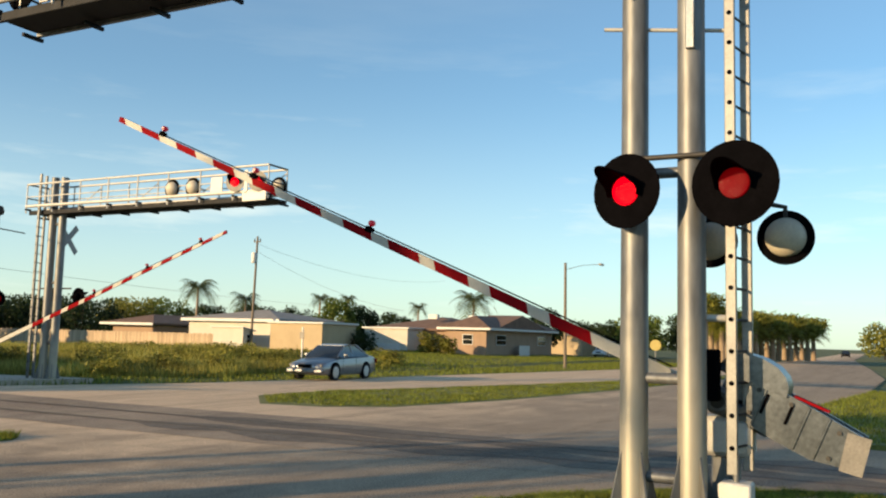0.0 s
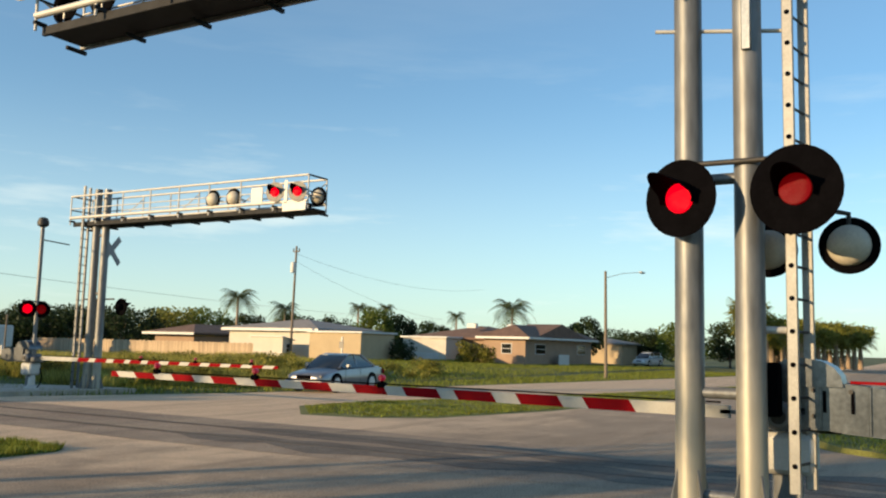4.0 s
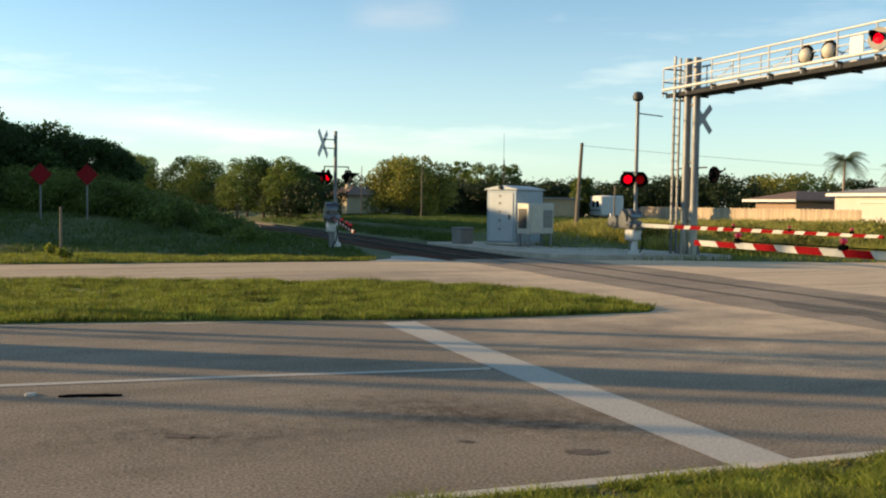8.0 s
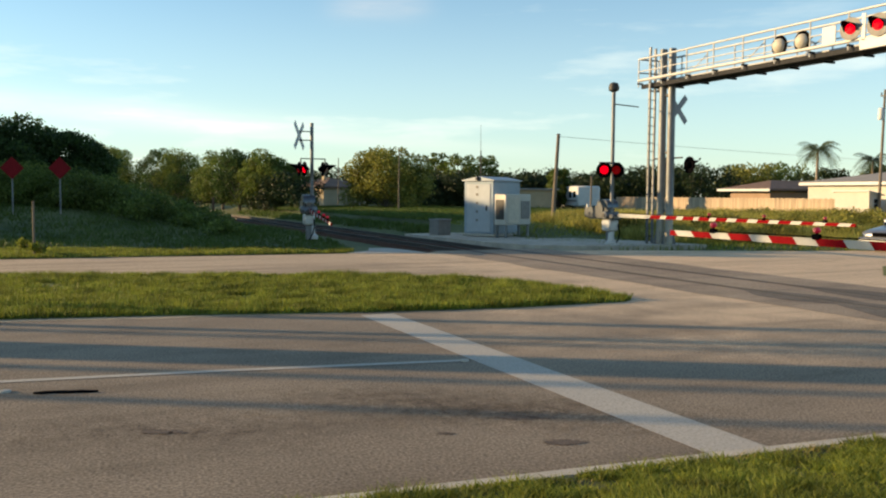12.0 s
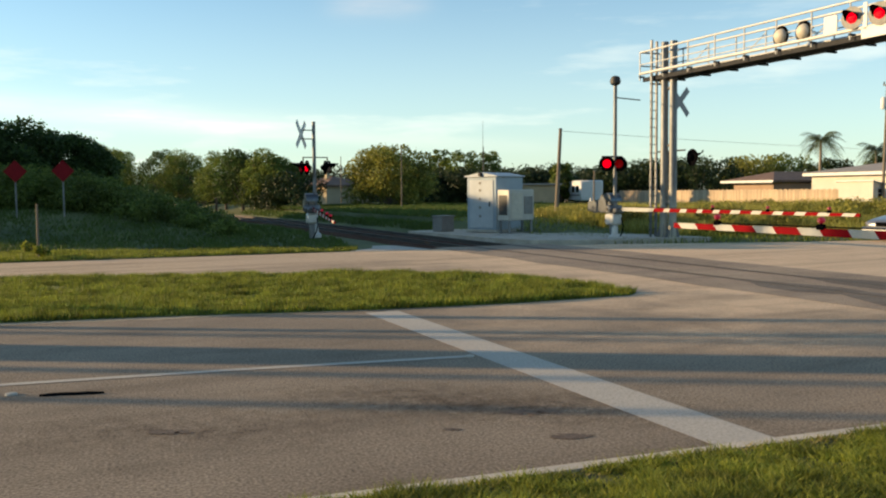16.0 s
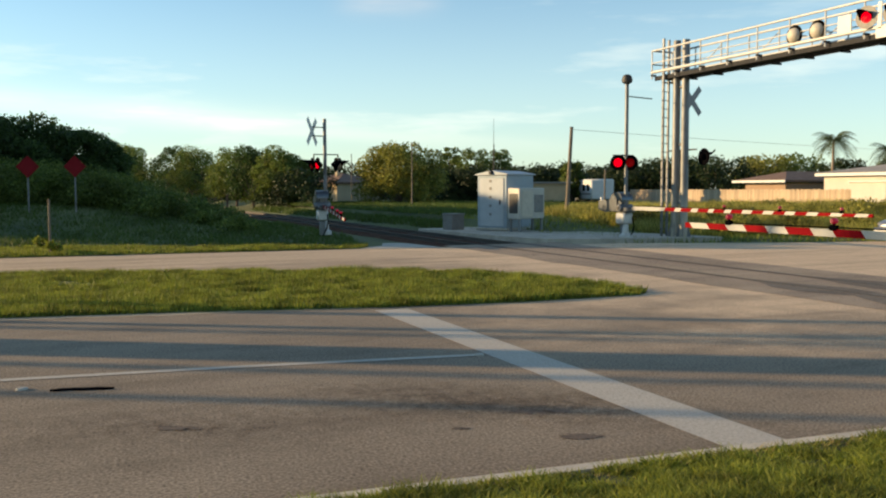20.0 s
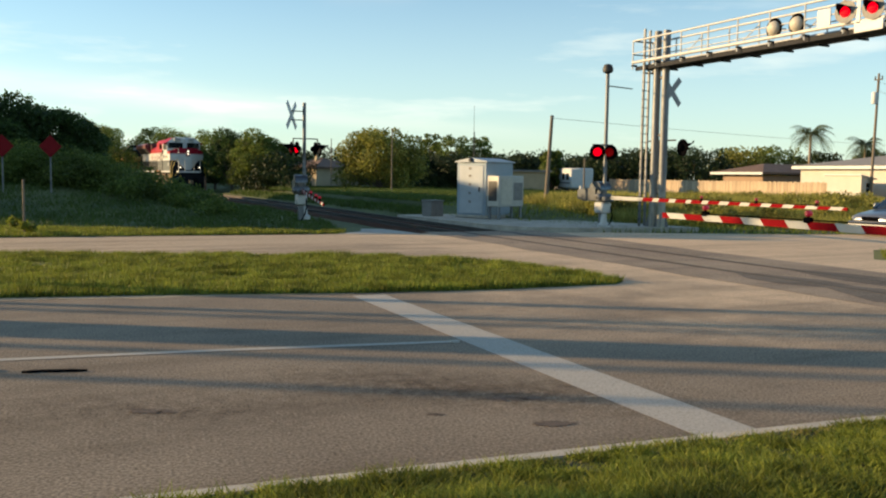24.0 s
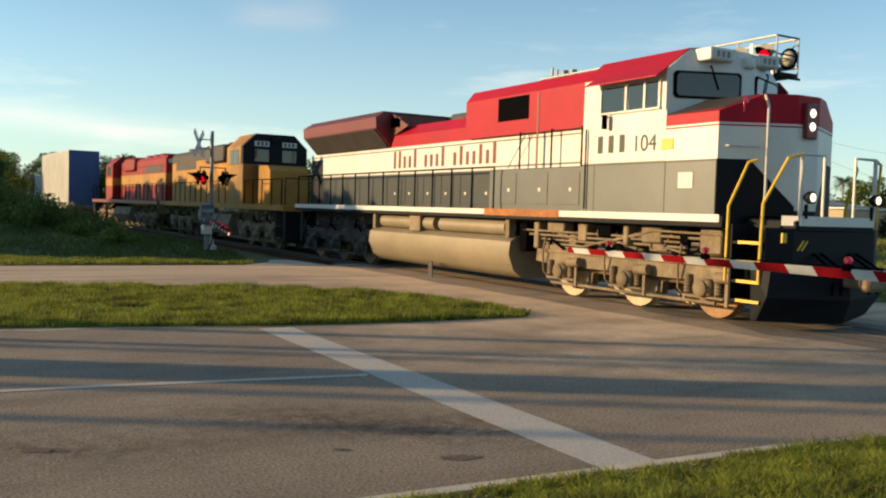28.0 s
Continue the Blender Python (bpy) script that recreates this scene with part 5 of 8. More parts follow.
def blades(name, pts, height, width, lean, material, label, seed, tuft=0.0):
    """Grass blades: one thin leaning triangle at each point, longer and thicker in tufts of that width."""
    r = np.random.default_rng(seed)
    p = np.asarray(pts)
    grow = 1.0
    if tuft > 0:
        f = 0.6 * lumps(p, tuft, seed) + 0.4 * lumps(p, tuft * 3.7, seed + 50)
        keep = r.random(len(p)) < 2.4 * (f - 0.06)
        p, grow = p[keep], 0.4 + 1.25 * f[keep]
    n = len(p)
    a = r.uniform(0, 2 * math.pi, n)
    h = height * r.uniform(0.45, 1.25, n) * grow
    w = width * r.uniform(0.6, 1.3, n)
    dx, dy = np.cos(a) * w, np.sin(a) * w
    b = r.uniform(0, 2 * math.pi, n)
    l = lean * h * r.uniform(0.2, 1.2, n)
    tip = p + np.stack([np.cos(b) * l, np.sin(b) * l, h], 1)
    o = np.stack([dx, dy, np.zeros(n)], 1)
    ob = quads(name, np.stack([p - o, p + o, tip], 1).reshape(-1, 3), material, tris=True)
    return tagged(ob, label, "grass", kind="stuff")


def inside(outline, n, seed, zf):
    """Random points inside an outline."""
    r = np.random.default_rng(seed)
    o = np.array(outline)
    lo, hi = o.min(0), o.max(0)
    p = r.uniform(lo, hi, (n, 2))
    ok = np.zeros(n, bool)
    x, y = p[:, 0], p[:, 1]
    j = len(o) - 1
    for i in range(len(o)):
        xi, yi, xj, yj = *o[i], *o[j]
        if yi != yj:
            c = ((yi > y) != (yj > y)) & (x < (xj - xi) * (y - yi) / (yj - yi) + xi)
            ok ^= c
        j = i
    p = p[ok]
    return np.column_stack([p, [zf(a, b) for a, b in p]])


vg = [(-2, 2.2), (-2, 4.99), (1.2, 4.79), (5.7, 4.49), (7.6, 4.24), (8.3, 3.93), (9.1, 3.4), (10.0, 2.52), (10.55, 1.0), (10.5, -1.5), (7, -1.5), (4, 1.0)]
vz = lambda x, y: 0.02 + 0.13 * smooth(0.15, 1.6, lerp(NEAR_EDGE, x) - y)
blades("grass_near", inside(vg, 520000, 1, vz), 0.058, 0.0062, 1.5, GRASSLEAF, "tufted mown grass on the near verge", 1, 0.13)
rear = [(-2, 2.2), (4, 1.0), (7, -1.5), (10.5, -1.5), (10.2, -6), (-8, -6), (-8, 5.2), (-2, 4.99)]
blades("grass_rear", inside(rear, 160000, 21, vz), 0.06, 0.010, 1.5, GRASSLEAF, "tufted mown grass on the verge underfoot", 21, 0.2)
fringe = [(x, y - 0.02) for x, y in vg[1:9]] + [(x - 0.05, y - 0.16) for x, y in reversed(vg[1:9])]
blades("dry_fringe", inside(fringe, 60000, 11, vz), 0.045, 0.004, 1.5, STRAW, "dry straw fringe along the near verge", 11, 0.2)
mw = [(9.22, 12.6), (8.9, 12.33), (6.6, 12.33), (4.3, 12.62), (1.5, 13.32), (-0.7, 13.72), (-8, 14.65), (-8, 21), (-1.0, 20.5), (3.4, 19.4), (7.0, 17.9), (8.3, 16.8), (8.9, 15.7), (9.2, 13.8)]
median_z = lambda x, y: 0.001 + 0.012 * smooth(0.0, 1.1, min(y - lerp([(-8, 14.65), (-0.7, 13.72), (1.5, 13.32), (4.3, 12.62), (6.6, 12.33), (9.3, 12.33)], x), 9.4 - x))
blades("grass_median", inside(mw, 330000, 2, median_z), 0.10, 0.010, 0.7, GRASSLEAF, "mown grass on the western median", 2, 0.38)
me_ = [(17.8, 14.3), (18.1, 12.8), (19.3, 11.5), (24, 10.4), (33, 9.4), (50, 8.2), (52, 9.8), (40, 11.5), (30, 13.8), (23, 16.1), (20, 16.2)]
blades("grass_median", inside(me_, 90000, 3, lambda x, y: 0.012), 0.07, 0.012, 0.8, GRASSLEAF, "mown grass on the eastern median", 3, 0.6)
fv = [(-14, 27.2), (-1.3, 26.17), (4, 25.87), (8.4, 25.62), (8.6, 26.1), (4, 28.2), (-1.3, 30.3), (-14, 32)]
blades("grass_verge_far", inside(fv, 120000, 4, lambda x, y: 0.01), 0.10, 0.013, 0.5, GRASSLEAF, "mown grass on the far verge", 4, 0.5)
bk = [(-14, 31), (4, 28.5), (9, 27), (10, 33), (9.5, 42), (4, 46), (-14, 44)]
blades("grass_bank", inside(bk, 60000, 5, hill), 0.14, 0.018, 0.8, BANKLEAF, "bank grass with the shade put into its colour", 5, 0.8)
ef = [(15.5, 26.6), (17, 25.2), (23, 22.6), (32, 21.2), (57, 18), (90, 14.5), (90, 40), (60, 42), (40, 50), (20, 60), (16, 40)]
blades("grass_field", inside(ef, 170000, 6, hill), 0.17, 0.018, 0.6, GRASSLEAF, "uneven grass field beyond the road", 6, 1.3)
eb = [(15.6, 37), (15.4, 50), (14.9, 78), (30, 84), (42, 62), (30, 49), (20, 41)]
# takes the darkened bank grass, so the slope's shade is painted
blades("grass_slope", inside(eb, 110000, 9, hill), 0.24, 0.028, 0.6, BANKLEAF, "rough grass darkened as shade on the slope beyond the railway", 9, 1.8)
wd = [(21, 27.5), (27, 24.5), (38, 25.5), (47, 33), (45, 42), (30, 48), (22, 40)]
blades("weeds", inside(wd, 110000, 7, hill), 0.46, 0.024, 0.6, REEDLEAF, "tall dry weeds behind the signal cantilever", 7, 1.6)
ev = [(17.3, 0.4), (18.3, 1.8), (19.8, 2.5), (24, 2.4), (40, 0.8), (40, -6), (17.3, -6)]
s = Shape()
n = len(ev)
s.v = [(x, y, -0.1) for x, y in ev] + [(x, y, 0.08) for x, y in ev]
s.f = [(i, (i + 1) % n, n + (i + 1) % n, n + i) for i in range(n)] + [tuple(range(n, 2 * n))]
solo("verge_east", s, TURF, "grass verge east of the railway", "grass verge", kind="structure", smooth=False)
blades("grass_verge_east", inside(ev, 30000, 8, lambda x, y: 0.08), 0.10, 0.012, 0.8, GRASSLEAF, "mown grass east of the railway", 8)
spots = [(*p, 0.15, r_, h_) for p, r_, h_ in (((23.5, 26.5), 0.5, 0.7), ((25, 29), 0.8, 0.8), ((28, 28), 0.8, 0.9), ((33, 31), 0.9, 1.0), ((35, 28.5), 0.8, 1.0), ((38, 34), 1.0, 1.1), ((41, 36), 0.9, 1.1), ((22.4, 31), 0.6, 0.8), ((30, 36), 0.9, 1.0), ((36, 31), 0.9, 0.9), ((31, 27.4), 0.7, 0.8), ((43, 32), 0.9, 1.0), ((40, 29), 0.7, 0.8))]
q = np.random.default_rng(31)
for i in range(70):
    x, y = 21.5 + 25 * q.random(), 25.5 + 16 * q.random()
    if y > lerp(FAR_EDGE, x) + 2.2 + 0.10 * (x - 21):
        k = q.uniform(0.4, 0.85)
        spots.append((x, y, 0.1, k, k * q.uniform(0.7, 1.1)))
bushes("weed_clumps", spots, SCRUBLEAF, "scrubby olive weeds behind the cantilever", 0.05, 1100, 12)

# ---- relay cabinets ----
hut = thing("relay_hut", pose(16.83, 32.75, 0.12, 0, 0, 27), "pale grey steel railway relay hut with low gable roof", "relay hut")
part("hut_wall", Shape().box(-0.95, -0.75, 0.1, 0.95, 0.75, 2.25, 0.03), mat("pale grey enamel", (0.26, 0.325, 0.375), 0.5, 0.1, 0.08, 1.5, 40, 0.05, dirt=0.15), hut, "pale grey steel wall")
part("roof", Shape().prism([(-0.82, 2.25), (0.82, 2.25), (0.82, 2.29), (0, 2.44), (-0.82, 2.29)], -1.02, 1.02, "x"), mat("grey roof sheet", (0.33, 0.37, 0.40), 0.5, 0.2, 0.08, 2, 40, 0.05), hut, "low pitched steel roof", smooth=False)
part("plinth", Shape().box(-1.0, -0.8, 0.0, 1.0, 0.8, 0.1, 0.02), CONC, hut)
door = part("door", Shape().box(-0.975, -0.6, 0.18, -0.952, 0.6, 2.12, 0.01), mat("door enamel", (0.36, 0.395, 0.42), 0.5, 0.1, 0.08, 2, 40, 0.05), hut, "steel door in the end wall")
part("handle", Shape().box(-1.02, -0.45, 1.05, -0.976, -0.4, 1.25, 0.005), DARKMETAL, door)
for z in (0.6, 0.95, 1.3, 1.65, 1.95):
    part("label_plate", Shape().box(-0.985, 0.0, z, -0.978, 0.12, z + 0.10), GREYPLATE, door)
part("ridge_vent", Shape().lathe([(0.12, 2.28), (0.12, 2.4), (0.04, 2.44)], (-0.99, 0, 0), n=12), DARKMETAL, hut)
part("antenna", Shape().tube((-0.3, 0.4, 2.4), (-0.3, 0.4, 4.6), 0.015, 0.006, n=6), DARKMETAL, hut, "thin whip antenna")
ac = thing("equipment_cabinet", pose(17.0, 31.05, 0.12, 0, 0, 18), "beige and grey equipment cabinet on legs beside the hut", "equipment cabinet")
ACM = mat("beige enamel", (0.46, 0.43, 0.37), 0.55, 0.1, 0.1, 2, 40, 0.05, dirt=0.2)
part("case", Shape().box(-0.85, -0.3, 0.5, 0.6, 0.35, 1.72, 0.03), ACM, ac, "beige sheet-metal case")
part("grille", Shape().box(-0.87, -0.2, 0.72, -0.852, 0.25, 1.5, 0.005), DARKMETAL, ac, "dark louvred grille")
part("front_panel", Shape().box(-0.75, -0.32, 0.6, -0.1, -0.302, 1.6, 0.005), CREAM, ac, "cream front panel")
part("front_grille", Shape().box(0.0, -0.32, 0.75, 0.5, -0.302, 1.45, 0.005), GREYPLATE, ac)
for lx in (-0.75, 0.5):
    for ly in (-0.22, 0.27):
        part("leg", Shape().box(lx - 0.04, ly - 0.04, 0.0, lx + 0.04, ly + 0.04, 0.5), GALV, ac)
sm = thing("battery_box", pose(15.05, 34.1, 0.1, 0, 0, 18), "low grey battery box beside the relay hut", "battery box")
part("box_body", Shape().box(-0.35, -0.3, 0, 0.35, 0.3, 0.62, 0.02), GREYPLATE, sm)
part("lid", Shape().box(-0.38, -0.33, 0.62, 0.38, 0.33, 0.68, 0.015), GREYPLATE, sm)
s = Shape().prism([(15.1, 26.2), (14.5, 28), (14.3, 31), (14.0, 35.5), (16.5, 36), (19.5, 34.5), (19.2, 30), (20.8, 27.0), (21.2, 24.6), (17, 25.2)], -0.2, 0.10)
solo("apron", s, mat("pale gravel", (0.44, 0.385, 0.31), 0.95, 0, 0.2, 2.0, 60, 0.5, dirt=0.2), "pale gravel and concrete apron round the relay hut", "apron", kind="structure", smooth=False)
s = Shape().prism([(8.2, 25.55), (9.2, 26.4), (9.6, 27.6), (10.3, 27.4), (10.6, 24.9), (8.7, 25.2)], -0.2, 0.02)
solo("apron", s, CONC, "concrete apron beside the western rail", "apron", kind="structure", smooth=False)


# ---- poles, wires, signs ----
def utility_pole(x, y, z, height, lean, label, arm=True):
    p = thing("utility_pole", pose(x, y, z, 0, lean, 0), label, "utility pole", "utility poles")
    part("pole", Shape().tube((0, 0, -0.5), (0, 0, height), 0.12, 0.085, n=12), WOODPOLE, p)
    if arm:
        part("insulator_bracket", Shape().box(-0.05, -0.35, height - 0.5, 0.05, 0.35, height - 0.42).tube((0, -0.3, height - 0.42), (0, -0.3, height - 0.2), 0.05).tube((0, 0.3, height - 0.42), (0, 0.3, height - 0.2), 0.05), DARKMETAL, p)
        part("transformer", Shape().lathe([(0.2, height - 2.3), (0.22, height - 2.2), (0.22, height - 1.5), (0.16, height - 1.4)], (-0.3, 0, 0), n=14), WHITE, p, "pale cylindrical transformer")
    else:
        part("cap", Shape().lathe([(0.12, height), (0.07, height + 0.05)], n=12), GREYPLATE, p)
    return p


x1, y1 = at(31.1, 46)
utility_pole(x1, y1, 0.2, 4.75, 3.4, "short leaning weathered wooden pole by the railway", False)
x2, y2 = at(50.3, 75)
utility_pole(x2, y2, 0.3, 9.7, 1.5, "tall wooden utility pole with transformer")
x3, y3 = at(70.6, 61)
utility_pole(x3, y3, 0.1, 7.1, -1.2, "wooden street pole with lamp arm", False)
sl = thing("street_lamp_head", pose(x3 + 3.0, y3 - 1.6, 7.3), "pale cobra-head street lamp on a thin arm", "street lamp")
part("head", Shape().box(-0.4, -0.14, 0, 0.35, 0.14, 0.14, 0.06), ALU, sl)
part("arm", Shape().path([(-0.35, 0, 0.06), (-1.6, 0.85, -0.1), (-3.0, 1.6, -0.5)], 0.02), ALU, sl)


def wire(name, a, b, sag, label):
    s = Shape()
    a, b = Vector(a), Vector(b)
    pts = [a.lerp(b, i / 14) - Vector((0, 0, sag * 4 * (i / 14) * (1 - i / 14))) for i in range(15)]
    s.path(pts, 0.010, n=5)
    return solo(name, s, GREYPLATE, label, "overhead wire", "overhead wires")


x4, y4 = at(60, 130)
wire("overhead_wire", (x1 + 0.28, y1, 4.85), (x4, y4, 5.8), 0.5, "thin grey overhead wire between poles")
wire("overhead_wire", (x2, y2, 8.8), (x2 + 22, y2 - 2, 4.6), 0.8, "thin grey service wire to a house")
wire("overhead_wire", (x2, y2, 9.4), (x3 + 40, y3 + 30, 9.0), 1.2, "thin grey overhead wire between poles")

for x, y in ((-3.4, 38.4), (-1.35, 38.0), (0.35, 38.2)):
    sg = thing("end_marker", pose(x, y, hill(x, y)), "red diamond end-of-road marker on a thin post", "road sign", "red diamond markers")
    part("post", Shape().box(-0.03, -0.02, -0.2, 0.03, 0.02, 2.0), GALV, sg)
    part("panel", Shape().prism([(0, 1.38), (0.42, 1.82), (0, 2.26), (-0.42, 1.82)], -0.035, -0.022, "y"), DULLRED, sg, "red diamond panel", smooth=False)
for hd_, ds_, h_, tag_ in ((26.4, 60, 4.6, "thin weathered wooden pole behind the relay hut"), (21.1, 66, 5.1, "thin weathered wooden pole before the olive tree"), (17.2, 92, 5.3, "thin wooden pole beside the far tan house"), (33.5, 50, 2.7, "short thin wooden pole in the weeds")):
    x, y = at(hd_, ds_)
    pl = thing("utility_pole", pose(x, y, 0.15), tag_, "utility pole", "utility poles")
    part("pole", Shape().tube((0, 0, -0.4), (0.03, 0, h_), 0.055, 0.04, n=8), WOODPOLE, pl)
    part("cap", Shape().lathe([(0.07, h_), (0.04, h_ + 0.04)], (0.03, 0, 0), n=8), GREYPLATE, pl)
x, y = at(76.3, 60)
rd = thing("road_sign", pose(x, y, 0.0, 0, 0, -76), "round pale yellow sign on a thin post by the road", "road sign")
part("post", Shape().tube((0, 0, -0.2), (0, 0, 1.95), 0.035, n=8), GALV, rd)
part("panel", Shape().lathe([(0.36, -0.012), (0.36, 0.012)], (0, -0.06, 1.72), axis="y", n=24), mat("faded yellow sign sheet", (0.45, 0.36, 0.12), 0.6, 0, 0.1, 5, 60, 0.02), rd, "round faded yellow panel")
rs_ = thing("road_sign", pose(37.4, 27.7, 0.1), "small pale sign on a thin post in the weeds", "road sign")
part("post", Shape().box(-0.04, -0.04, -0.2, 0.04, 0.04, 2.1, 0.01), ALU, rs_)
part("panel", Shape().box(-0.06, -0.14, 1.5, -0.041, 0.14, 1.85, 0.005), GREYPLATE, rs_, "small grey sign panel")
solo("marker_post", Shape().tube((0, 0, -0.2), (0, 0, 1.45), 0.035, 0.03, n=8), WOODPOLE, "thin weathered wooden post in the verge", "post", m=pose(-0.45, 27.2, 0.1))
spots = [(-0.5, 27.1, 0.05, 0.22, 0.5)]
bushes("weed_tuft", spots, GRASSLEAF, "bright tuft of weeds at the post's foot", 0.05, 500, 15)
mp = solo("marker_post", Shape().box(-0.05, -0.05, -0.2, 0.05, 0.05, 1.2, 0.01), WHITE, "white plastic marker post by the pole", "post", m=pose(x1 + 0.5, y1 - 2.5, 0.2))
solo("marker_post", Shape().box(-0.07, -0.07, -0.2, 0.07, 0.07, 1.0, 0.02), RUST, "short brown post by the railway", "post", m=pose(track_x(62) - 2.6, 62, 0.5))


# ---- houses ----
def window(parent, face, u, w, z0, z1, at_):
    """A window let into a wall: face 'x' looks to -x at x = at_, face 'y' looks to -y at y = at_."""
    def bx(a, b, c, d, p, q):
        return Shape().box(p, a, c, q, b, d, 0.004) if face == "x" else Shape().box(a, p, c, b, q, d, 0.004)
    f = part("window", bx(u - 0.06, u + w + 0.06, z0 - 0.06, z1 + 0.06, at_ - 0.05, at_ + 0.05), WHITE, parent, "white window frame")
    part("pane", bx(u, u + w, z0, (z0 + z1) / 2 - 0.02, at_ - 0.065, at_ - 0.052), GLASS, f)
    part("pane", bx(u, u + w, (z0 + z1) / 2 + 0.02, z1, at_ - 0.065, at_ - 0.052), GLASS, f)
    return f


def hip_roof(parent, x0, y0, x1, y1, z, peak, over, material, ridge_x=True):
    x0, y0, x1, y1 = x0 - over, y0 - over, x1 + over, y1 + over
    s = Shape()
    inset = min(x1 - x0, y1 - y0) / 2
    if ridge_x:
        r = [(x0 + inset, (y0 + y1) / 2, peak), (x1 - inset, (y0 + y1) / 2, peak)]
        s.add([(x0, y0, z), (x1, y0, z), (x1, y1, z), (x0, y1, z), *r, (x0, y0, z - 0.18), (x1, y0, z - 0.18), (x1, y1, z - 0.18), (x0, y1, z - 0.18)],
              [(0, 1, 5, 4), (2, 3, 4, 5), (1, 2, 5), (3, 0, 4), (6, 7, 1, 0), (7, 8, 2, 1), (8, 9, 3, 2), (9, 6, 0, 3), (9, 8, 7, 6)])
    else:
        r = [((x0 + x1) / 2, y0 + inset, peak), ((x0 + x1) / 2, y1 - inset, peak)]
        s.add([(x0, y0, z), (x1, y0, z), (x1, y1, z), (x0, y1, z), *r, (x0, y0, z - 0.18), (x1, y0, z - 0.18), (x1, y1, z - 0.18), (x0, y1, z - 0.18)],
              [(0, 1, 4), (1, 2, 5, 4), (2, 3, 5), (3, 0, 4, 5), (6, 7, 1, 0), (7, 8, 2, 1), (8, 9, 3, 2), (9, 6, 0, 3), (9, 8, 7, 6)])
    return part("roof", s, material, parent, smooth=False)


h1 = thing("house", Matrix(), "low cream stucco house with flat-topped garage", "house", "houses")
part("wall", Shape().box(60, 47, 0, 69, 57, 2.95, 0.02), STUCCOW, h1, "white stucco wall")
hip_roof(h1, 60, 47, 69, 57, 3.1, 4.0, 0.5, GREYROOF, False)
part("fascia", Shape().box(59.44, 46.44, 2.82, 59.5, 57.5, 3.06), WHITE, h1, "white fascia board")
part("wall", Shape().box(58.8, 41.5, 0, 63.8, 46.8, 2.72, 0.02), STUCCO, h1, "cream stucco garage wall")
part("roof", Shape().box(58.6, 41.3, 2.72, 64.0, 46.98, 2.88, 0.02), WHITE, h1, "flat white roof edge")
shed = thing("shed", Matrix(), "small white garden shed with sloped roof", "shed")
part("wall", Shape().prism([(56.9, 0), (58.2, 0), (58.2, 2.0), (56.9, 2.25)], 48.1, 51.3, "y"), STUCCOW, shed, smooth=False)
part("roof", Shape().prism([(56.7, 2.27), (58.4, 1.97), (58.4, 2.05), (56.7, 2.36)], 47.95, 51.5, "y"), WHITE, shed, smooth=False)
window(shed, "y", 57.35, 0.5, 1.0, 1.7, 48.1)
h2 = thing("house", Matrix(), "long tan brick house with brown hipped roof", "house", "houses")
part("wall", Shape().box(72.8, 33.2, 0, 89.8, 37.4, 2.75, 0.02), BRICKPINK, h2, "tan brick wall")
hip_roof(h2, 72.8, 33.2, 89.8, 37.4, 2.88, 4.05, 0.6, SHINGLE)
part("wall", Shape().box(75.4, 37.42, 0, 88, 46.8, 2.6, 0.02), BRICKPINK, h2, "tan brick wing wall")
hip_roof(h2, 75.4, 36.6, 88, 47, 2.72, 4.0, 0.5, SHINGLE)
part("gable", Shape().prism([(74.6, 2.9), (87.5, 2.9), (80.6, 4.25)], 32.8, 36.5, "y"), SHINGLE, h2, "brown gable over the side wall", smooth=False)
part("fascia", Shape().box(72.14, 32.6, 2.66, 72.2, 38.0, 2.86).box(72.2, 32.54, 2.66, 90.3, 32.6, 2.86), WHITE, h2, "white fascia board")
window(h2, "x", 34.6, 0.95, 1.35, 2.2, 72.8)
window(h2, "y", 75.0, 2.2, 1.35, 2.2, 33.2)
window(h2, "y", 85.6, 2.2, 1.35, 2.2, 33.2)
for x, y in ((77.0, 41.0), (79.5, 37.8)):
    part("ridge_vent", Shape().box(x, y - 0.5, 3.7, x + 0.5, y + 0.5, 4.16, 0.03), WHITE, h2, "white ridge vent")
part("picket_screen", Shape().box(78.6, 32.3, 0.0, 81.2, 32.36, 1.3), WHITE, h2, "small white screen by the wall")
h3 = thing("house", Matrix(), "white flat-roofed outbuilding beside the tan house", "house", "houses")
part("wall", Shape().box(72, 41.0, 0, 75.0, 45.8, 2.6, 0.02), STUCCOW, h3)
part("roof", Shape().box(71.8, 40.8, 2.6, 75.15, 46.0, 2.76, 0.02), WHITE, h3)
part("door", Shape().box(71.95, 41.8, 0.1, 71.998, 44.4, 1.2, 0.01), WHITE, h3, "low white panel on the wall")
h4 = thing("house", Matrix(), "grey-roofed cream house among the trees", "house", "houses")
part("wall", Shape().box(64, 65.5, 0, 74, 71, 2.3, 0.02), BRICKPINK, h4)
hip_roof(h4, 64, 65.5, 74, 71, 2.6, 3.5, 0.9, SHINGLE)
part("fascia", Shape().box(63.04, 64.6, 2.36, 63.1, 71.9, 2.6), WHITE, h4, "white fascia board")
h5 = thing("house", Matrix(), "cream house beyond the street pole", "house", "houses")
part("wall", Shape().box(104, 34.5, 0, 110, 42, 2.6, 0.02), STUCCO, h5)
hip_roof(h5, 104, 34.5, 110, 42, 2.75, 3.5, 0.4, GREYROOF)
h6 = thing("house", pose(29.0, 98.0, 0, 0, 0, 18), "sunlit tan house beyond the railway", "house", "houses")
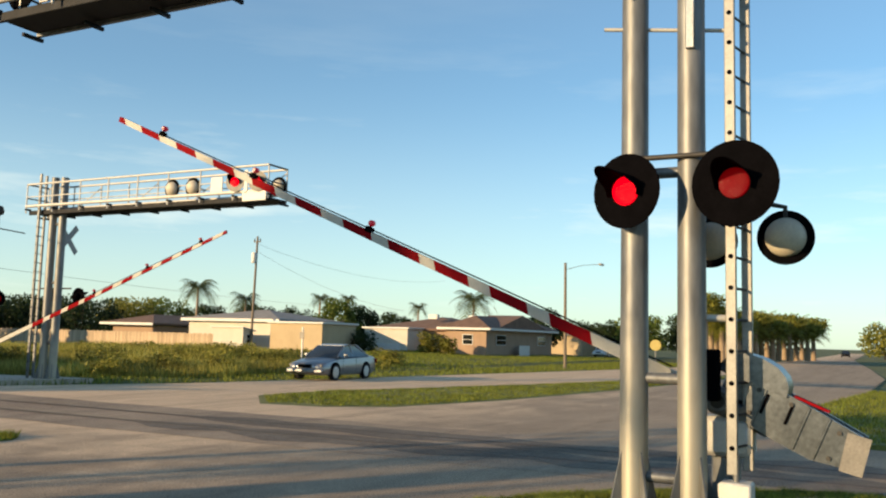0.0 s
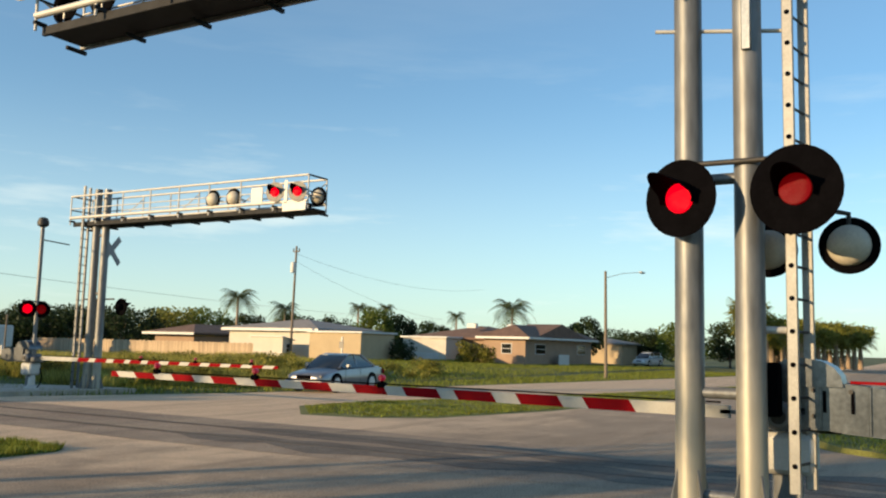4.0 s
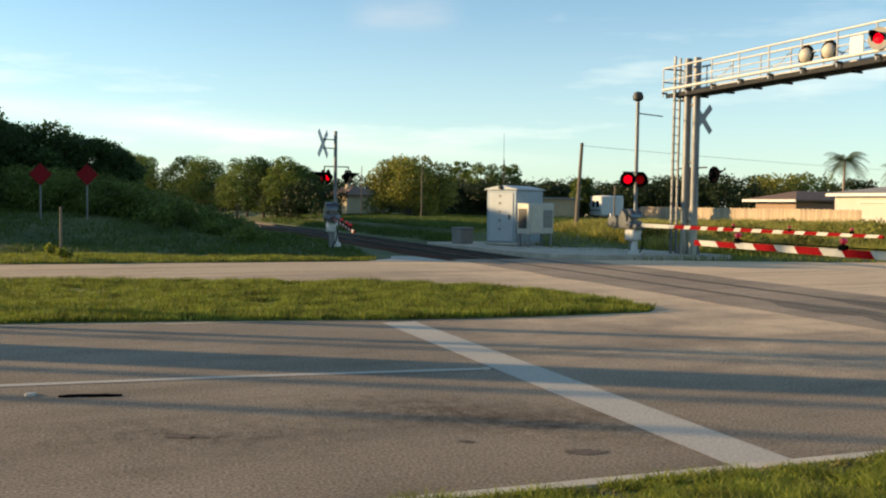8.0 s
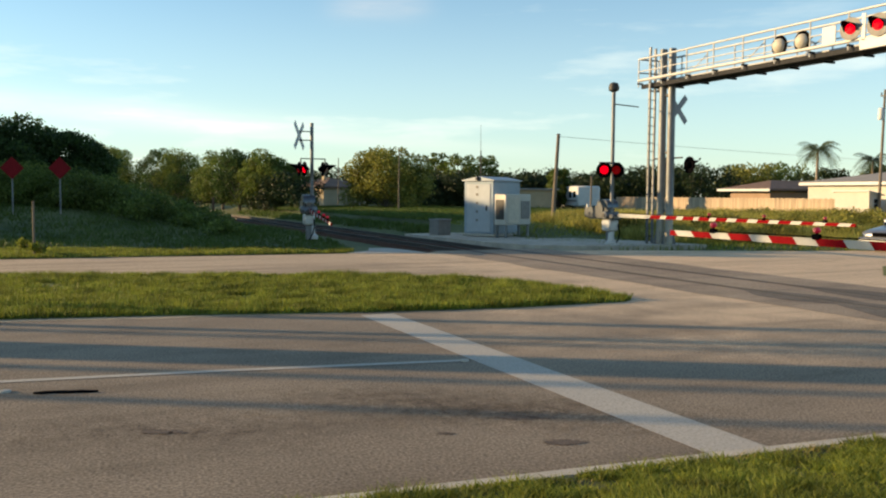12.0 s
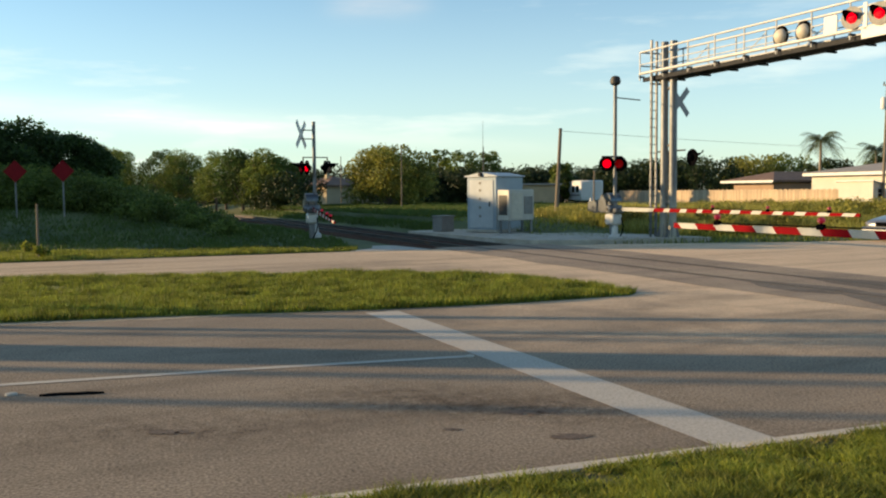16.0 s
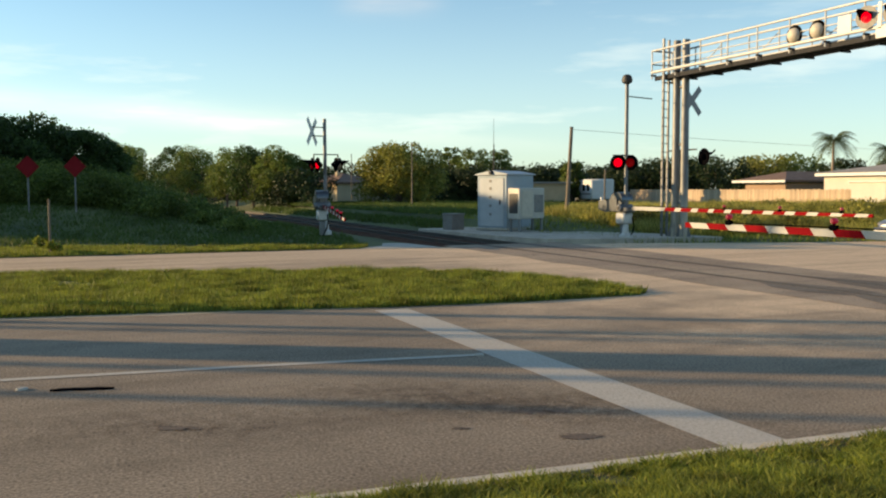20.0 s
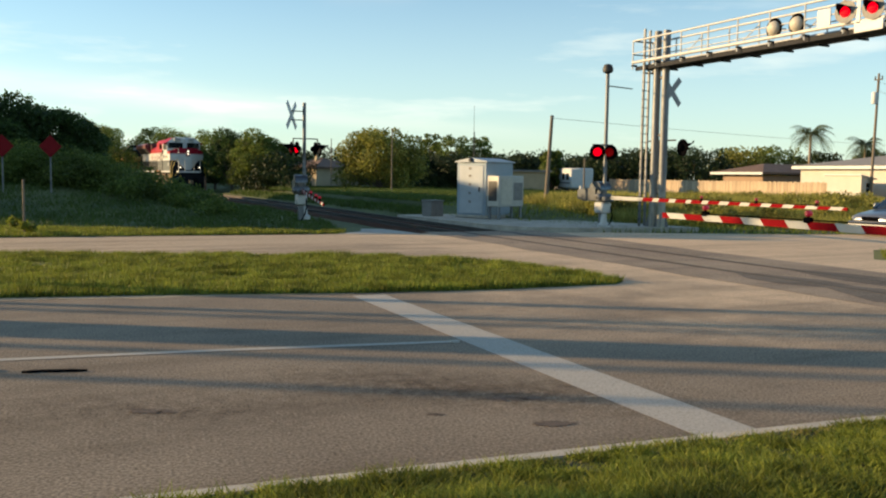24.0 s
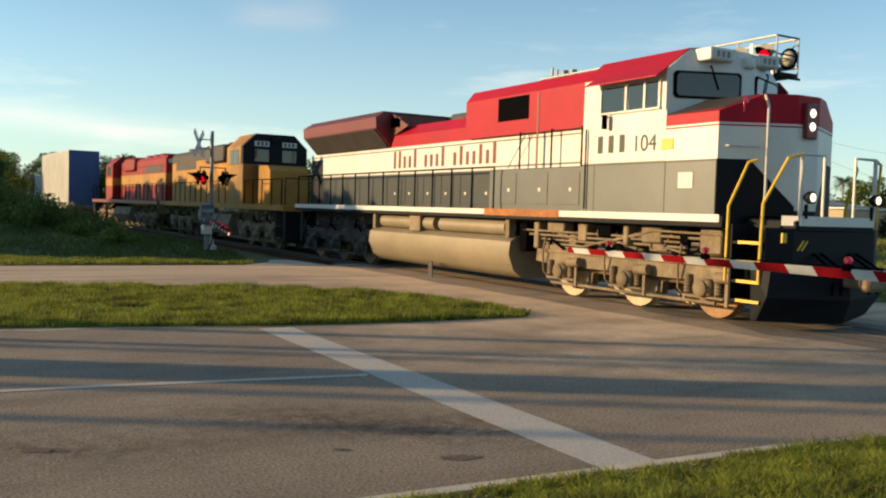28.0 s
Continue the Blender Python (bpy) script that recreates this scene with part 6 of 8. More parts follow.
part("wall", Shape().box(-1.5, -1.5, 0, 4.5, 5.5, 2.5, 0.02), STUCCO, h6)
hip_roof(h6, -1.5, -1.5, 4.5, 5.5, 2.65, 3.7, 0.4, SHINGLE, False)
window(h6, "x", 0.0, 0.9, 1.1, 1.9, -1.5)
window(h6, "x", 2.8, 0.9, 1.1, 1.9, -1.5)
part("chimney", Shape().box(0.4, 1.2, 2.8, 0.8, 1.6, 4.6, 0.02), STUCCO, h6)
h7 = thing("house", Matrix(), "low tan building in front of the hedge", "house", "houses")
part("wall", Shape().box(37.5, 71, 0, 43, 75, 2.3, 0.02), mat("tan render", (0.42, 0.32, 0.2), 0.9, 0, 0.1, 1, 40, 0.2), h7)
part("roof", Shape().box(37.2, 70.7, 2.3, 43.3, 75.3, 2.45, 0.02), GREYROOF, h7)

for hd_, ds_, r_, h_, m_, tag_ in ((57.5, 75.5, 1.15, 2.1, LEAF_DEEP, "dense round dark shrub between the houses"), (61.7, 77, 0.9, 2.2, SCRUBLEAF, "pale straggly shrub beside the tan house"), (62.9, 77, 0.9, 1.9, SCRUBLEAF, "pale straggly shrub beside the tan house")):
    x, y = at(hd_, ds_)
    sh = thing("shrub", pose(x, y, 0.15), tag_, "shrub", "house shrubs")
    quads("crown", leaf_cloud(np.array([(0.45 * r_ * math.cos(2.4 * k), 0.45 * r_ * math.sin(2.4 * k), h_ * (0.25 + 0.09 * k)) for k in range(7)]), np.full(7, r_ * 0.62), 1500, 0.09, 0.8, 40 + int(hd_)), m_, sh)
    part("stem", Shape().tube((0, 0, -0.2), (0.05, 0, h_ * 0.6), 0.05, 0.02, n=6), BARK, sh)

# a parked box truck
rv = thing("camper_truck", pose(46.0, 71.2, 0.1, 0, 0, 75), "white parked camper truck in front of the hedge", "truck")
part("body", Shape().box(-2.4, -1.1, 0.7, 1.4, 1.1, 2.6, 0.12), WHITE, rv, "white box body")
part("cab", Shape().prism([(1.4, 0.6), (3.0, 0.6), (3.0, 1.3), (2.4, 1.5), (2.0, 2.1), (1.4, 2.1)], -1.0, 1.0, "y"), WHITE, rv)
for k in range(2):
    part("side_window", Shape().box(-1.9 + 1.3 * k, 1.102, 1.5, -1.1 + 1.3 * k, 1.115, 2.1, 0.004), GLASS, rv)
part("windscreen", Shape().add([(2.43, -0.85, 1.52), (2.43, 0.85, 1.52), (2.05, 0.8, 2.05), (2.05, -0.8, 2.05), (2.40, -0.85, 1.48), (2.40, 0.85, 1.48), (2.0, 0.8, 2.0), (2.0, -0.8, 2.0)], [(0, 1, 2, 3), (4, 7, 6, 5), (0, 4, 5, 1), (1, 5, 6, 2), (2, 6, 7, 3), (3, 7, 4, 0)]), GLASS, rv)
part("side_stripe", Shape().box(-2.3, 1.101, 1.15, 1.3, 1.112, 1.3), GREYPLATE, rv)
for wx in (-1.4, 2.2):
    for wy in (-1.0, 1.0):
        part("wheel", Shape().lathe([(0.3, -0.1), (0.36, -0.06), (0.36, 0.06), (0.3, 0.1)], (wx, wy, 0.36), axis="y", n=16), RUBBER, rv)

# board fence
fence = thing("board_fence", Matrix(), "long fence of bleached upright wooden boards", "fence")
fa, fb = Vector((55.5, 79.0, -0.1)), Vector((57.0, 50.0, -0.1))
fd = (fb - fa).normalized()
flen = (fb - fa).length
rot = math.degrees(math.atan2(fd.y, fd.x))
nb = int(flen / 0.15)
first = part("board", Shape().box(0, -0.012, 0, 0.142, 0.012, 1.78, 0.004), FENCEWOOD, fence, smooth=False, m=pose(fa.x, fa.y, fa.z, 0, 0, rot))
for i in range(1, nb):
    p = fa + fd * (0.15 * i)
    again(first, pose(p.x, p.y, p.z + 0.03 * math.sin(i * 1.7) + 0.02 * ((i * 7) % 3), 0, 0.4 * math.sin(i * 2.3), rot))
for z in (0.4, 1.5):
    part("rail", Shape().tube(fa + Vector((0.06, 0.02, z)), fb + Vector((0.06, 0.02, z)), 0.04, n=4), FENCEWOOD, fence)


# ---- train ----
L_RED = mat("locomotive red paint", (0.37, 0.006, 0.020), 0.5, 0, 0.10, 1.2, 30, 0.03, dirt=0.08, spec=0.18)
L_WHITE = mat("locomotive white paint", (0.60, 0.585, 0.54), 0.45, 0, 0.07, 1.0, 30, 0.04, dirt=0.16)
# darker copy of the cab's slate, with the hood's shade in the colour
L_SLATE = mat("dark slate paint", (0.030, 0.038, 0.040), 0.5, 0, 0.15, 1.0, 30, 0.05, dirt=0.15, spec=0.3)
RUSTPATCH = mat("orange rust patch", (0.34, 0.12, 0.035), 0.8, 0, 0.3, 3, 20, 0.1)
C_RED = mat("faded dark red paint", (0.26, 0.018, 0.018), 0.55, 0, 0.15, 1.0, 20, 0.05, dirt=0.35, spec=0.2)
L_GREY = mat("locomotive slate paint", (0.075, 0.088, 0.086), 0.45, 0, 0.15, 1.0, 30, 0.05, dirt=0.25)
L_NAVY = mat("dark blue-black paint", (0.0045, 0.0055, 0.0085), 0.65, 0, 0.2, 1.5, 30, 0.05, dirt=0.08, spec=0.2)
L_YEL = mat("locomotive yellow paint", (0.40, 0.19, 0.03), 0.55, 0, 0.2, 0.9, 14, 0.05, dirt=0.6, spec=0.25)
L_MAROON = mat("maroon paint", (0.15, 0.014, 0.014), 0.45, 0, 0.15, 1.0, 30, 0.05, dirt=0.25)
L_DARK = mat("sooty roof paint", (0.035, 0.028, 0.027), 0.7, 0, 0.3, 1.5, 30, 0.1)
GRIME = mat("grimy running gear", (0.15, 0.108, 0.062), 0.8, 0.1, 0.2, 2.5, 12, 0.15, color2=(0.27, 0.20, 0.125), dirt=0.6)
TANK = mat("dusty fuel tank", (0.19, 0.155, 0.10), 0.55, 0.1, 0.07, 0.8, 8, 0.03, color2=(0.26, 0.21, 0.14), dirt=0.35)
YELRAIL = mat("yellow safety paint", (0.66, 0.42, 0.04), 0.5, 0, 0.1, 3, 40, 0.03)
WHEELM = mat("dusty wheel steel", (0.46, 0.38, 0.25), 0.7, 0.1, 0.2, 3, 40, 0.1)
RUSTYWHEEL = mat("rust-stained wheel steel", (0.30, 0.17, 0.08), 0.75, 0.1, 0.25, 3, 40, 0.1)
HEAD = mat("headlight glass, lit", (0.9, 0.85, 0.75), 0.2, 0, 0.02, 30, 90, 0.0, emit=(1.0, 0.88, 0.72), power=1.2)
BLUEBOX = mat("blue container paint", (0.03, 0.07, 0.20), 0.5, 0, 0.12, 0.8, 30, 0.05, dirt=0.15)
PALEBOX = mat("pale container paint", (0.50, 0.48, 0.44), 0.55, 0, 0.08, 0.8, 30, 0.05, dirt=0.2)
NUMBOARD = mat("number board", (0.5, 0.5, 0.46), 0.5, 0, 0.05, 5, 60, 0.0)


def wheel_shape(sx):
    """A wheel about its own axle, x along the axle; sx is the outer side."""
    s = Shape().lathe([(0.10, sx * 0.84), (0.12, sx * 0.80), (0.20, sx * 0.785), (0.36, sx * 0.79), (0.43, sx * 0.82), (0.49, sx * 0.83), (0.53, sx * 0.83), (0.535, sx * 0.72), (0.56, sx * 0.70), (0.56, sx * 0.67), (0.3, sx * 0.67)], axis="x", n=32)
    for k in range(3):
        a = 2 * math.pi * k / 3
        s.tube((sx * 0.775, 0.27 * math.cos(a), 0.27 * math.sin(a)), (sx * 0.80, 0.27 * math.cos(a), 0.27 * math.sin(a)), 0.05, n=8)
    return s


WHEELS = []


def truck(parent, axles, m_frame=GRIME, m_wheel=WHEELM, first_wheel=None):
    """A truck with cast side frames over the wheels, boxes, coil springs, brake cylinders, rods and pipes."""
    q = np.random.default_rng(int(axles[0] * 10))
    a, b = axles[0], axles[-1]
    side = [(a - 0.95, 0.72), (a - 0.9, 1.0), (a - 0.45, 1.12), (a + 0.3, 1.06), ((a + b) / 2 - 0.4, 0.98), ((a + b) / 2 + 0.4, 0.98), (b - 0.3, 1.06), (b + 0.45, 1.12), (b + 0.9, 1.0), (b + 0.95, 0.72)]
    low = []
    for y in reversed(axles):
        low += [(y + 0.36, 0.66), (y + 0.25, 0.40), (y - 0.25, 0.40), (y - 0.36, 0.66)]
    frame_ = part("truck", Shape().box(-0.9, a - 0.6, 0.55, 0.9, b + 0.6, 0.95, 0.05), m_frame, parent, "dusty cast truck frame", smooth=False)
    for sx in (-1, 1):
        part("side_frame", Shape().prism(side + low, sx * 1.0, sx * 1.16, "x"), m_frame, frame_, "dusty cast side frame", smooth=False)
        part("top_flange", Shape().box(sx * 1.16, a - 0.85, 0.93, sx * 1.2, b + 0.85, 0.99, 0.01), m_frame, frame_)
        part("brake_rod", Shape().tube((sx * 1.2, a - 0.3, 0.30), (sx * 1.2, b + 0.3, 0.28), 0.032, n=8), m_frame, frame_)
        for k, y in enumerate(axles):
            part("journal_box", Shape().box(sx * 1.1, y - 0.2, 0.38, sx * 1.26, y + 0.2, 0.72, 0.05).lathe([(0.15, sx * 1.25), (0.15, sx * 1.3), (0.11, sx * 1.33), (0.04, sx * 1.34)], (0, y, 0.54), axis="x", n=16), m_frame, frame_)
            for d in (-0.36, 0.36):
                part("spring", Shape().lathe([(0.085, 0.44 + 0.028 * i) if i % 2 else (0.06, 0.44 + 0.028 * i) for i in range(13)], (sx * 1.19, y + d, 0), n=10), m_frame, frame_)
            part("pedestal_tie", Shape().box(sx * 1.08, y - 0.48, 0.36, sx * 1.22, y + 0.48, 0.41, 0.01), m_frame, frame_)
            part("brake_cylinder", Shape().tube((sx * 1.26, y - 0.72, 0.78), (sx * 1.26, y - 0.36, 0.75), 0.10, n=14).tube((sx * 1.26, y - 0.36, 0.75), (sx * 1.26, y - 0.1, 0.74), 0.03, n=8), m_frame, frame_)
            part("brake_lever", Shape().box(sx * 1.22, y - 0.62, 0.26, sx * 1.26, y - 0.54, 0.72, 0.01), m_frame, frame_)
            part("brake_shoe", Shape().prism([(y - 0.66, 0.3), (y - 0.57, 0.32), (y - 0.6, 0.62), (y - 0.7, 0.66)], sx * 0.7, sx * 0.86, "x"), m_frame, frame_, smooth=False)
            part("sand_pipe", Shape().path([(sx * 1.24, y + 0.5, 1.3), (sx * 1.27, y + 0.56, 0.9), (sx * 1.18, y + 0.62, 0.5), (sx * 0.9, y + 0.52, 0.16)], 0.022, n=7), m_frame, frame_)
            part("hose", Shape().path([(sx * 1.2, y - 0.1, 1.02), (sx * 1.27, y + 0.05 + 0.1 * k, 1.22), (sx * 1.22, y + 0.35, 1.12), (sx * 1.12, y + 0.45, 1.4)], 0.03, n=7), BLACK, frame_)
        for j in range(7):
            y = a - 0.6 + (b - a + 1.2) * (j + q.random() * 0.6) / 7
            z = q.uniform(1.1, 1.34)
            part("pipe_run", Shape().path([(sx * 1.14, y, z), (sx * 1.2, y + q.uniform(0.2, 0.6), z + q.uniform(-0.12, 0.12)), (sx * 1.1, y + q.uniform(0.4, 0.7), 1.5)], q.uniform(0.018, 0.034), n=7), m_frame, frame_)
        for j in range(4):
            y = a - 0.5 + (b - a + 0.6) * (j + q.random() * 0.5) / 4
            w, h = q.uniform(0.14, 0.4), q.uniform(0.12, 0.26)
            part("valve_box", Shape().box(sx * 1.0, y, 1.12, sx * q.uniform(1.1, 1.24), y + w, 1.12 + h, 0.03), m_frame, frame_)
    for y in axles:
        part("traction_motor", Shape().tube((-0.55, y + 0.5, 0.6), (0.55, y + 0.5, 0.6), 0.36, n=16).tube((-0.7, y, 0.535), (0.7, y, 0.535), 0.09, n=10), DARKMETAL, frame_)
        for sx in (-1, 1):
            w = part("wheel", wheel_shape(sx), first_wheel if first_wheel and y == a else m_wheel, frame_, "dusty steel wheel", m=pose(0, y, 0.535))
            WHEELS.append((w, y, 0.535))
    return frame_


def side_rail(parent, y0, y1, n, x, z0, h, material=BLACK):
    for i in range(n):
        y = y0 + (y1 - y0) * i / (n - 1)
        part("stanchion", Shape().tube((x, y, z0), (x, y, z0 + h), 0.022, n=6), material, parent)
    part("handrail", Shape().tube((x, y0, z0 + h), (x, y1, z0 + h), 0.02, n=6), material, parent)


def bar_word(parent, y, z, x, length, height, n, material):
    """Plain bars in place of a company's lettering, reading towards -y."""
    q = np.random.default_rng(n)
    w = length / n
    for i in range(n):
        s = Shape()
        if i in (7, 12) and n > 12:
            continue
        h = height * (1.0 if i in (0, 8, 13) or n < 5 else 0.66 + 0.3 * (q.random() > 0.7))
        yy = y + w * i
        s.box(x - 0.006, yy + w * 0.2, z, x, yy + w * 0.66, z + h, 0.002)
        part("lettering_bar", s, material, parent, "dark bar in place of lettering", smooth=False)


def number_text(parent, words, size, m, material):
    c = bpy.data.curves.new("number", 'FONT')
    c.body, c.size, c.align_x, c.extrude = words, size, 'CENTER', 0.002
    c.materials.append(material)
    o = new("number", c)
    o.parent = parent
    o.matrix_basis = m
    return o


def hood(parent, name, y0, y1, half, bands, label=""):
    """Boxed hood in paint bands: rows of (z0, z1, material)."""
    for z0, z1, m in bands:
        part(name, Shape().box(-half, y0, z0, half, y1, z1, 0.02), m, parent, label, smooth=False)


def lead_locomotive():
    t = thing("locomotive", Matrix(), "red white and slate diesel locomotive with lit headlights", "locomotive")
    # deck and tank
    part("deck", Shape().box(-1.5, 0.55, 1.62, 1.5, 20.6, 1.84, 0.02), L_NAVY, t, "dark deck frame")
    for sx in (-1, 1):
        part("sill_stripe", Shape().box(sx * 1.5, 0.62, 1.72, sx * 1.515, 20.6, 1.85), L_WHITE, t, "white sill stripe")
    part("rust_stain", Shape().box(-1.522, 5.0, 1.7, -1.517, 7.9, 1.86), RUSTPATCH, t, "rusty patch on the sill")
    tank = part("fuel_tank", Shape().prism([(-1.25, 1.22), (-1.42, 1.1), (-1.46, 0.8), (-1.3, 0.42), (-1.05, 0.25), (1.05, 0.25), (1.3, 0.42), (1.46, 0.8), (1.42, 1.1), (1.25, 1.22)], 6.9, 14.4, "y"), TANK, t, "long dusty rounded fuel tank")
    part("reservoir", Shape().tube((-1.15, 7.3, 1.42), (-1.15, 10.4, 1.42), 0.19, n=16).tube((-1.15, 10.7, 1.42), (-1.15, 13.9, 1.42), 0.19, n=16), TANK, t, "long air reservoir above the tank")
    for y0, y1 in ((11.3, 11.9), (7.0, 7.15), (14.1, 14.25)):
        part("tank_bracket", Shape().box(-1.4, y0, 1.2, -1.2, y1, 1.62), GRIME, t)
    part("sight_glass", Shape().box(-1.47, 10.4, 0.55, -1.44, 10.62, 1.05, 0.01).moved(Matrix.Rotation(-0.06, 4, 'X')), L_DARK, t, "dark streak and gauge on the tank")
    truck(t, (1.2, 3.22, 5.28), first_wheel=RUSTYWHEEL)
    # rear truck in darker materials than the front one, as shade in colour
    truck(t, (15.6, 17.65, 19.7), L_DARK, GRIME)
    part("under_frame", Shape().box(-0.8, 0.7, 1.0, 0.8, 20.3, 1.62), L_DARK, t, "dark centre frame")
    for y, w, z0, z1, mt in ((0.75, 0.5, 1.15, 1.6, GRIME), (1.5, 0.25, 1.3, 1.6, BLACK), (2.2, 0.55, 1.28, 1.58, GRIME), (3.1, 0.16, 1.2, 1.6, GRIME), (3.6, 0.42, 1.34, 1.6, BLACK), (4.35, 0.3, 1.22, 1.6, GRIME), (5.1, 0.6, 1.38, 1.6, GRIME), (6.0, 0.2, 1.0, 1.6, GRIME), (6.45, 0.3, 0.9, 1.55, BLACK)):
        part("under_gear", Shape().box(-1.28, y, z0, -0.98, y + w, z1, 0.03), mt, t)
    for k in range(4):
        z = 1.5 - 0.09 * k
        part("air_pipe", Shape().path([(-1.3 + 0.05 * k, 0.7 + 0.3 * k, z), (-1.3 + 0.05 * k, 2.4 + 0.5 * k, z + 0.02), (-1.24, 3.0 + 0.5 * k, z - 0.12), (-1.26 + 0.04 * k, 6.6 - 0.2 * k, z - 0.1)], 0.022 + 0.004 * (k % 2), n=7), GRIME, t, "dusty air pipe")
    # hood
    # lower band: slate darkened to paint the shade along the hood
    hood(t, "hood", 4.3, 20.3, 0.98, [(1.84, 2.80, L_SLATE), (2.80, 3.62, L_WHITE)])
    part("electrical_cabinet", Shape().box(-1.3, 4.3, 1.84, 1.3, 8.05, 2.79, 0.02), L_GREY, t, "slate cabinet behind the cab", smooth=False)
    for y in (4.6, 5.7, 6.9):
        part("cabinet_door", Shape().box(-1.312, y, 1.98, -1.302, y + 0.9, 2.68, 0.003), L_GREY, t)
        part("door_lamp", Shape().lathe([(0.03, -1.325), (0.05, -1.312)], (0, y + 0.3, 2.3), axis="x", n=10), L_WHITE, t)
    part("hood_line", Shape().box(-0.99, 4.3, 2.87, -0.981, 20.3, 2.91).box(-0.99, 4.3, 3.5, -0.981, 20.3, 3.53), L_GREY, t)
    part("hood_top", Shape().prism([(-0.98, 3.62), (0.98, 3.62), (0.98, 3.95), (0.7, 4.25), (-0.7, 4.25), (-0.98, 3.95)], 9.5, 14.0, "y"), L_RED, t, "red hood roof", smooth=False)
    part("upper_hood", Shape().prism([(-1.12, 3.62), (1.12, 3.62), (1.12, 4.55), (0.9, 4.82), (-0.9, 4.82), (-1.12, 4.55)], 4.3, 9.5, "y"), L_RED, t, "tall red upper hood", smooth=False)
    part("intake_grille", Shape().box(-1.135, 6.75, 3.95, -1.121, 8.0, 4.5), BLACK, t, "dark air intake grille")
    part("hood_seam", Shape().box(-1.13, 6.35, 2.8, -1.122, 6.42, 4.5).box(-1.13, 4.45, 2.8, -1.122, 4.5, 4.5), L_MAROON, t)
    for y in (8.4, 9.9, 10.9, 11.9, 13.0):
        part("hood_door", Shape().box(-0.992, y, 1.95, -0.982, y + 0.85, 2.74, 0.003), L_SLATE, t)
    for y in (8.6, 9.6, 10.6, 11.6, 12.7, 13.6):
        part("latch", Shape().box(-1.0, y, 2.2, -0.984, y + 0.09, 2.27), NUMBOARD, t)
    part("exhaust_stack", Shape().box(-0.35, 9.9, 4.22, 0.35, 11.6, 4.48, 0.05), L_DARK, t)
    part("horn", Shape().lathe([(0.03, 0), (0.06, 0.15), (0.11, 0.3)], (-0.5, 9.6, 4.55), axis="y", n=10).lathe([(0.03, 0), (0.06, 0.12), (0.1, 0.25)], (-0.3, 9.6, 4.62), axis="y", n=10).tube((-0.4, 9.7, 4.2), (-0.4, 9.7, 4.6), 0.03), L_DARK, t, "dark air horn cluster")
    # radiator wings
    part("radiator", Shape().prism([(-0.98, 3.62), (-1.5, 4.18), (-1.52, 4.5), (-1.3, 4.64), (1.3, 4.64), (1.52, 4.5), (1.5, 4.18), (0.98, 3.62)], 14.0, 19.9, "y"), L_MAROON, t, "flared radiator section, dark red above", smooth=False)
    part("radiator_screen", Shape().prism([(-1.02, 3.64), (-1.5, 4.16), (-1.51, 4.14), (-1.03, 3.62)], 14.1, 19.7, "y"), L_DARK, t, "black radiator screen under the wing", smooth=False)
    part("radiator_roof", Shape().box(-1.28, 14.0, 4.64, 1.28, 19.8, 4.70, 0.02).lathe([(0.6, 4.70), (0.6, 4.78), (0.5, 4.79)], (0, 15.6, 0), n=20).lathe([(0.6, 4.70), (0.6, 4.78), (0.5, 4.79)], (0, 17.8, 0), n=20), L_DARK, t, "sooty radiator roof")
    part("wing_front", Shape().prism([(12.9, 4.22), (14.02, 4.68), (14.02, 3.9)], -1.0, -0.97, "x").prism([(12.9, 4.22), (14.02, 4.68), (14.02, 3.9)], 0.97, 1.0, "x").box(-1.0, 13.4, 4.2, 1.0, 14.02, 4.5), L_MAROON, t, smooth=False)
    part("rear_wall", Shape().box(-0.99, 20.3, 1.84, 0.99, 20.34, 3.6), L_NAVY, t)
    # cab
    vee = lambda x, d=0.0: 0.10 + 0.62 * max(0.0, abs(x) - 0.28) / 1.22 + d
    plan = lambda d: [(-1.5, 1.95), (-1.5, vee(1.5, d)), (-0.28, 0.10 + d), (0.28, 0.10 + d), (1.5, vee(1.5, d)), (1.5, 1.95)]
    skin = lambda d, e: [(x, vee(x, d)) for x in (-1.5, -0.28, 0.28, 1.5)] + [(x, vee(x, e)) for x in (1.5, 0.28, -0.28, -1.5)]
    part("cab_lower", Shape().prism(plan(0.025), 1.84, 2.80, "z").box(-1.5, 1.951, 1.84, 1.5, 4.3, 2.80), L_GREY, t, "slate lower cab side", smooth=False)
    part("panel_joint", Shape().box(-1.504, 1.93, 1.86, -1.5, 1.945, 2.78).box(-1.504, 3.9, 1.86, -1.5, 3.915, 2.78).box(-1.504, 0.75, 2.765, -1.5, 4.3, 2.785), L_SLATE, t)
    part("cab_side", Shape().box(-1.5, 1.95, 2.80, 1.5, 4.3, 3.72, 0.01), L_WHITE, t, "white cab side", smooth=False)
    part("nose", Shape().prism(plan(0.0), 2.80, 3.36, "z"), L_WHITE, t, "white nose front", smooth=False)
    part("nose_lower", Shape().prism(skin(0.0, 0.024), 1.84, 2.8, "z"), L_NAVY, t, "dark nose base", smooth=False)
    for sx in (-1, 1):
        part("nose_panel", Shape().add([(sx * x, vee(x, d), z) for d in (-0.006, -0.001) for x, z in ((0.28, 2.02), (0.28, 2.8), (1.0, 2.8))], [(0, 1, 2), (5, 4, 3), (0, 3, 4, 1), (1, 4, 5, 2), (2, 5, 3, 0)]), L_WHITE, t, "white pointed nose panel", smooth=False)
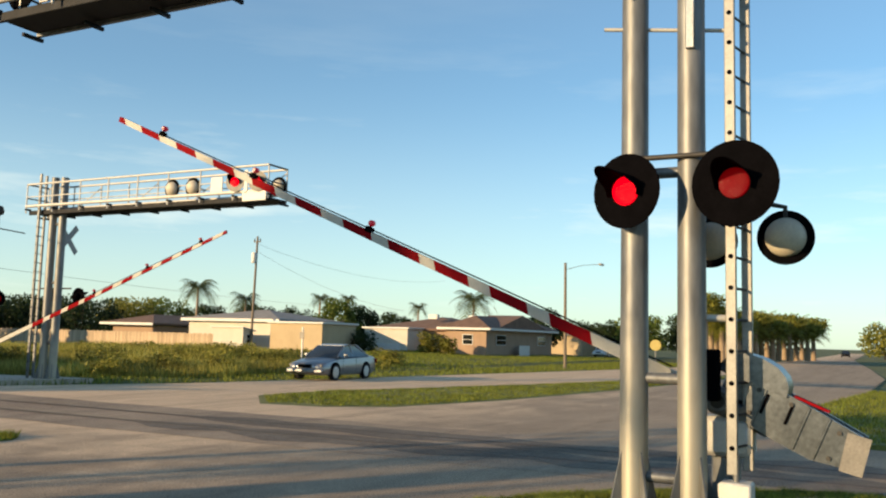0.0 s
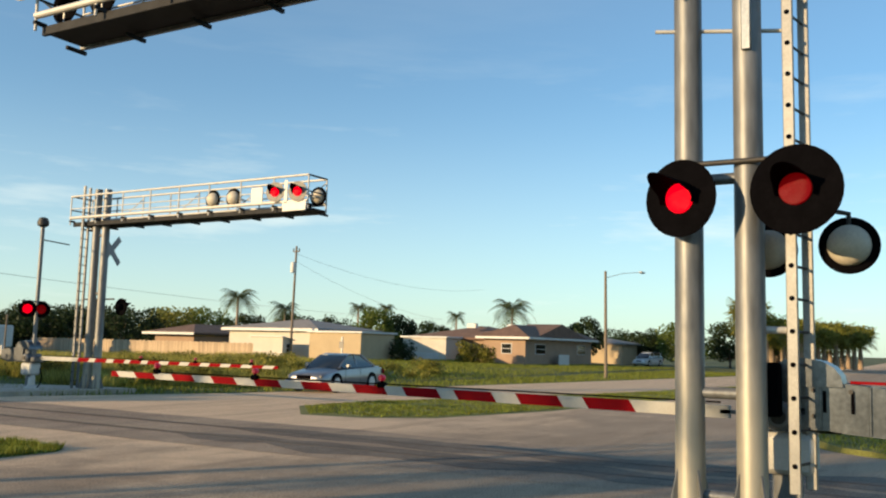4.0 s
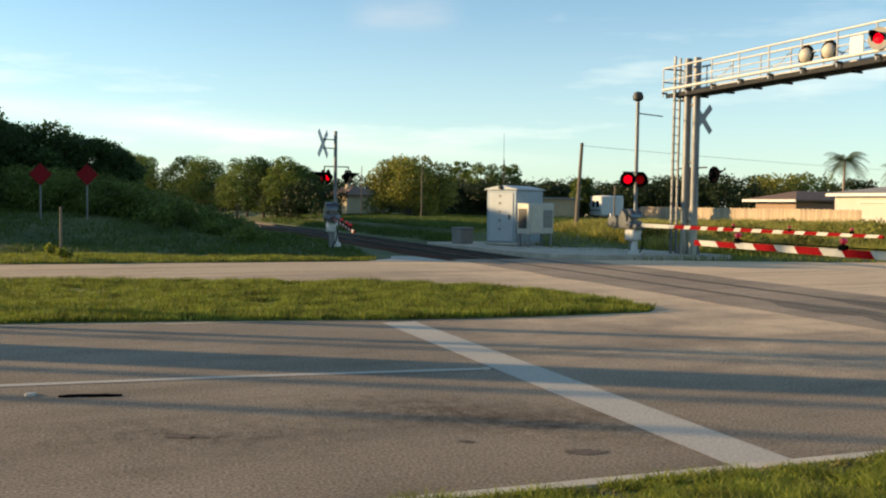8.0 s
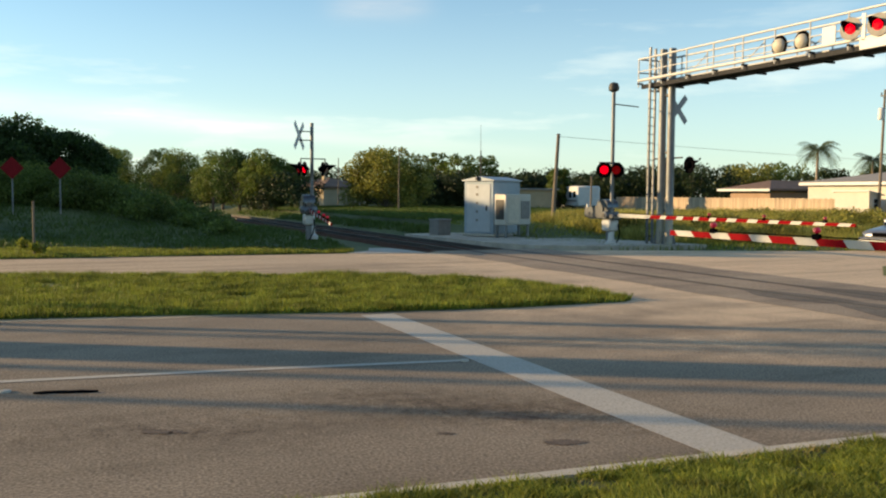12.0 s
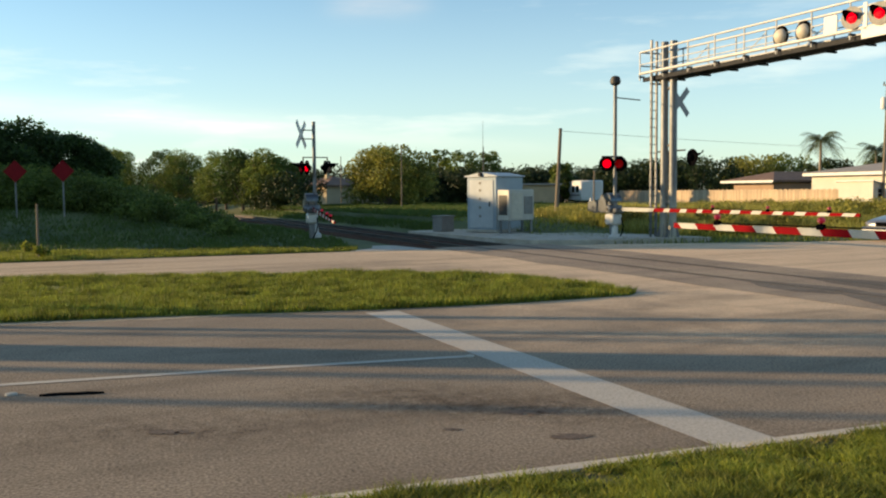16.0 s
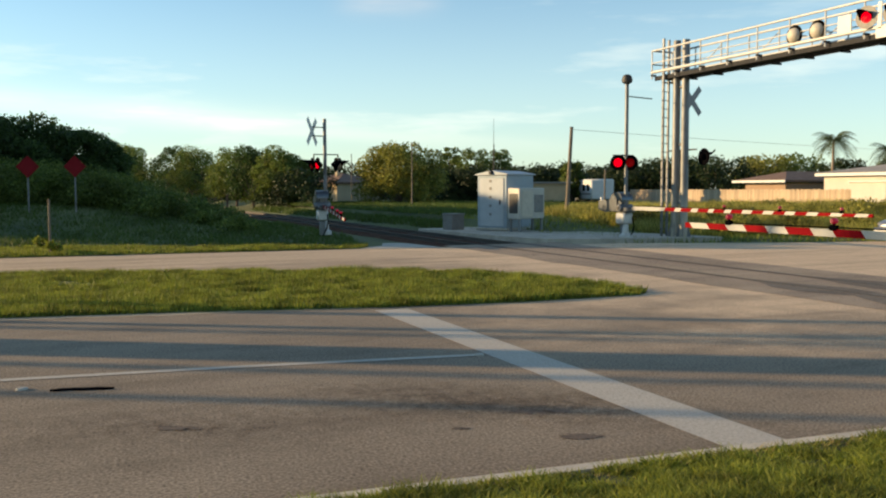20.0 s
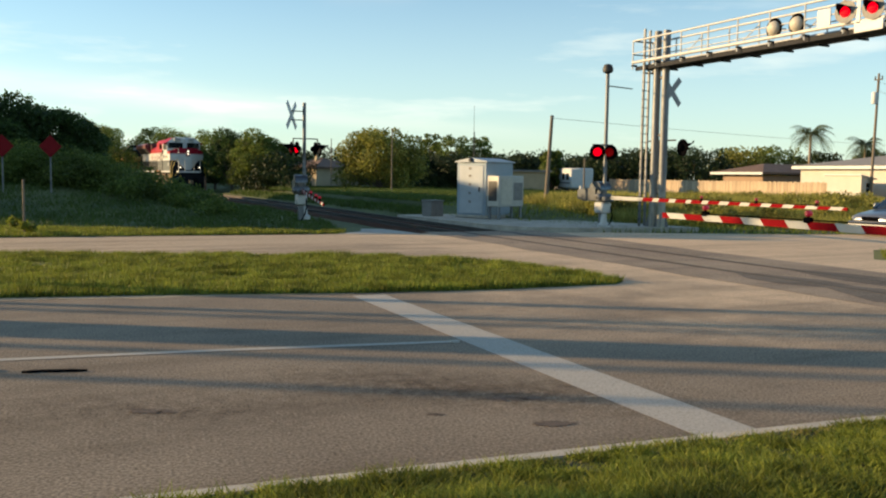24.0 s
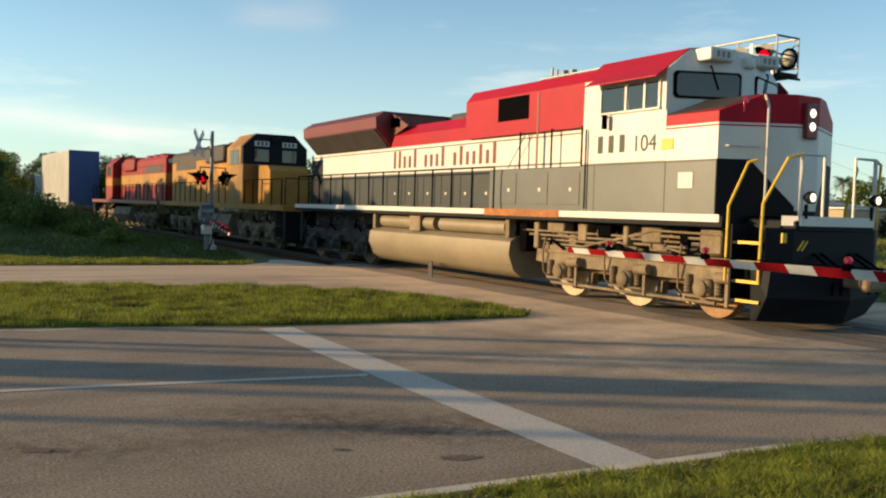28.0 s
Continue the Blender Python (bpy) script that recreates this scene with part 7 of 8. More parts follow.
    part("nose_panel", Shape().box(-0.28, 0.094, 1.95, 0.28, 0.0985, 2.8), L_WHITE, t, "white pointed nose panel", smooth=False)
    part("nose_stripe", Shape().prism(plan(-0.004), 3.36, 3.385, "z"), L_RED, t, smooth=False)
    part("nose_band", Shape().prism(plan(0.0), 3.386, 3.42, "z"), L_WHITE, t, smooth=False)
    low = [(-1.5, 1.95), (-1.5, 0.72), (-0.28, 0.10), (0.28, 0.10), (1.5, 0.72), (1.5, 1.95)]
    top = [(-0.78, 1.95), (-0.78, vee(0.78)), (-0.28, 0.10), (0.28, 0.10), (0.78, vee(0.78)), (0.78, 1.95)]
    part("nose_top", Shape().add([(x, y, z) for z, ring in ((3.42, low), (3.61, low), (3.92, top)) for x, y in ring],
         [(k + i, k + (i + 1) % 6, k + 6 + (i + 1) % 6, k + 6 + i) for k in (0, 6) for i in range(6)] + [tuple(range(12, 18)), tuple(range(5, -1, -1))]), L_RED, t, "red nose top", smooth=False)
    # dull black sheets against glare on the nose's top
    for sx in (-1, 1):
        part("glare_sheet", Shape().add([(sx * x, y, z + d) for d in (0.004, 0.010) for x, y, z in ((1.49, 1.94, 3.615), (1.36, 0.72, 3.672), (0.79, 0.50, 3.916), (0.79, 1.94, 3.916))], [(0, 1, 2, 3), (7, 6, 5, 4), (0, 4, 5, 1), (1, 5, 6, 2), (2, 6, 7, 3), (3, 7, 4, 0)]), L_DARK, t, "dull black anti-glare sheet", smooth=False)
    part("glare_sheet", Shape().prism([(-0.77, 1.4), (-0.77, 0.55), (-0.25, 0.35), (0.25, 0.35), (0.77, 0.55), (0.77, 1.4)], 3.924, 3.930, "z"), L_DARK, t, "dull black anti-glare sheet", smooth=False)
    # windscreen part, set out to a blunt point
    face = lambda x, d=0.0: 1.42 + 0.56 * max(0.0, abs(x) - 0.15) / 1.35 + d
    rings = [(3.58, 1.5, 0.0, 1.5), (4.46, 1.49, 0.02, 1.49), (4.87, 1.0, 0.16, 1.0), (4.93, 0.6, 0.45, 0.6)]
    s = Shape()
    for z, w, d, _ in rings:
        s.v += [(-w, 4.3, z), (-w, face(w, d), z), (-0.15, face(0.15, d), z), (0.15, face(0.15, d), z), (w, face(w, d), z), (w, 4.3, z)]
    s.f = [(k * 6 + i, k * 6 + (i + 1) % 6, k * 6 + 6 + (i + 1) % 6, k * 6 + 6 + i) for k in range(3) for i in range(6)] + [tuple(range(18, 24)), (5, 4, 3, 2, 1, 0)]
    part("cab_front", s, L_WHITE, t, "white upper cab", smooth=False)
    for sx in (-1, 1):
        part("cab_roof", Shape().add([(sx * x, y, z + d) for d in (0.006, 0.022) for x, y, z in ((1.50, 2.05, 4.455), (1.01, 1.94, 4.865), (0.6, 2.05, 4.93), (0.6, 4.32, 4.93), (1.01, 4.32, 4.865), (1.50, 4.32, 4.455))],
             [(0, 1, 4, 5), (1, 2, 3, 4), (11, 10, 7, 6), (10, 9, 8, 7), (0, 6, 7, 1), (1, 7, 8, 2), (2, 8, 9, 3), (3, 9, 10, 4), (4, 10, 11, 5), (5, 11, 6, 0)]), L_RED, t, "red cab roof", smooth=False)

        def glazing(x0, x1, z0, z1, d0, d1, sx=sx):
            c = 0.05
            rim = [(x0, z0 + c), (x0 + c, z0), (x1 - c, z0), (x1, z0 + c), (x1, z1 - c), (x1 - c, z1), (x0 + c, z1), (x0, z1 - c)]
            return Shape().add([(sx * x, face(x, d), z) for d in (d0, d1) for x, z in rim], [tuple(range(8)), tuple(range(15, 7, -1))] + [(i, (i + 1) % 8, 8 + (i + 1) % 8, 8 + i) for i in range(8)])
        part("windscreen_seal", glazing(0.20, 1.38, 3.95, 4.44, -0.022, 0.02), BLACK, t, "black rubber seal", smooth=False)
        part("windscreen", glazing(0.24, 1.34, 3.99, 4.40, -0.030, -0.012), GLASS, t, "large dark windscreen pane", smooth=False)
        part("wiper", Shape().tube((sx * 0.75, face(0.75, -0.05), 4.50), (sx * 0.62, face(0.62, -0.05), 4.12), 0.014, n=5).tube((sx * 0.75, face(0.75, -0.01), 4.55), (sx * 0.75, face(0.75, -0.05), 4.50), 0.02, n=6), BLACK, t)
        for a, b in ((2.15, 2.48), (2.57, 2.98), (3.08, 3.72)):
            part("side_window", Shape().box(sx * 1.49, a, 3.79, sx * 1.506, b, 4.27, 0.004), GLASS, t, "cab side window", smooth=False)
        for y in (2.11, 2.50, 3.01, 3.74):
            part("window_frame", Shape().box(sx * 1.49, y, 3.77, sx * 1.53, y + 0.05, 4.30), L_WHITE, t, smooth=False)
        part("window_sill", Shape().box(sx * 1.49, 2.1, 3.75, sx * 1.55, 3.8, 3.785), L_WHITE, t, smooth=False)
        part("sunshade", Shape().prism([(sx * 1.49, 4.47), (sx * 1.78, 4.30), (sx * 1.78, 4.325), (sx * 1.49, 4.505)], 1.96, 3.95, "y"), L_RED, t, "red sunshade over the side window", smooth=False)
        part("mirror", Shape().box(sx * 1.55, 3.50, 3.46, sx * 1.66, 3.56, 3.74, 0.01).tube((sx * 1.5, 3.53, 3.7), (sx * 1.6, 3.53, 3.7), 0.012), BLACK, t)
        part("cab_door_rail", Shape().tube((sx * 1.54, 4.15, 1.9), (sx * 1.54, 4.15, 3.5), 0.018, n=6), BLACK, t)
        part("number_box", Shape().box(sx * 0.32, 1.50, 4.64, sx * 0.92, 1.95, 4.87, 0.02), L_WHITE, t, "pale boxed number board on the cab's brow", smooth=False)
        part("number_board", Shape().box(sx * 0.37, 1.488, 4.67, sx * 0.87, 1.502, 4.84), NUMBOARD, t)
        for k in range(3):
            part("number_bar", Shape().box(sx * (0.45 + 0.13 * k), 1.480, 4.70, sx * (0.52 + 0.13 * k), 1.489, 4.81), GREYPLATE, t)
    part("brow_lamp", Shape().box(-0.12, 1.36, 4.55, 0.12, 1.62, 4.75, 0.03).lathe([(0.05, 1.352), (0.045, 1.345)], (0, 0, 4.65), axis="y", n=12), L_WHITE, t, "pale lamp case over the windscreens")
    part("roof_antenna", Shape().box(-0.4, 4.6, 4.82, 0.2, 5.2, 4.89).tube((-0.2, 4.9, 4.85), (-0.2, 4.9, 5.08), 0.02).tube((0.1, 4.9, 4.85), (0.1, 4.9, 5.08), 0.02), ALU, t)
    # lights
    part("headlight_box", Shape().box(-0.15, 0.02, 3.18, 0.15, 0.11, 3.79, 0.02), L_MAROON, t)
    for z in (3.39, 3.62):
        part("headlight", Shape().lathe([(0.075, 0.018), (0.07, 0.006), (0.02, 0.0)], (0, 0, z), axis="y", n=18), HEAD, t, "lit headlight")
    for x in (-0.85, 0.85):
        part("ditch_light", Shape().lathe([(0.07, -0.70), (0.065, -0.71), (0.02, -0.715)], (x, 0, 2.16), axis="y", n=18), HEAD, t, "lit ditch light")
        part("ditch_light_case", Shape().lathe([(0.10, -0.698), (0.10, -0.62), (0.05, -0.55)], (x, 0, 2.16), axis="y", n=16).tube((x, -0.58, 1.82), (x, -0.58, 2.05), 0.03), L_NAVY, t)
    part("marker_light", Shape().lathe([(0.07, 0.0), (0.06, -0.03)], (-1.12, 0.50, 3.80), axis="y", n=12).tube((-1.12, 0.53, 3.6), (-1.12, 0.53, 3.8), 0.02), LAMP_ON, t, "red class lamp")
    part("nose_post", Shape().path([(-0.80, 0.33, 1.84), (-0.80, 0.28, 2.2), (-0.80, 0.28, 3.7), (-0.80, 0.36, 3.9)], 0.024), ALU, t, "pale upright grab post")
    part("nose_handle", Shape().path([(-1.38, 0.66, 3.02), (-1.38, 0.58, 3.02), (-0.9, 0.34, 3.02), (-0.9, 0.42, 3.02)], 0.016), ALU, t)
    # pilot
    part("front_deck", Shape().box(-1.0, -0.55, 1.60, 1.0, 0.5, 1.80, 0.03), L_NAVY, t)
    part("anticlimber", Shape().prism([(-1.08, -0.30), (-0.95, -0.58), (0.95, -0.58), (1.08, -0.30), (1.0, -0.30), (0.9, -0.52), (-0.9, -0.52), (-1.0, -0.30)], 1.70, 1.86, "z"), L_WHITE, t, "white anticlimber edge", smooth=False)
    part("pilot_sheet", Shape().prism([(-1.46, -0.30), (-1.05, -0.53), (1.05, -0.53), (1.46, -0.30)], 0.72, 1.66, "z"), L_NAVY, t, "black pilot sheet", smooth=False)
    part("plow", Shape().add([(-1.42, -0.16, 0.14), (0, -0.72, 0.10), (1.42, -0.16, 0.14), (-1.5, -0.42, 0.55), (0, -0.86, 0.5), (1.5, -0.42, 0.55), (-1.46, -0.45, 1.0), (0, -0.80, 1.0), (1.46, -0.45, 1.0), (-1.42, -0.05, 0.14), (1.42, -0.05, 0.14), (-1.46, -0.05, 1.0), (1.46, -0.05, 1.0)],
         [(0, 1, 4, 3), (1, 2, 5, 4), (3, 4, 7, 6), (4, 5, 8, 7), (0, 3, 6, 11, 9), (2, 10, 12, 8, 5), (6, 7, 8, 12, 11), (9, 11, 12, 10), (0, 9, 10, 2, 1)]), L_NAVY, t, "black pilot plow", smooth=False)
    part("coupler", Shape().box(-0.14, -1.17, 0.72, 0.14, -0.5, 0.98, 0.04).box(-0.22, -1.33, 0.68, 0.2, -1.10, 1.02, 0.06), GRIME, t, "front coupler")
    part("pilot_mark", Shape().box(-1.25, -0.475, 1.42, -1.10, -0.44, 1.58).prism([(-0.98, 1.30), (-0.94, 1.30), (-0.80, 1.46), (-0.84, 1.46)], -0.545, -0.535, "y").prism([(-0.88, 1.30), (-0.84, 1.30), (-0.70, 1.46), (-0.74, 1.46)], -0.545, -0.535, "y"), YELRAIL, t, "yellow marks on the pilot", smooth=False)
    for x in (-0.55, -0.35, 0.35, 0.55):
        part("air_hose", Shape().path([(x, -0.53, 1.25), (x * 1.1, -0.95, 1.0), (x * 1.05, -0.93, 0.6)], 0.025), BLACK, t)
    for sx in (-1, 1):
        for k in range(4):
            part("step", Shape().box(sx * 1.05, -0.27, 0.42 + 0.32 * k, sx * 1.5, 0.31, 0.46 + 0.32 * k), L_NAVY, t)
            part("step_edge", Shape().box(sx * 1.5, -0.27, 0.42 + 0.32 * k, sx * 1.51, 0.20, 0.47 + 0.32 * k), YELRAIL, t)
        part("step_side", Shape().box(sx * 1.04, 0.33, 0.4, sx * 1.5, 0.37, 1.7).box(sx * 1.02, -0.25, 0.4, sx * 1.04, 0.37, 1.7), L_NAVY, t)
        part("grab_rail", Shape().path([(sx * 1.53, 0.42, 0.75), (sx * 1.53, 0.40, 2.0), (sx * 1.42, 0.12, 2.72), (sx * 1.3, 0.05, 2.76)], 0.026), YELRAIL, t, "yellow grab rail")
        part("grab_rail", Shape().path([(sx * 1.50, -0.24, 0.75), (sx * 1.48, -0.26, 2.05), (sx * 1.2, -0.48, 2.78), (sx * 0.95, -0.55, 2.85)], 0.026), YELRAIL, t, "yellow grab rail")
        part("front_rail", Shape().path([(sx * 0.95, -0.55, 1.84), (sx * 0.95, -0.55, 2.85)], 0.035).path([(sx * 0.95, -0.55, 2.85), (sx * 0.4, -0.55, 2.85), (sx * 0.4, -0.55, 1.84)], 0.026), ALU, t, "front handrail")
        side_rail(t, 7.6, 20.4, 14, sx * 1.46, 1.84, 1.0)
        for y in (4.75, 5.8, 7.0):
            part("grab_iron", Shape().tube((sx * 1.16, y, 2.75), (sx * 1.16, y, 3.65), 0.022, n=6), BLACK, t)
    part("rear_panel", Shape().box(-0.992, 19.3, 1.9, -0.982, 20.28, 3.42), L_NAVY, t, "dark rear hood panel", smooth=False)
    part("slope_line", Shape().tube((-1.115, 7.55, 2.82), (-1.115, 6.75, 3.7), 0.012, n=6), L_GREY, t)
    part("end_rail", Shape().path([(-1.4, 20.55, 1.84), (-1.4, 20.55, 2.85), (1.4, 20.55, 2.85), (1.4, 20.55, 1.84)], 0.025), BLACK, t)
    part("placard", Shape().box(-1.512, 1.25, 2.3, -1.502, 1.6, 2.58), NUMBOARD, t, "small pale placard")
    part("nose_emblem", Shape().box(-1.512, 1.75, 3.0, -1.502, 2.05, 3.2), YELRAIL, t, "worn gold emblem")
    bar_word(t, 8.2, 2.98, -0.982, 5.7, 0.52, 18, L_MAROON)
    bar_word(t, 2.98, 3.0, -1.502, 0.95, 0.34, 3, L_SLATE)
    number_text(t, "104", 0.44, Matrix.Translation((-1.506, 2.5, 3.0)) @ pose(0, 0, 0, 90, 0, -90), L_SLATE)
    part("rear_coupler", Shape().box(-0.14, 20.6, 0.72, 0.14, 21.15, 0.98, 0.04), GRIME, t)
    part("rear_pilot", Shape().box(-1.3, 20.3, 0.5, 1.3, 20.6, 1.6, 0.03), L_NAVY, t)
    return t


def road_locomotive(label, m_side, m_top, m_cab_top, m_stripe, m_sill, turned=False):
    """An older hood unit: low nose, cab, long hood with fans, walkways."""
    t = thing("locomotive", Matrix(), label, "locomotive")
    part("deck", Shape().box(-1.5, 0.0, 1.55, 1.5, 20.7, 1.78, 0.02), m_sill, t)
    part("fuel_tank", Shape().prism([(-1.2, 1.3), (-1.4, 0.8), (-1.1, 0.35), (1.1, 0.35), (1.4, 0.8), (1.2, 1.3)], 7.4, 12.6, "y"), GRIME, t)
    truck(t, (2.3, 4.0, 5.8), GRIME, GRIME)
    truck(t, (14.9, 16.7, 18.4), GRIME, GRIME)
    part("nose", Shape().prism([(3.4, 1.78), (5.2, 1.78), (5.2, 3.45), (3.7, 3.40), (3.42, 3.2)], -0.85, 0.85, "x"), m_side, t, "low short nose", smooth=False)
    part("nose_door", Shape().box(-0.3, 3.37, 1.85, 0.3, 3.4, 3.1, 0.01), m_side, t)
    part("headlight_case", Shape().box(-0.22, 5.1, 4.46, 0.22, 5.2, 4.72, 0.03), m_cab_top, t)
    part("cab", Shape().box(-1.45, 5.2, 1.78, 1.45, 7.5, 3.5, 0.02), m_side, t, smooth=False)
    part("cab_top", Shape().prism([(-1.45, 3.5), (1.45, 3.5), (1.45, 4.25), (0.85, 4.82), (-0.85, 4.82), (-1.45, 4.25)], 5.2, 7.5, "y"), m_cab_top, t, "dark upper cab", smooth=False)
    part("cab_panel", Shape().prism([(-1.454, 3.5), (-1.454, 4.24), (-0.86, 4.80), (-0.86, 4.826), (-1.458, 4.262), (-1.462, 3.5)], 5.45, 7.5, "y"), m_side, t, "painted cab side up to the roof", smooth=False)
    for sx in (-1, 1):
        part("windscreen", Shape().box(sx * 0.3, 5.18, 3.62, sx * 0.95, 5.2, 4.15, 0.005), GLASS, t)
        part("side_window", Shape().box(sx * 1.44, 5.75, 3.5, sx * 1.472, 6.3, 4.12, 0.005), GLASS, t)
        part("side_window", Shape().box(sx * 1.44, 6.42, 3.5, sx * 1.472, 7.0, 4.12, 0.005), GLASS, t)
        part("number_board", Shape().box(sx * 0.3, 5.17, 4.28, sx * 0.95, 5.2, 4.5), NUMBOARD, t, "number board with plain bars")
        for k in range(3):
            part("number_bar", Shape().box(sx * (0.39 + 0.18 * k), 5.16, 4.32, sx * (0.47 + 0.18 * k), 5.168, 4.46), BLACK, t)
        side_rail(t, 7.7, 20.2, 13, sx * 1.45, 1.78, 1.0, m_sill if m_sill is YELRAIL else BLACK)
        side_rail(t, 0.3, 4.9, 5, sx * 1.45, 1.78, 1.0, BLACK)
        part("step_well", Shape().box(sx * 1.05, 0.4, 0.5, sx * 1.45, 0.95, 0.54).box(sx * 1.05, 0.4, 0.95, sx * 1.45, 0.95, 0.99).box(sx * 1.05, 0.96, 0.5, sx * 1.45, 1.0, 1.55), L_DARK, t)
    part("front_rail", Shape().path([(-1.4, 0.05, 1.78), (-1.4, 0.05, 2.8), (1.4, 0.05, 2.8), (1.4, 0.05, 1.78)], 0.025), BLACK, t)
    part("hood", Shape().box(-0.9, 7.5, 1.78, 0.9, 20.2, 3.95, 0.03), m_side, t, "long hood side", smooth=False)
    if m_stripe:
        part("stripe", Shape().box(-0.91, 7.5, 2.75, 0.91, 20.21, 3.45), m_stripe, t, "broad yellow band", smooth=False)
        part("cab_stripe", Shape().box(-1.466, 5.19, 2.75, 1.466, 7.51, 3.3), m_stripe, t, smooth=False)
    part("hood_roof", Shape().prism([(-0.9, 3.95), (0.9, 3.95), (0.9, 4.3), (0.75, 4.5), (-0.75, 4.5), (-0.9, 4.3)], 7.5, 20.2, "y"), m_top, t, "dark hood roof", smooth=False)
    for y in (8.6, 10.2, 14.0, 15.8, 17.6):
        part("roof_fan", Shape().lathe([(0.6, 4.48), (0.6, 4.66), (0.5, 4.70), (0.2, 4.64)], (0, y, 0), n=20), m_top, t)
    part("dynamic_blister", Shape().box(-1.08, 9.4, 3.7, 1.08, 12.6, 4.56, 0.1), m_top, t)
    part("radiator_grille", Shape().box(-0.915, 15.0, 3.5, 0.915, 19.2, 3.92), L_DARK, t)
    part("end_number_board", Shape().box(-0.75, 20.2, 4.05, 0.75, 20.23, 4.28), NUMBOARD, t, "pale number board on the hood's end")
    for y in (7.9, 8.9, 9.9, 10.9, 11.9, 12.9, 13.9):
        part("hood_door", Shape().box(-0.914, y, 1.9, -0.902, y + 0.86, 3.3 if not m_stripe else 2.7, 0.003), m_side, t)
        part("door_latch", Shape().box(-0.926, y + 0.76, 2.4, -0.914, y + 0.8, 2.55), L_DARK, t)
    part("pilot", Shape().box(-1.4, 0.0, 0.35, 1.4, 0.25, 1.55, 0.03), L_NAVY, t)
    part("coupler", Shape().box(-0.14, -0.5, 0.72, 0.14, 0.02, 0.98, 0.04), GRIME, t)
    if turned:
        for o in list(t.children):
            o.matrix_basis = pose(0, 20.7, 0, 0, 0, 180) @ o.matrix_basis
    return t


def container_wagon(label, m_end, m_side, stack):
    t = thing("container_wagon", Matrix(), label, "freight wagon", "freight wagons")
    part("wagon_deck", Shape().box(-1.4, 0.4, 0.85, 1.4, 17.6, 1.15, 0.03), GRIME, t)
    for ax in ((1.6, 3.3), (14.6, 16.3)):
        truck(t, ax, GRIME, GRIME)
    b = part("container", Shape().box(-1.29, 2.9, 1.17, 1.29, 16.8, 1.17 + stack, 0.02), m_side, t, "pale container side", smooth=False)
    part("container_end", Shape().box(-1.3, 2.87, 1.16, 1.3, 2.899, 1.19 + stack, 0.01), m_end, b, "blue container end", smooth=False)
    for i in range(30):
        y = 3.1 + 13.5 * i / 29
        part("rib", Shape().box(-1.315, y, 1.25, -1.29, y + 0.22, 1.1 + stack), m_side, b, smooth=False)
    return t


LOCO_A = lead_locomotive()
LOCO_B = road_locomotive("yellow diesel locomotive with dark roof and cab top", L_YEL, L_DARK, L_NAVY, None, L_YEL)
LOCO_C = road_locomotive("maroon diesel locomotive with yellow band running long hood first", C_RED, C_RED, C_RED, L_YEL, L_MAROON, True)
WAGON_A = container_wagon("freight wagon carrying tall blue-ended containers", BLUEBOX, PALEBOX, 4.9)
WAGON_B = container_wagon("freight wagon carrying a pale container", PALEBOX, BLUEBOX, 2.9)

# ---- cars ----


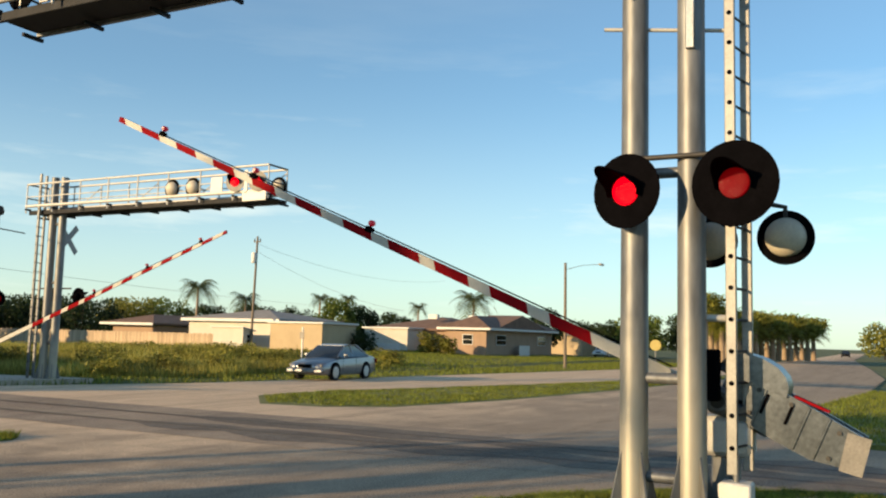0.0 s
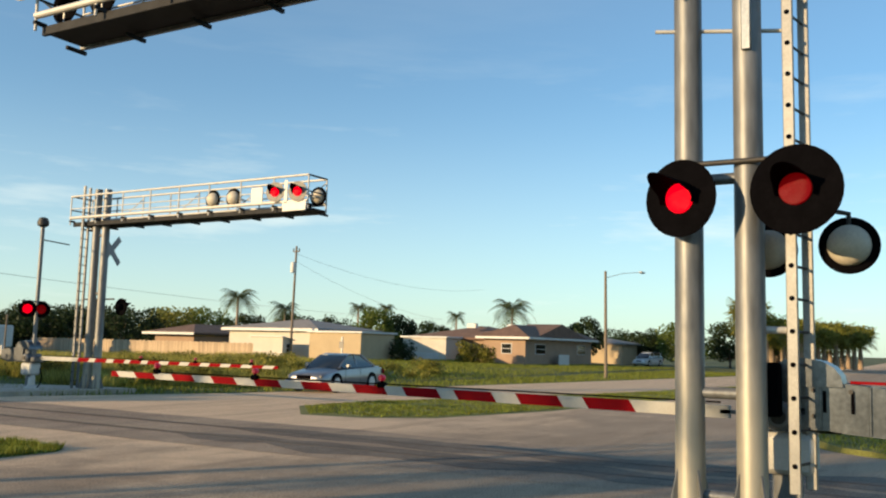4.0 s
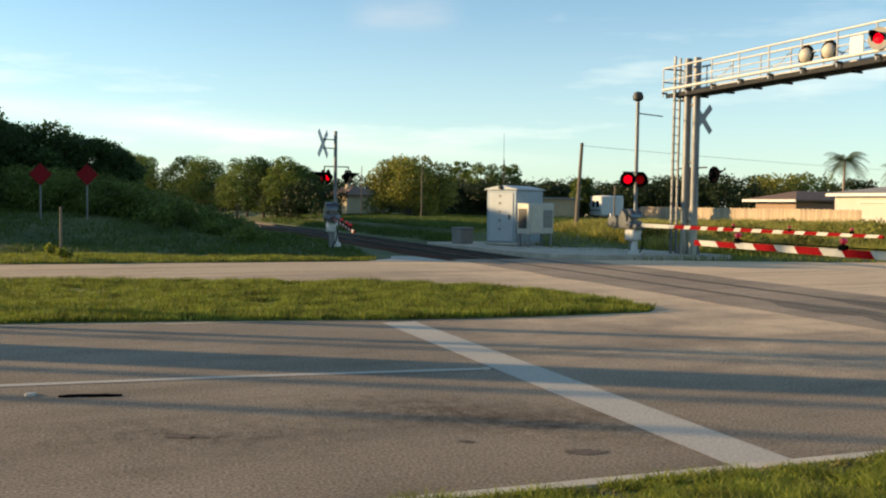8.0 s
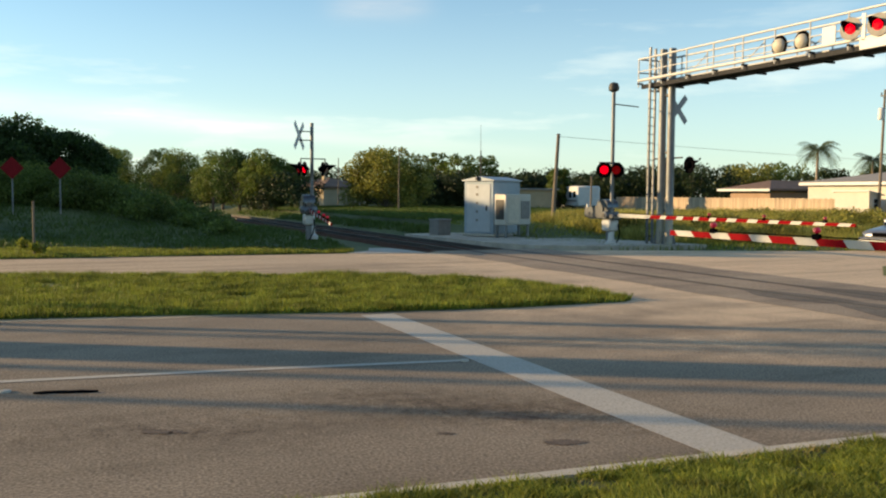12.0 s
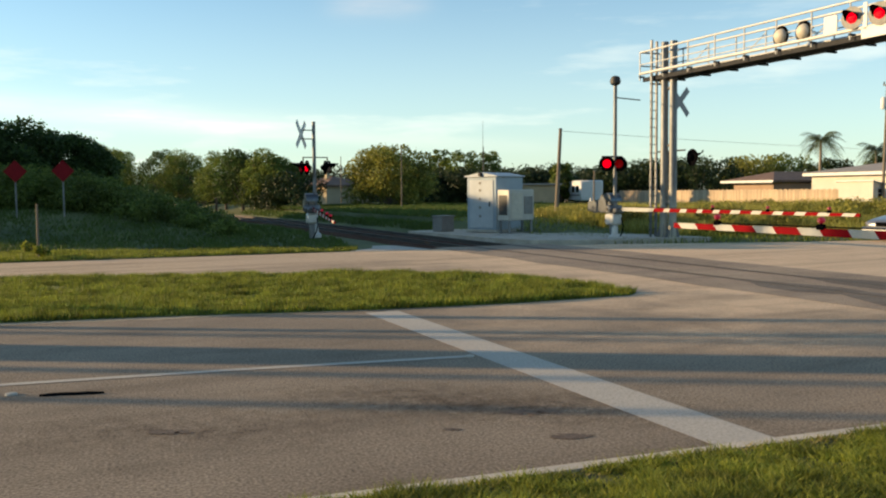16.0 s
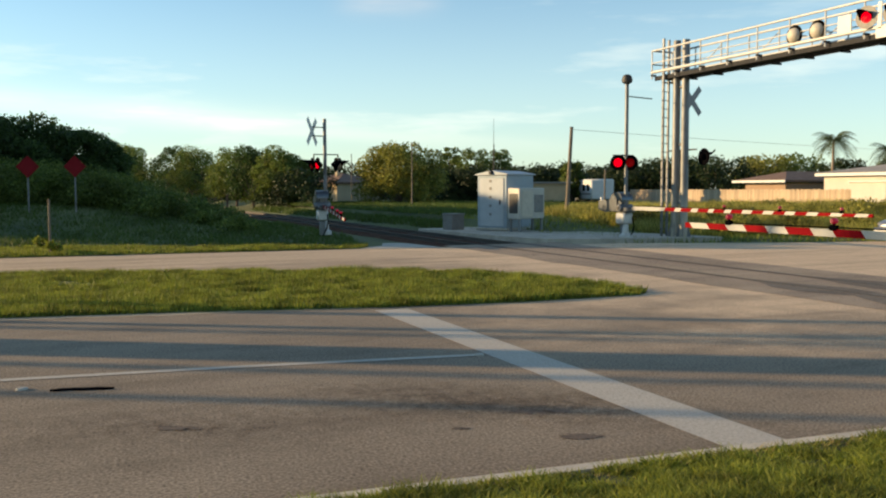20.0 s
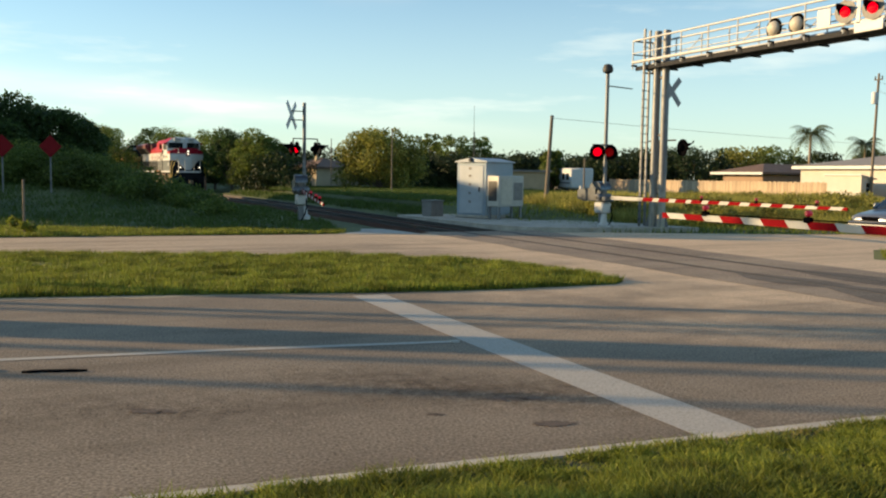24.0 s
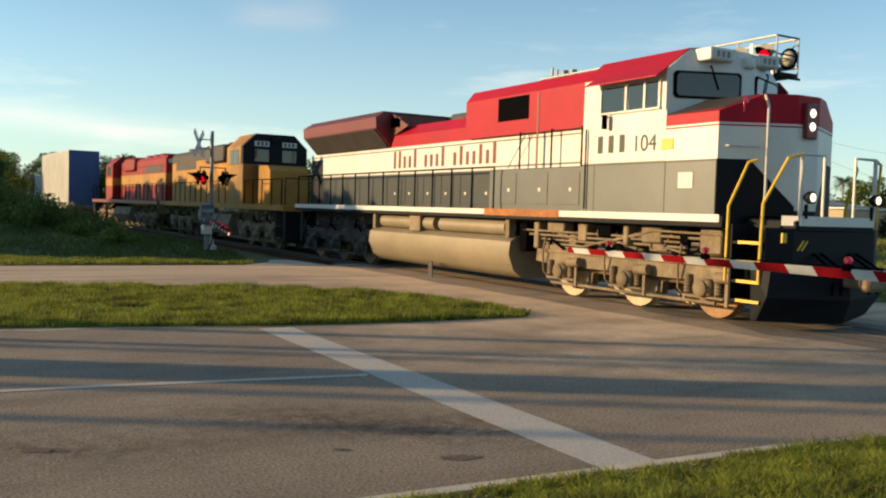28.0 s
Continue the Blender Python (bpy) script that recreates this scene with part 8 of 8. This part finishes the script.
def sedan(name, label, paint, m, length=4.85, estate=False):
    t = thing(name, m, label, "car")
    L = length
    rows = [(0.0, 0.60, 0.40, 0.58), (0.04, 0.70, 0.30, 0.64), (0.16, 0.79, 0.24, 0.69), (0.45, 0.85, 0.21, 0.745), (0.9, 0.88, 0.20, 0.81), (1.3, 0.885, 0.20, 0.875), (2.4, 0.89, 0.20, 0.915), (3.4, 0.89, 0.20, 0.945), (4.1, 0.875, 0.21, 0.965), (4.5, 0.85, 0.24, 0.955), (4.74, 0.79, 0.30, 0.90), (4.83, 0.72, 0.36, 0.78), (4.85, 0.66, 0.42, 0.66)]
    s = Shape()
    for u, w, lo, top_z in rows:
        mid = lo + 0.62 * (top_z - lo)
        for y, z in ((-w * 0.9, lo), (-w * 0.985, lo + 0.10), (-w, mid - 0.06), (-w * 0.985, mid + 0.04), (-w * 0.95, top_z - 0.045), (-w * 0.80, top_z), (0, top_z + 0.025), (w * 0.80, top_z), (w * 0.95, top_z - 0.045), (w * 0.985, mid + 0.04), (w, mid - 0.06), (w * 0.985, lo + 0.10), (w * 0.9, lo)):
            s.v.append((u * L / 4.85, y, z))
    n = 13
    for j in range(len(rows) - 1):
        for i in range(n):
            s.f.append((j * n + i, j * n + (i + 1) % n, j * n + n + (i + 1) % n, j * n + n + i))
    s.f += [tuple(range(n)), tuple(range((len(rows) - 1) * n, len(rows) * n))]
    body = part("body", s, paint, t, "painted car body")
    top = [(1.25, 0.88), (2.0, 1.36), (2.5, 1.43), (3.2, 1.40), (4.1, 0.95)] if not estate else [(0.95, 0.9), (1.7, 1.45), (2.3, 1.55), (4.3, 1.5), (4.7, 0.95)]
    top = [(u * L / 4.85, w) for u, w in top]
    g = Shape()
    k = len(top)
    for x, f in ((-0.78, 0), (-0.62, 1), (0.62, 1), (0.78, 0)):
        for i, (u, w) in enumerate(top):
            g.v.append((u, x if w < 1.0 else x * (0.78 if not f else 1.0) * (1.0 if f else 1.0), w - (0.05 if not f and w > 1 else 0)))
    for j in range(3):
        for i in range(k - 1):
            g.f.append((j * k + i, j * k + i + 1, j * k + k + i + 1, j * k + k + i))
    g.f += [tuple(range(k)), tuple(range(3 * k, 4 * k))]
    part("glasshouse", g, GLASS, t, "dark car windows")
    r = Shape()
    a, b = top[1], top[-2]
    m1 = top[2]
    for x in (-0.6, 0.6):
        r.v += [(a[0] + 0.12, x, a[1] + 0.03), (m1[0], x, m1[1] + 0.02), (b[0] - 0.05, x, b[1] + 0.025), (a[0] + 0.12, x, a[1] - 0.02), (m1[0], x, m1[1] - 0.03), (b[0] - 0.05, x, b[1] - 0.02)]
    r.f = [(0, 1, 7, 6), (1, 2, 8, 7), (3, 9, 10, 4), (4, 10, 11, 5), (0, 6, 9, 3), (2, 5, 11, 8), (0, 3, 4, 1), (1, 4, 5, 2), (6, 7, 10, 9), (7, 8, 11, 10)]
    part("roof", r, paint, t)
    for sy in (-1, 1):
        for p0, p1, pr in (((top[0][0] + 0.02, sy * 0.76, 0.9), (a[0] + 0.1, sy * 0.6, a[1]), 0.03), ((m1[0] + 0.15, sy * 0.74, 0.93), (m1[0] + 0.1, sy * 0.61, m1[1] - 0.02), 0.03), ((b[0] - 0.05, sy * 0.6, b[1]), (top[-1][0] - 0.05, sy * 0.75, 0.95), 0.05)):
            part("pillar", Shape().tube(p0, p1, pr, n=6), paint, t)
        part("mirror", Shape().box(top[0][0] + 0.35, sy * 0.86, 0.93, top[0][0] + 0.5, sy * 1.02, 1.07, 0.03), paint, t)
        part("door_seam", Shape().box(1.5, sy * 0.882, 0.35, 1.515, sy * 0.886, 0.9).box(2.6, sy * 0.882, 0.35, 2.615, sy * 0.886, 0.92), BLACK, t)
        part("headlamp", Shape().box(0.05, sy * 0.46, 0.53, 0.2, sy * 0.76, 0.645, 0.03), GREYPLATE, t, "clear headlamp")
        part("tail_lamp", Shape().box(L - 0.12, sy * 0.55, 0.66, L - 0.02, sy * 0.84, 0.84, 0.02), RED, t)
        for u in (0.92, L - 1.12):
            w = part("wheel", Shape().lathe([(0.2, -0.1), (0.3, -0.1), (0.325, -0.07), (0.325, 0.07), (0.3, 0.1), (0.2, 0.1)], (u, sy * 0.8, 0.325), axis="y", n=24), RUBBER, t, "black tyre")
            part("rim", Shape().lathe([(0.05, sy * 0.112), (0.2, sy * 0.118), (0.23, sy * 0.104)], (u, sy * 0.8, 0.325), axis="y", n=20), ALU, w)
            part("arch", Shape().lathe([(0.37, -0.02), (0.37, 0.012)], (u, sy * 0.875, 0.36), axis="y", n=24), BLACK, t)
    part("grille", Shape().box(-0.012, -0.32, 0.5, 0.03, 0.32, 0.64, 0.01), BLACK, t, "dark grille")
    part("bumper", Shape().box(-0.05, -0.84, 0.3, 0.1, 0.84, 0.48, 0.05), paint, t)
    return t


CAR = sedan("sedan", "silver four-door sedan waiting behind the far gate", SILVERPAINT, Matrix(), 4.6)
x, y = at(73.4, 104)
sedan("minivan", "white minivan parked on the grass", WHITE, pose(x - 2.4, y + 0.6, 0.15, 0, 0, -8), 4.9, True)
x, y = at(87.2, 210)
sedan("sedan", "dark car far off on the road", L_NAVY, pose(x, y, 0.02, 0, 0, 2))


# ---- what moves ----
def front_y(t):
    d = 28.0 - t
    return 9.85 + 16.8 * d + 0.35 * min(d, 6.0) ** 2 + 4.2 * max(0.0, d - 6.0)


def rail_pose(y):
    """A vehicle's pose with its front end at y on the railway."""
    turn = max(0.0, y + 9 - BEND_Y) / BEND_R
    return pose(track_x(y), y, track_z(y) + 0.02, math.degrees(math.atan2(track_z(y + 15) - track_z(y), 15)), 0, math.degrees(turn))


def motions():
    walk(TURN_N, [(t, pose(0, 0, 0, a)) for t, a in ((0, 22.9), (0.3, 21.6), (0.6, 19.2), (0.9, 17.9), (1.2, 14.9), (1.5, 13.5), (1.8, 12.1), (2.1, 10.0), (2.4, 8.3), (3.2, 4.0), (3.9, 0.8), (4.3, -0.6), (4.5, 0.0), (28, 0.0))])
    walk(TURN_F, [(t, pose(0, 0, 0, a)) for t, a in ((0, 19.4), (1.0, 14.6), (2.0, 9.0), (3.0, 3.9), (3.8, 0.4), (4.5, 0.0), (28, 0.0))])
    walk(TURN_W, [(t, pose(0, 0, 0, a)) for t, a in ((0, 18.0), (2.0, 7.0), (3.5, -2.0), (4.5, -3.0), (28, -3.0))])
    for unit, back in ((LOCO_A, 0.0), (LOCO_B, 21.9), (LOCO_C, 42.9), (WAGON_A, 72.0), (WAGON_B, 90.2)):
        walk(unit, [(t * 0.5, rail_pose(front_y(t * 0.5) + back)) for t in range(57)])
    # wheels roll with the train while it passes the place
    for w, y, r in WHEELS:
        walk(w, [(0, pose(0, y, r))] + [(21.0 + k / 30, pose(0, y, r, math.degrees(17.5 / 30 * k / r) % 360)) for k in range(211)])
    walk(CAR, [(t, pose(x + 2.7, 20.7, 0.0, 0, 0, 4)) for t, x in ((0, 25.4), (0.5, 24.7), (1, 24.0), (1.5, 23.4), (2, 23.05), (2.6, 22.9), (3.4, 22.85), (4.5, 22.83), (6.5, 22.75), (10, 22.45), (28, 22.3))])


motions()
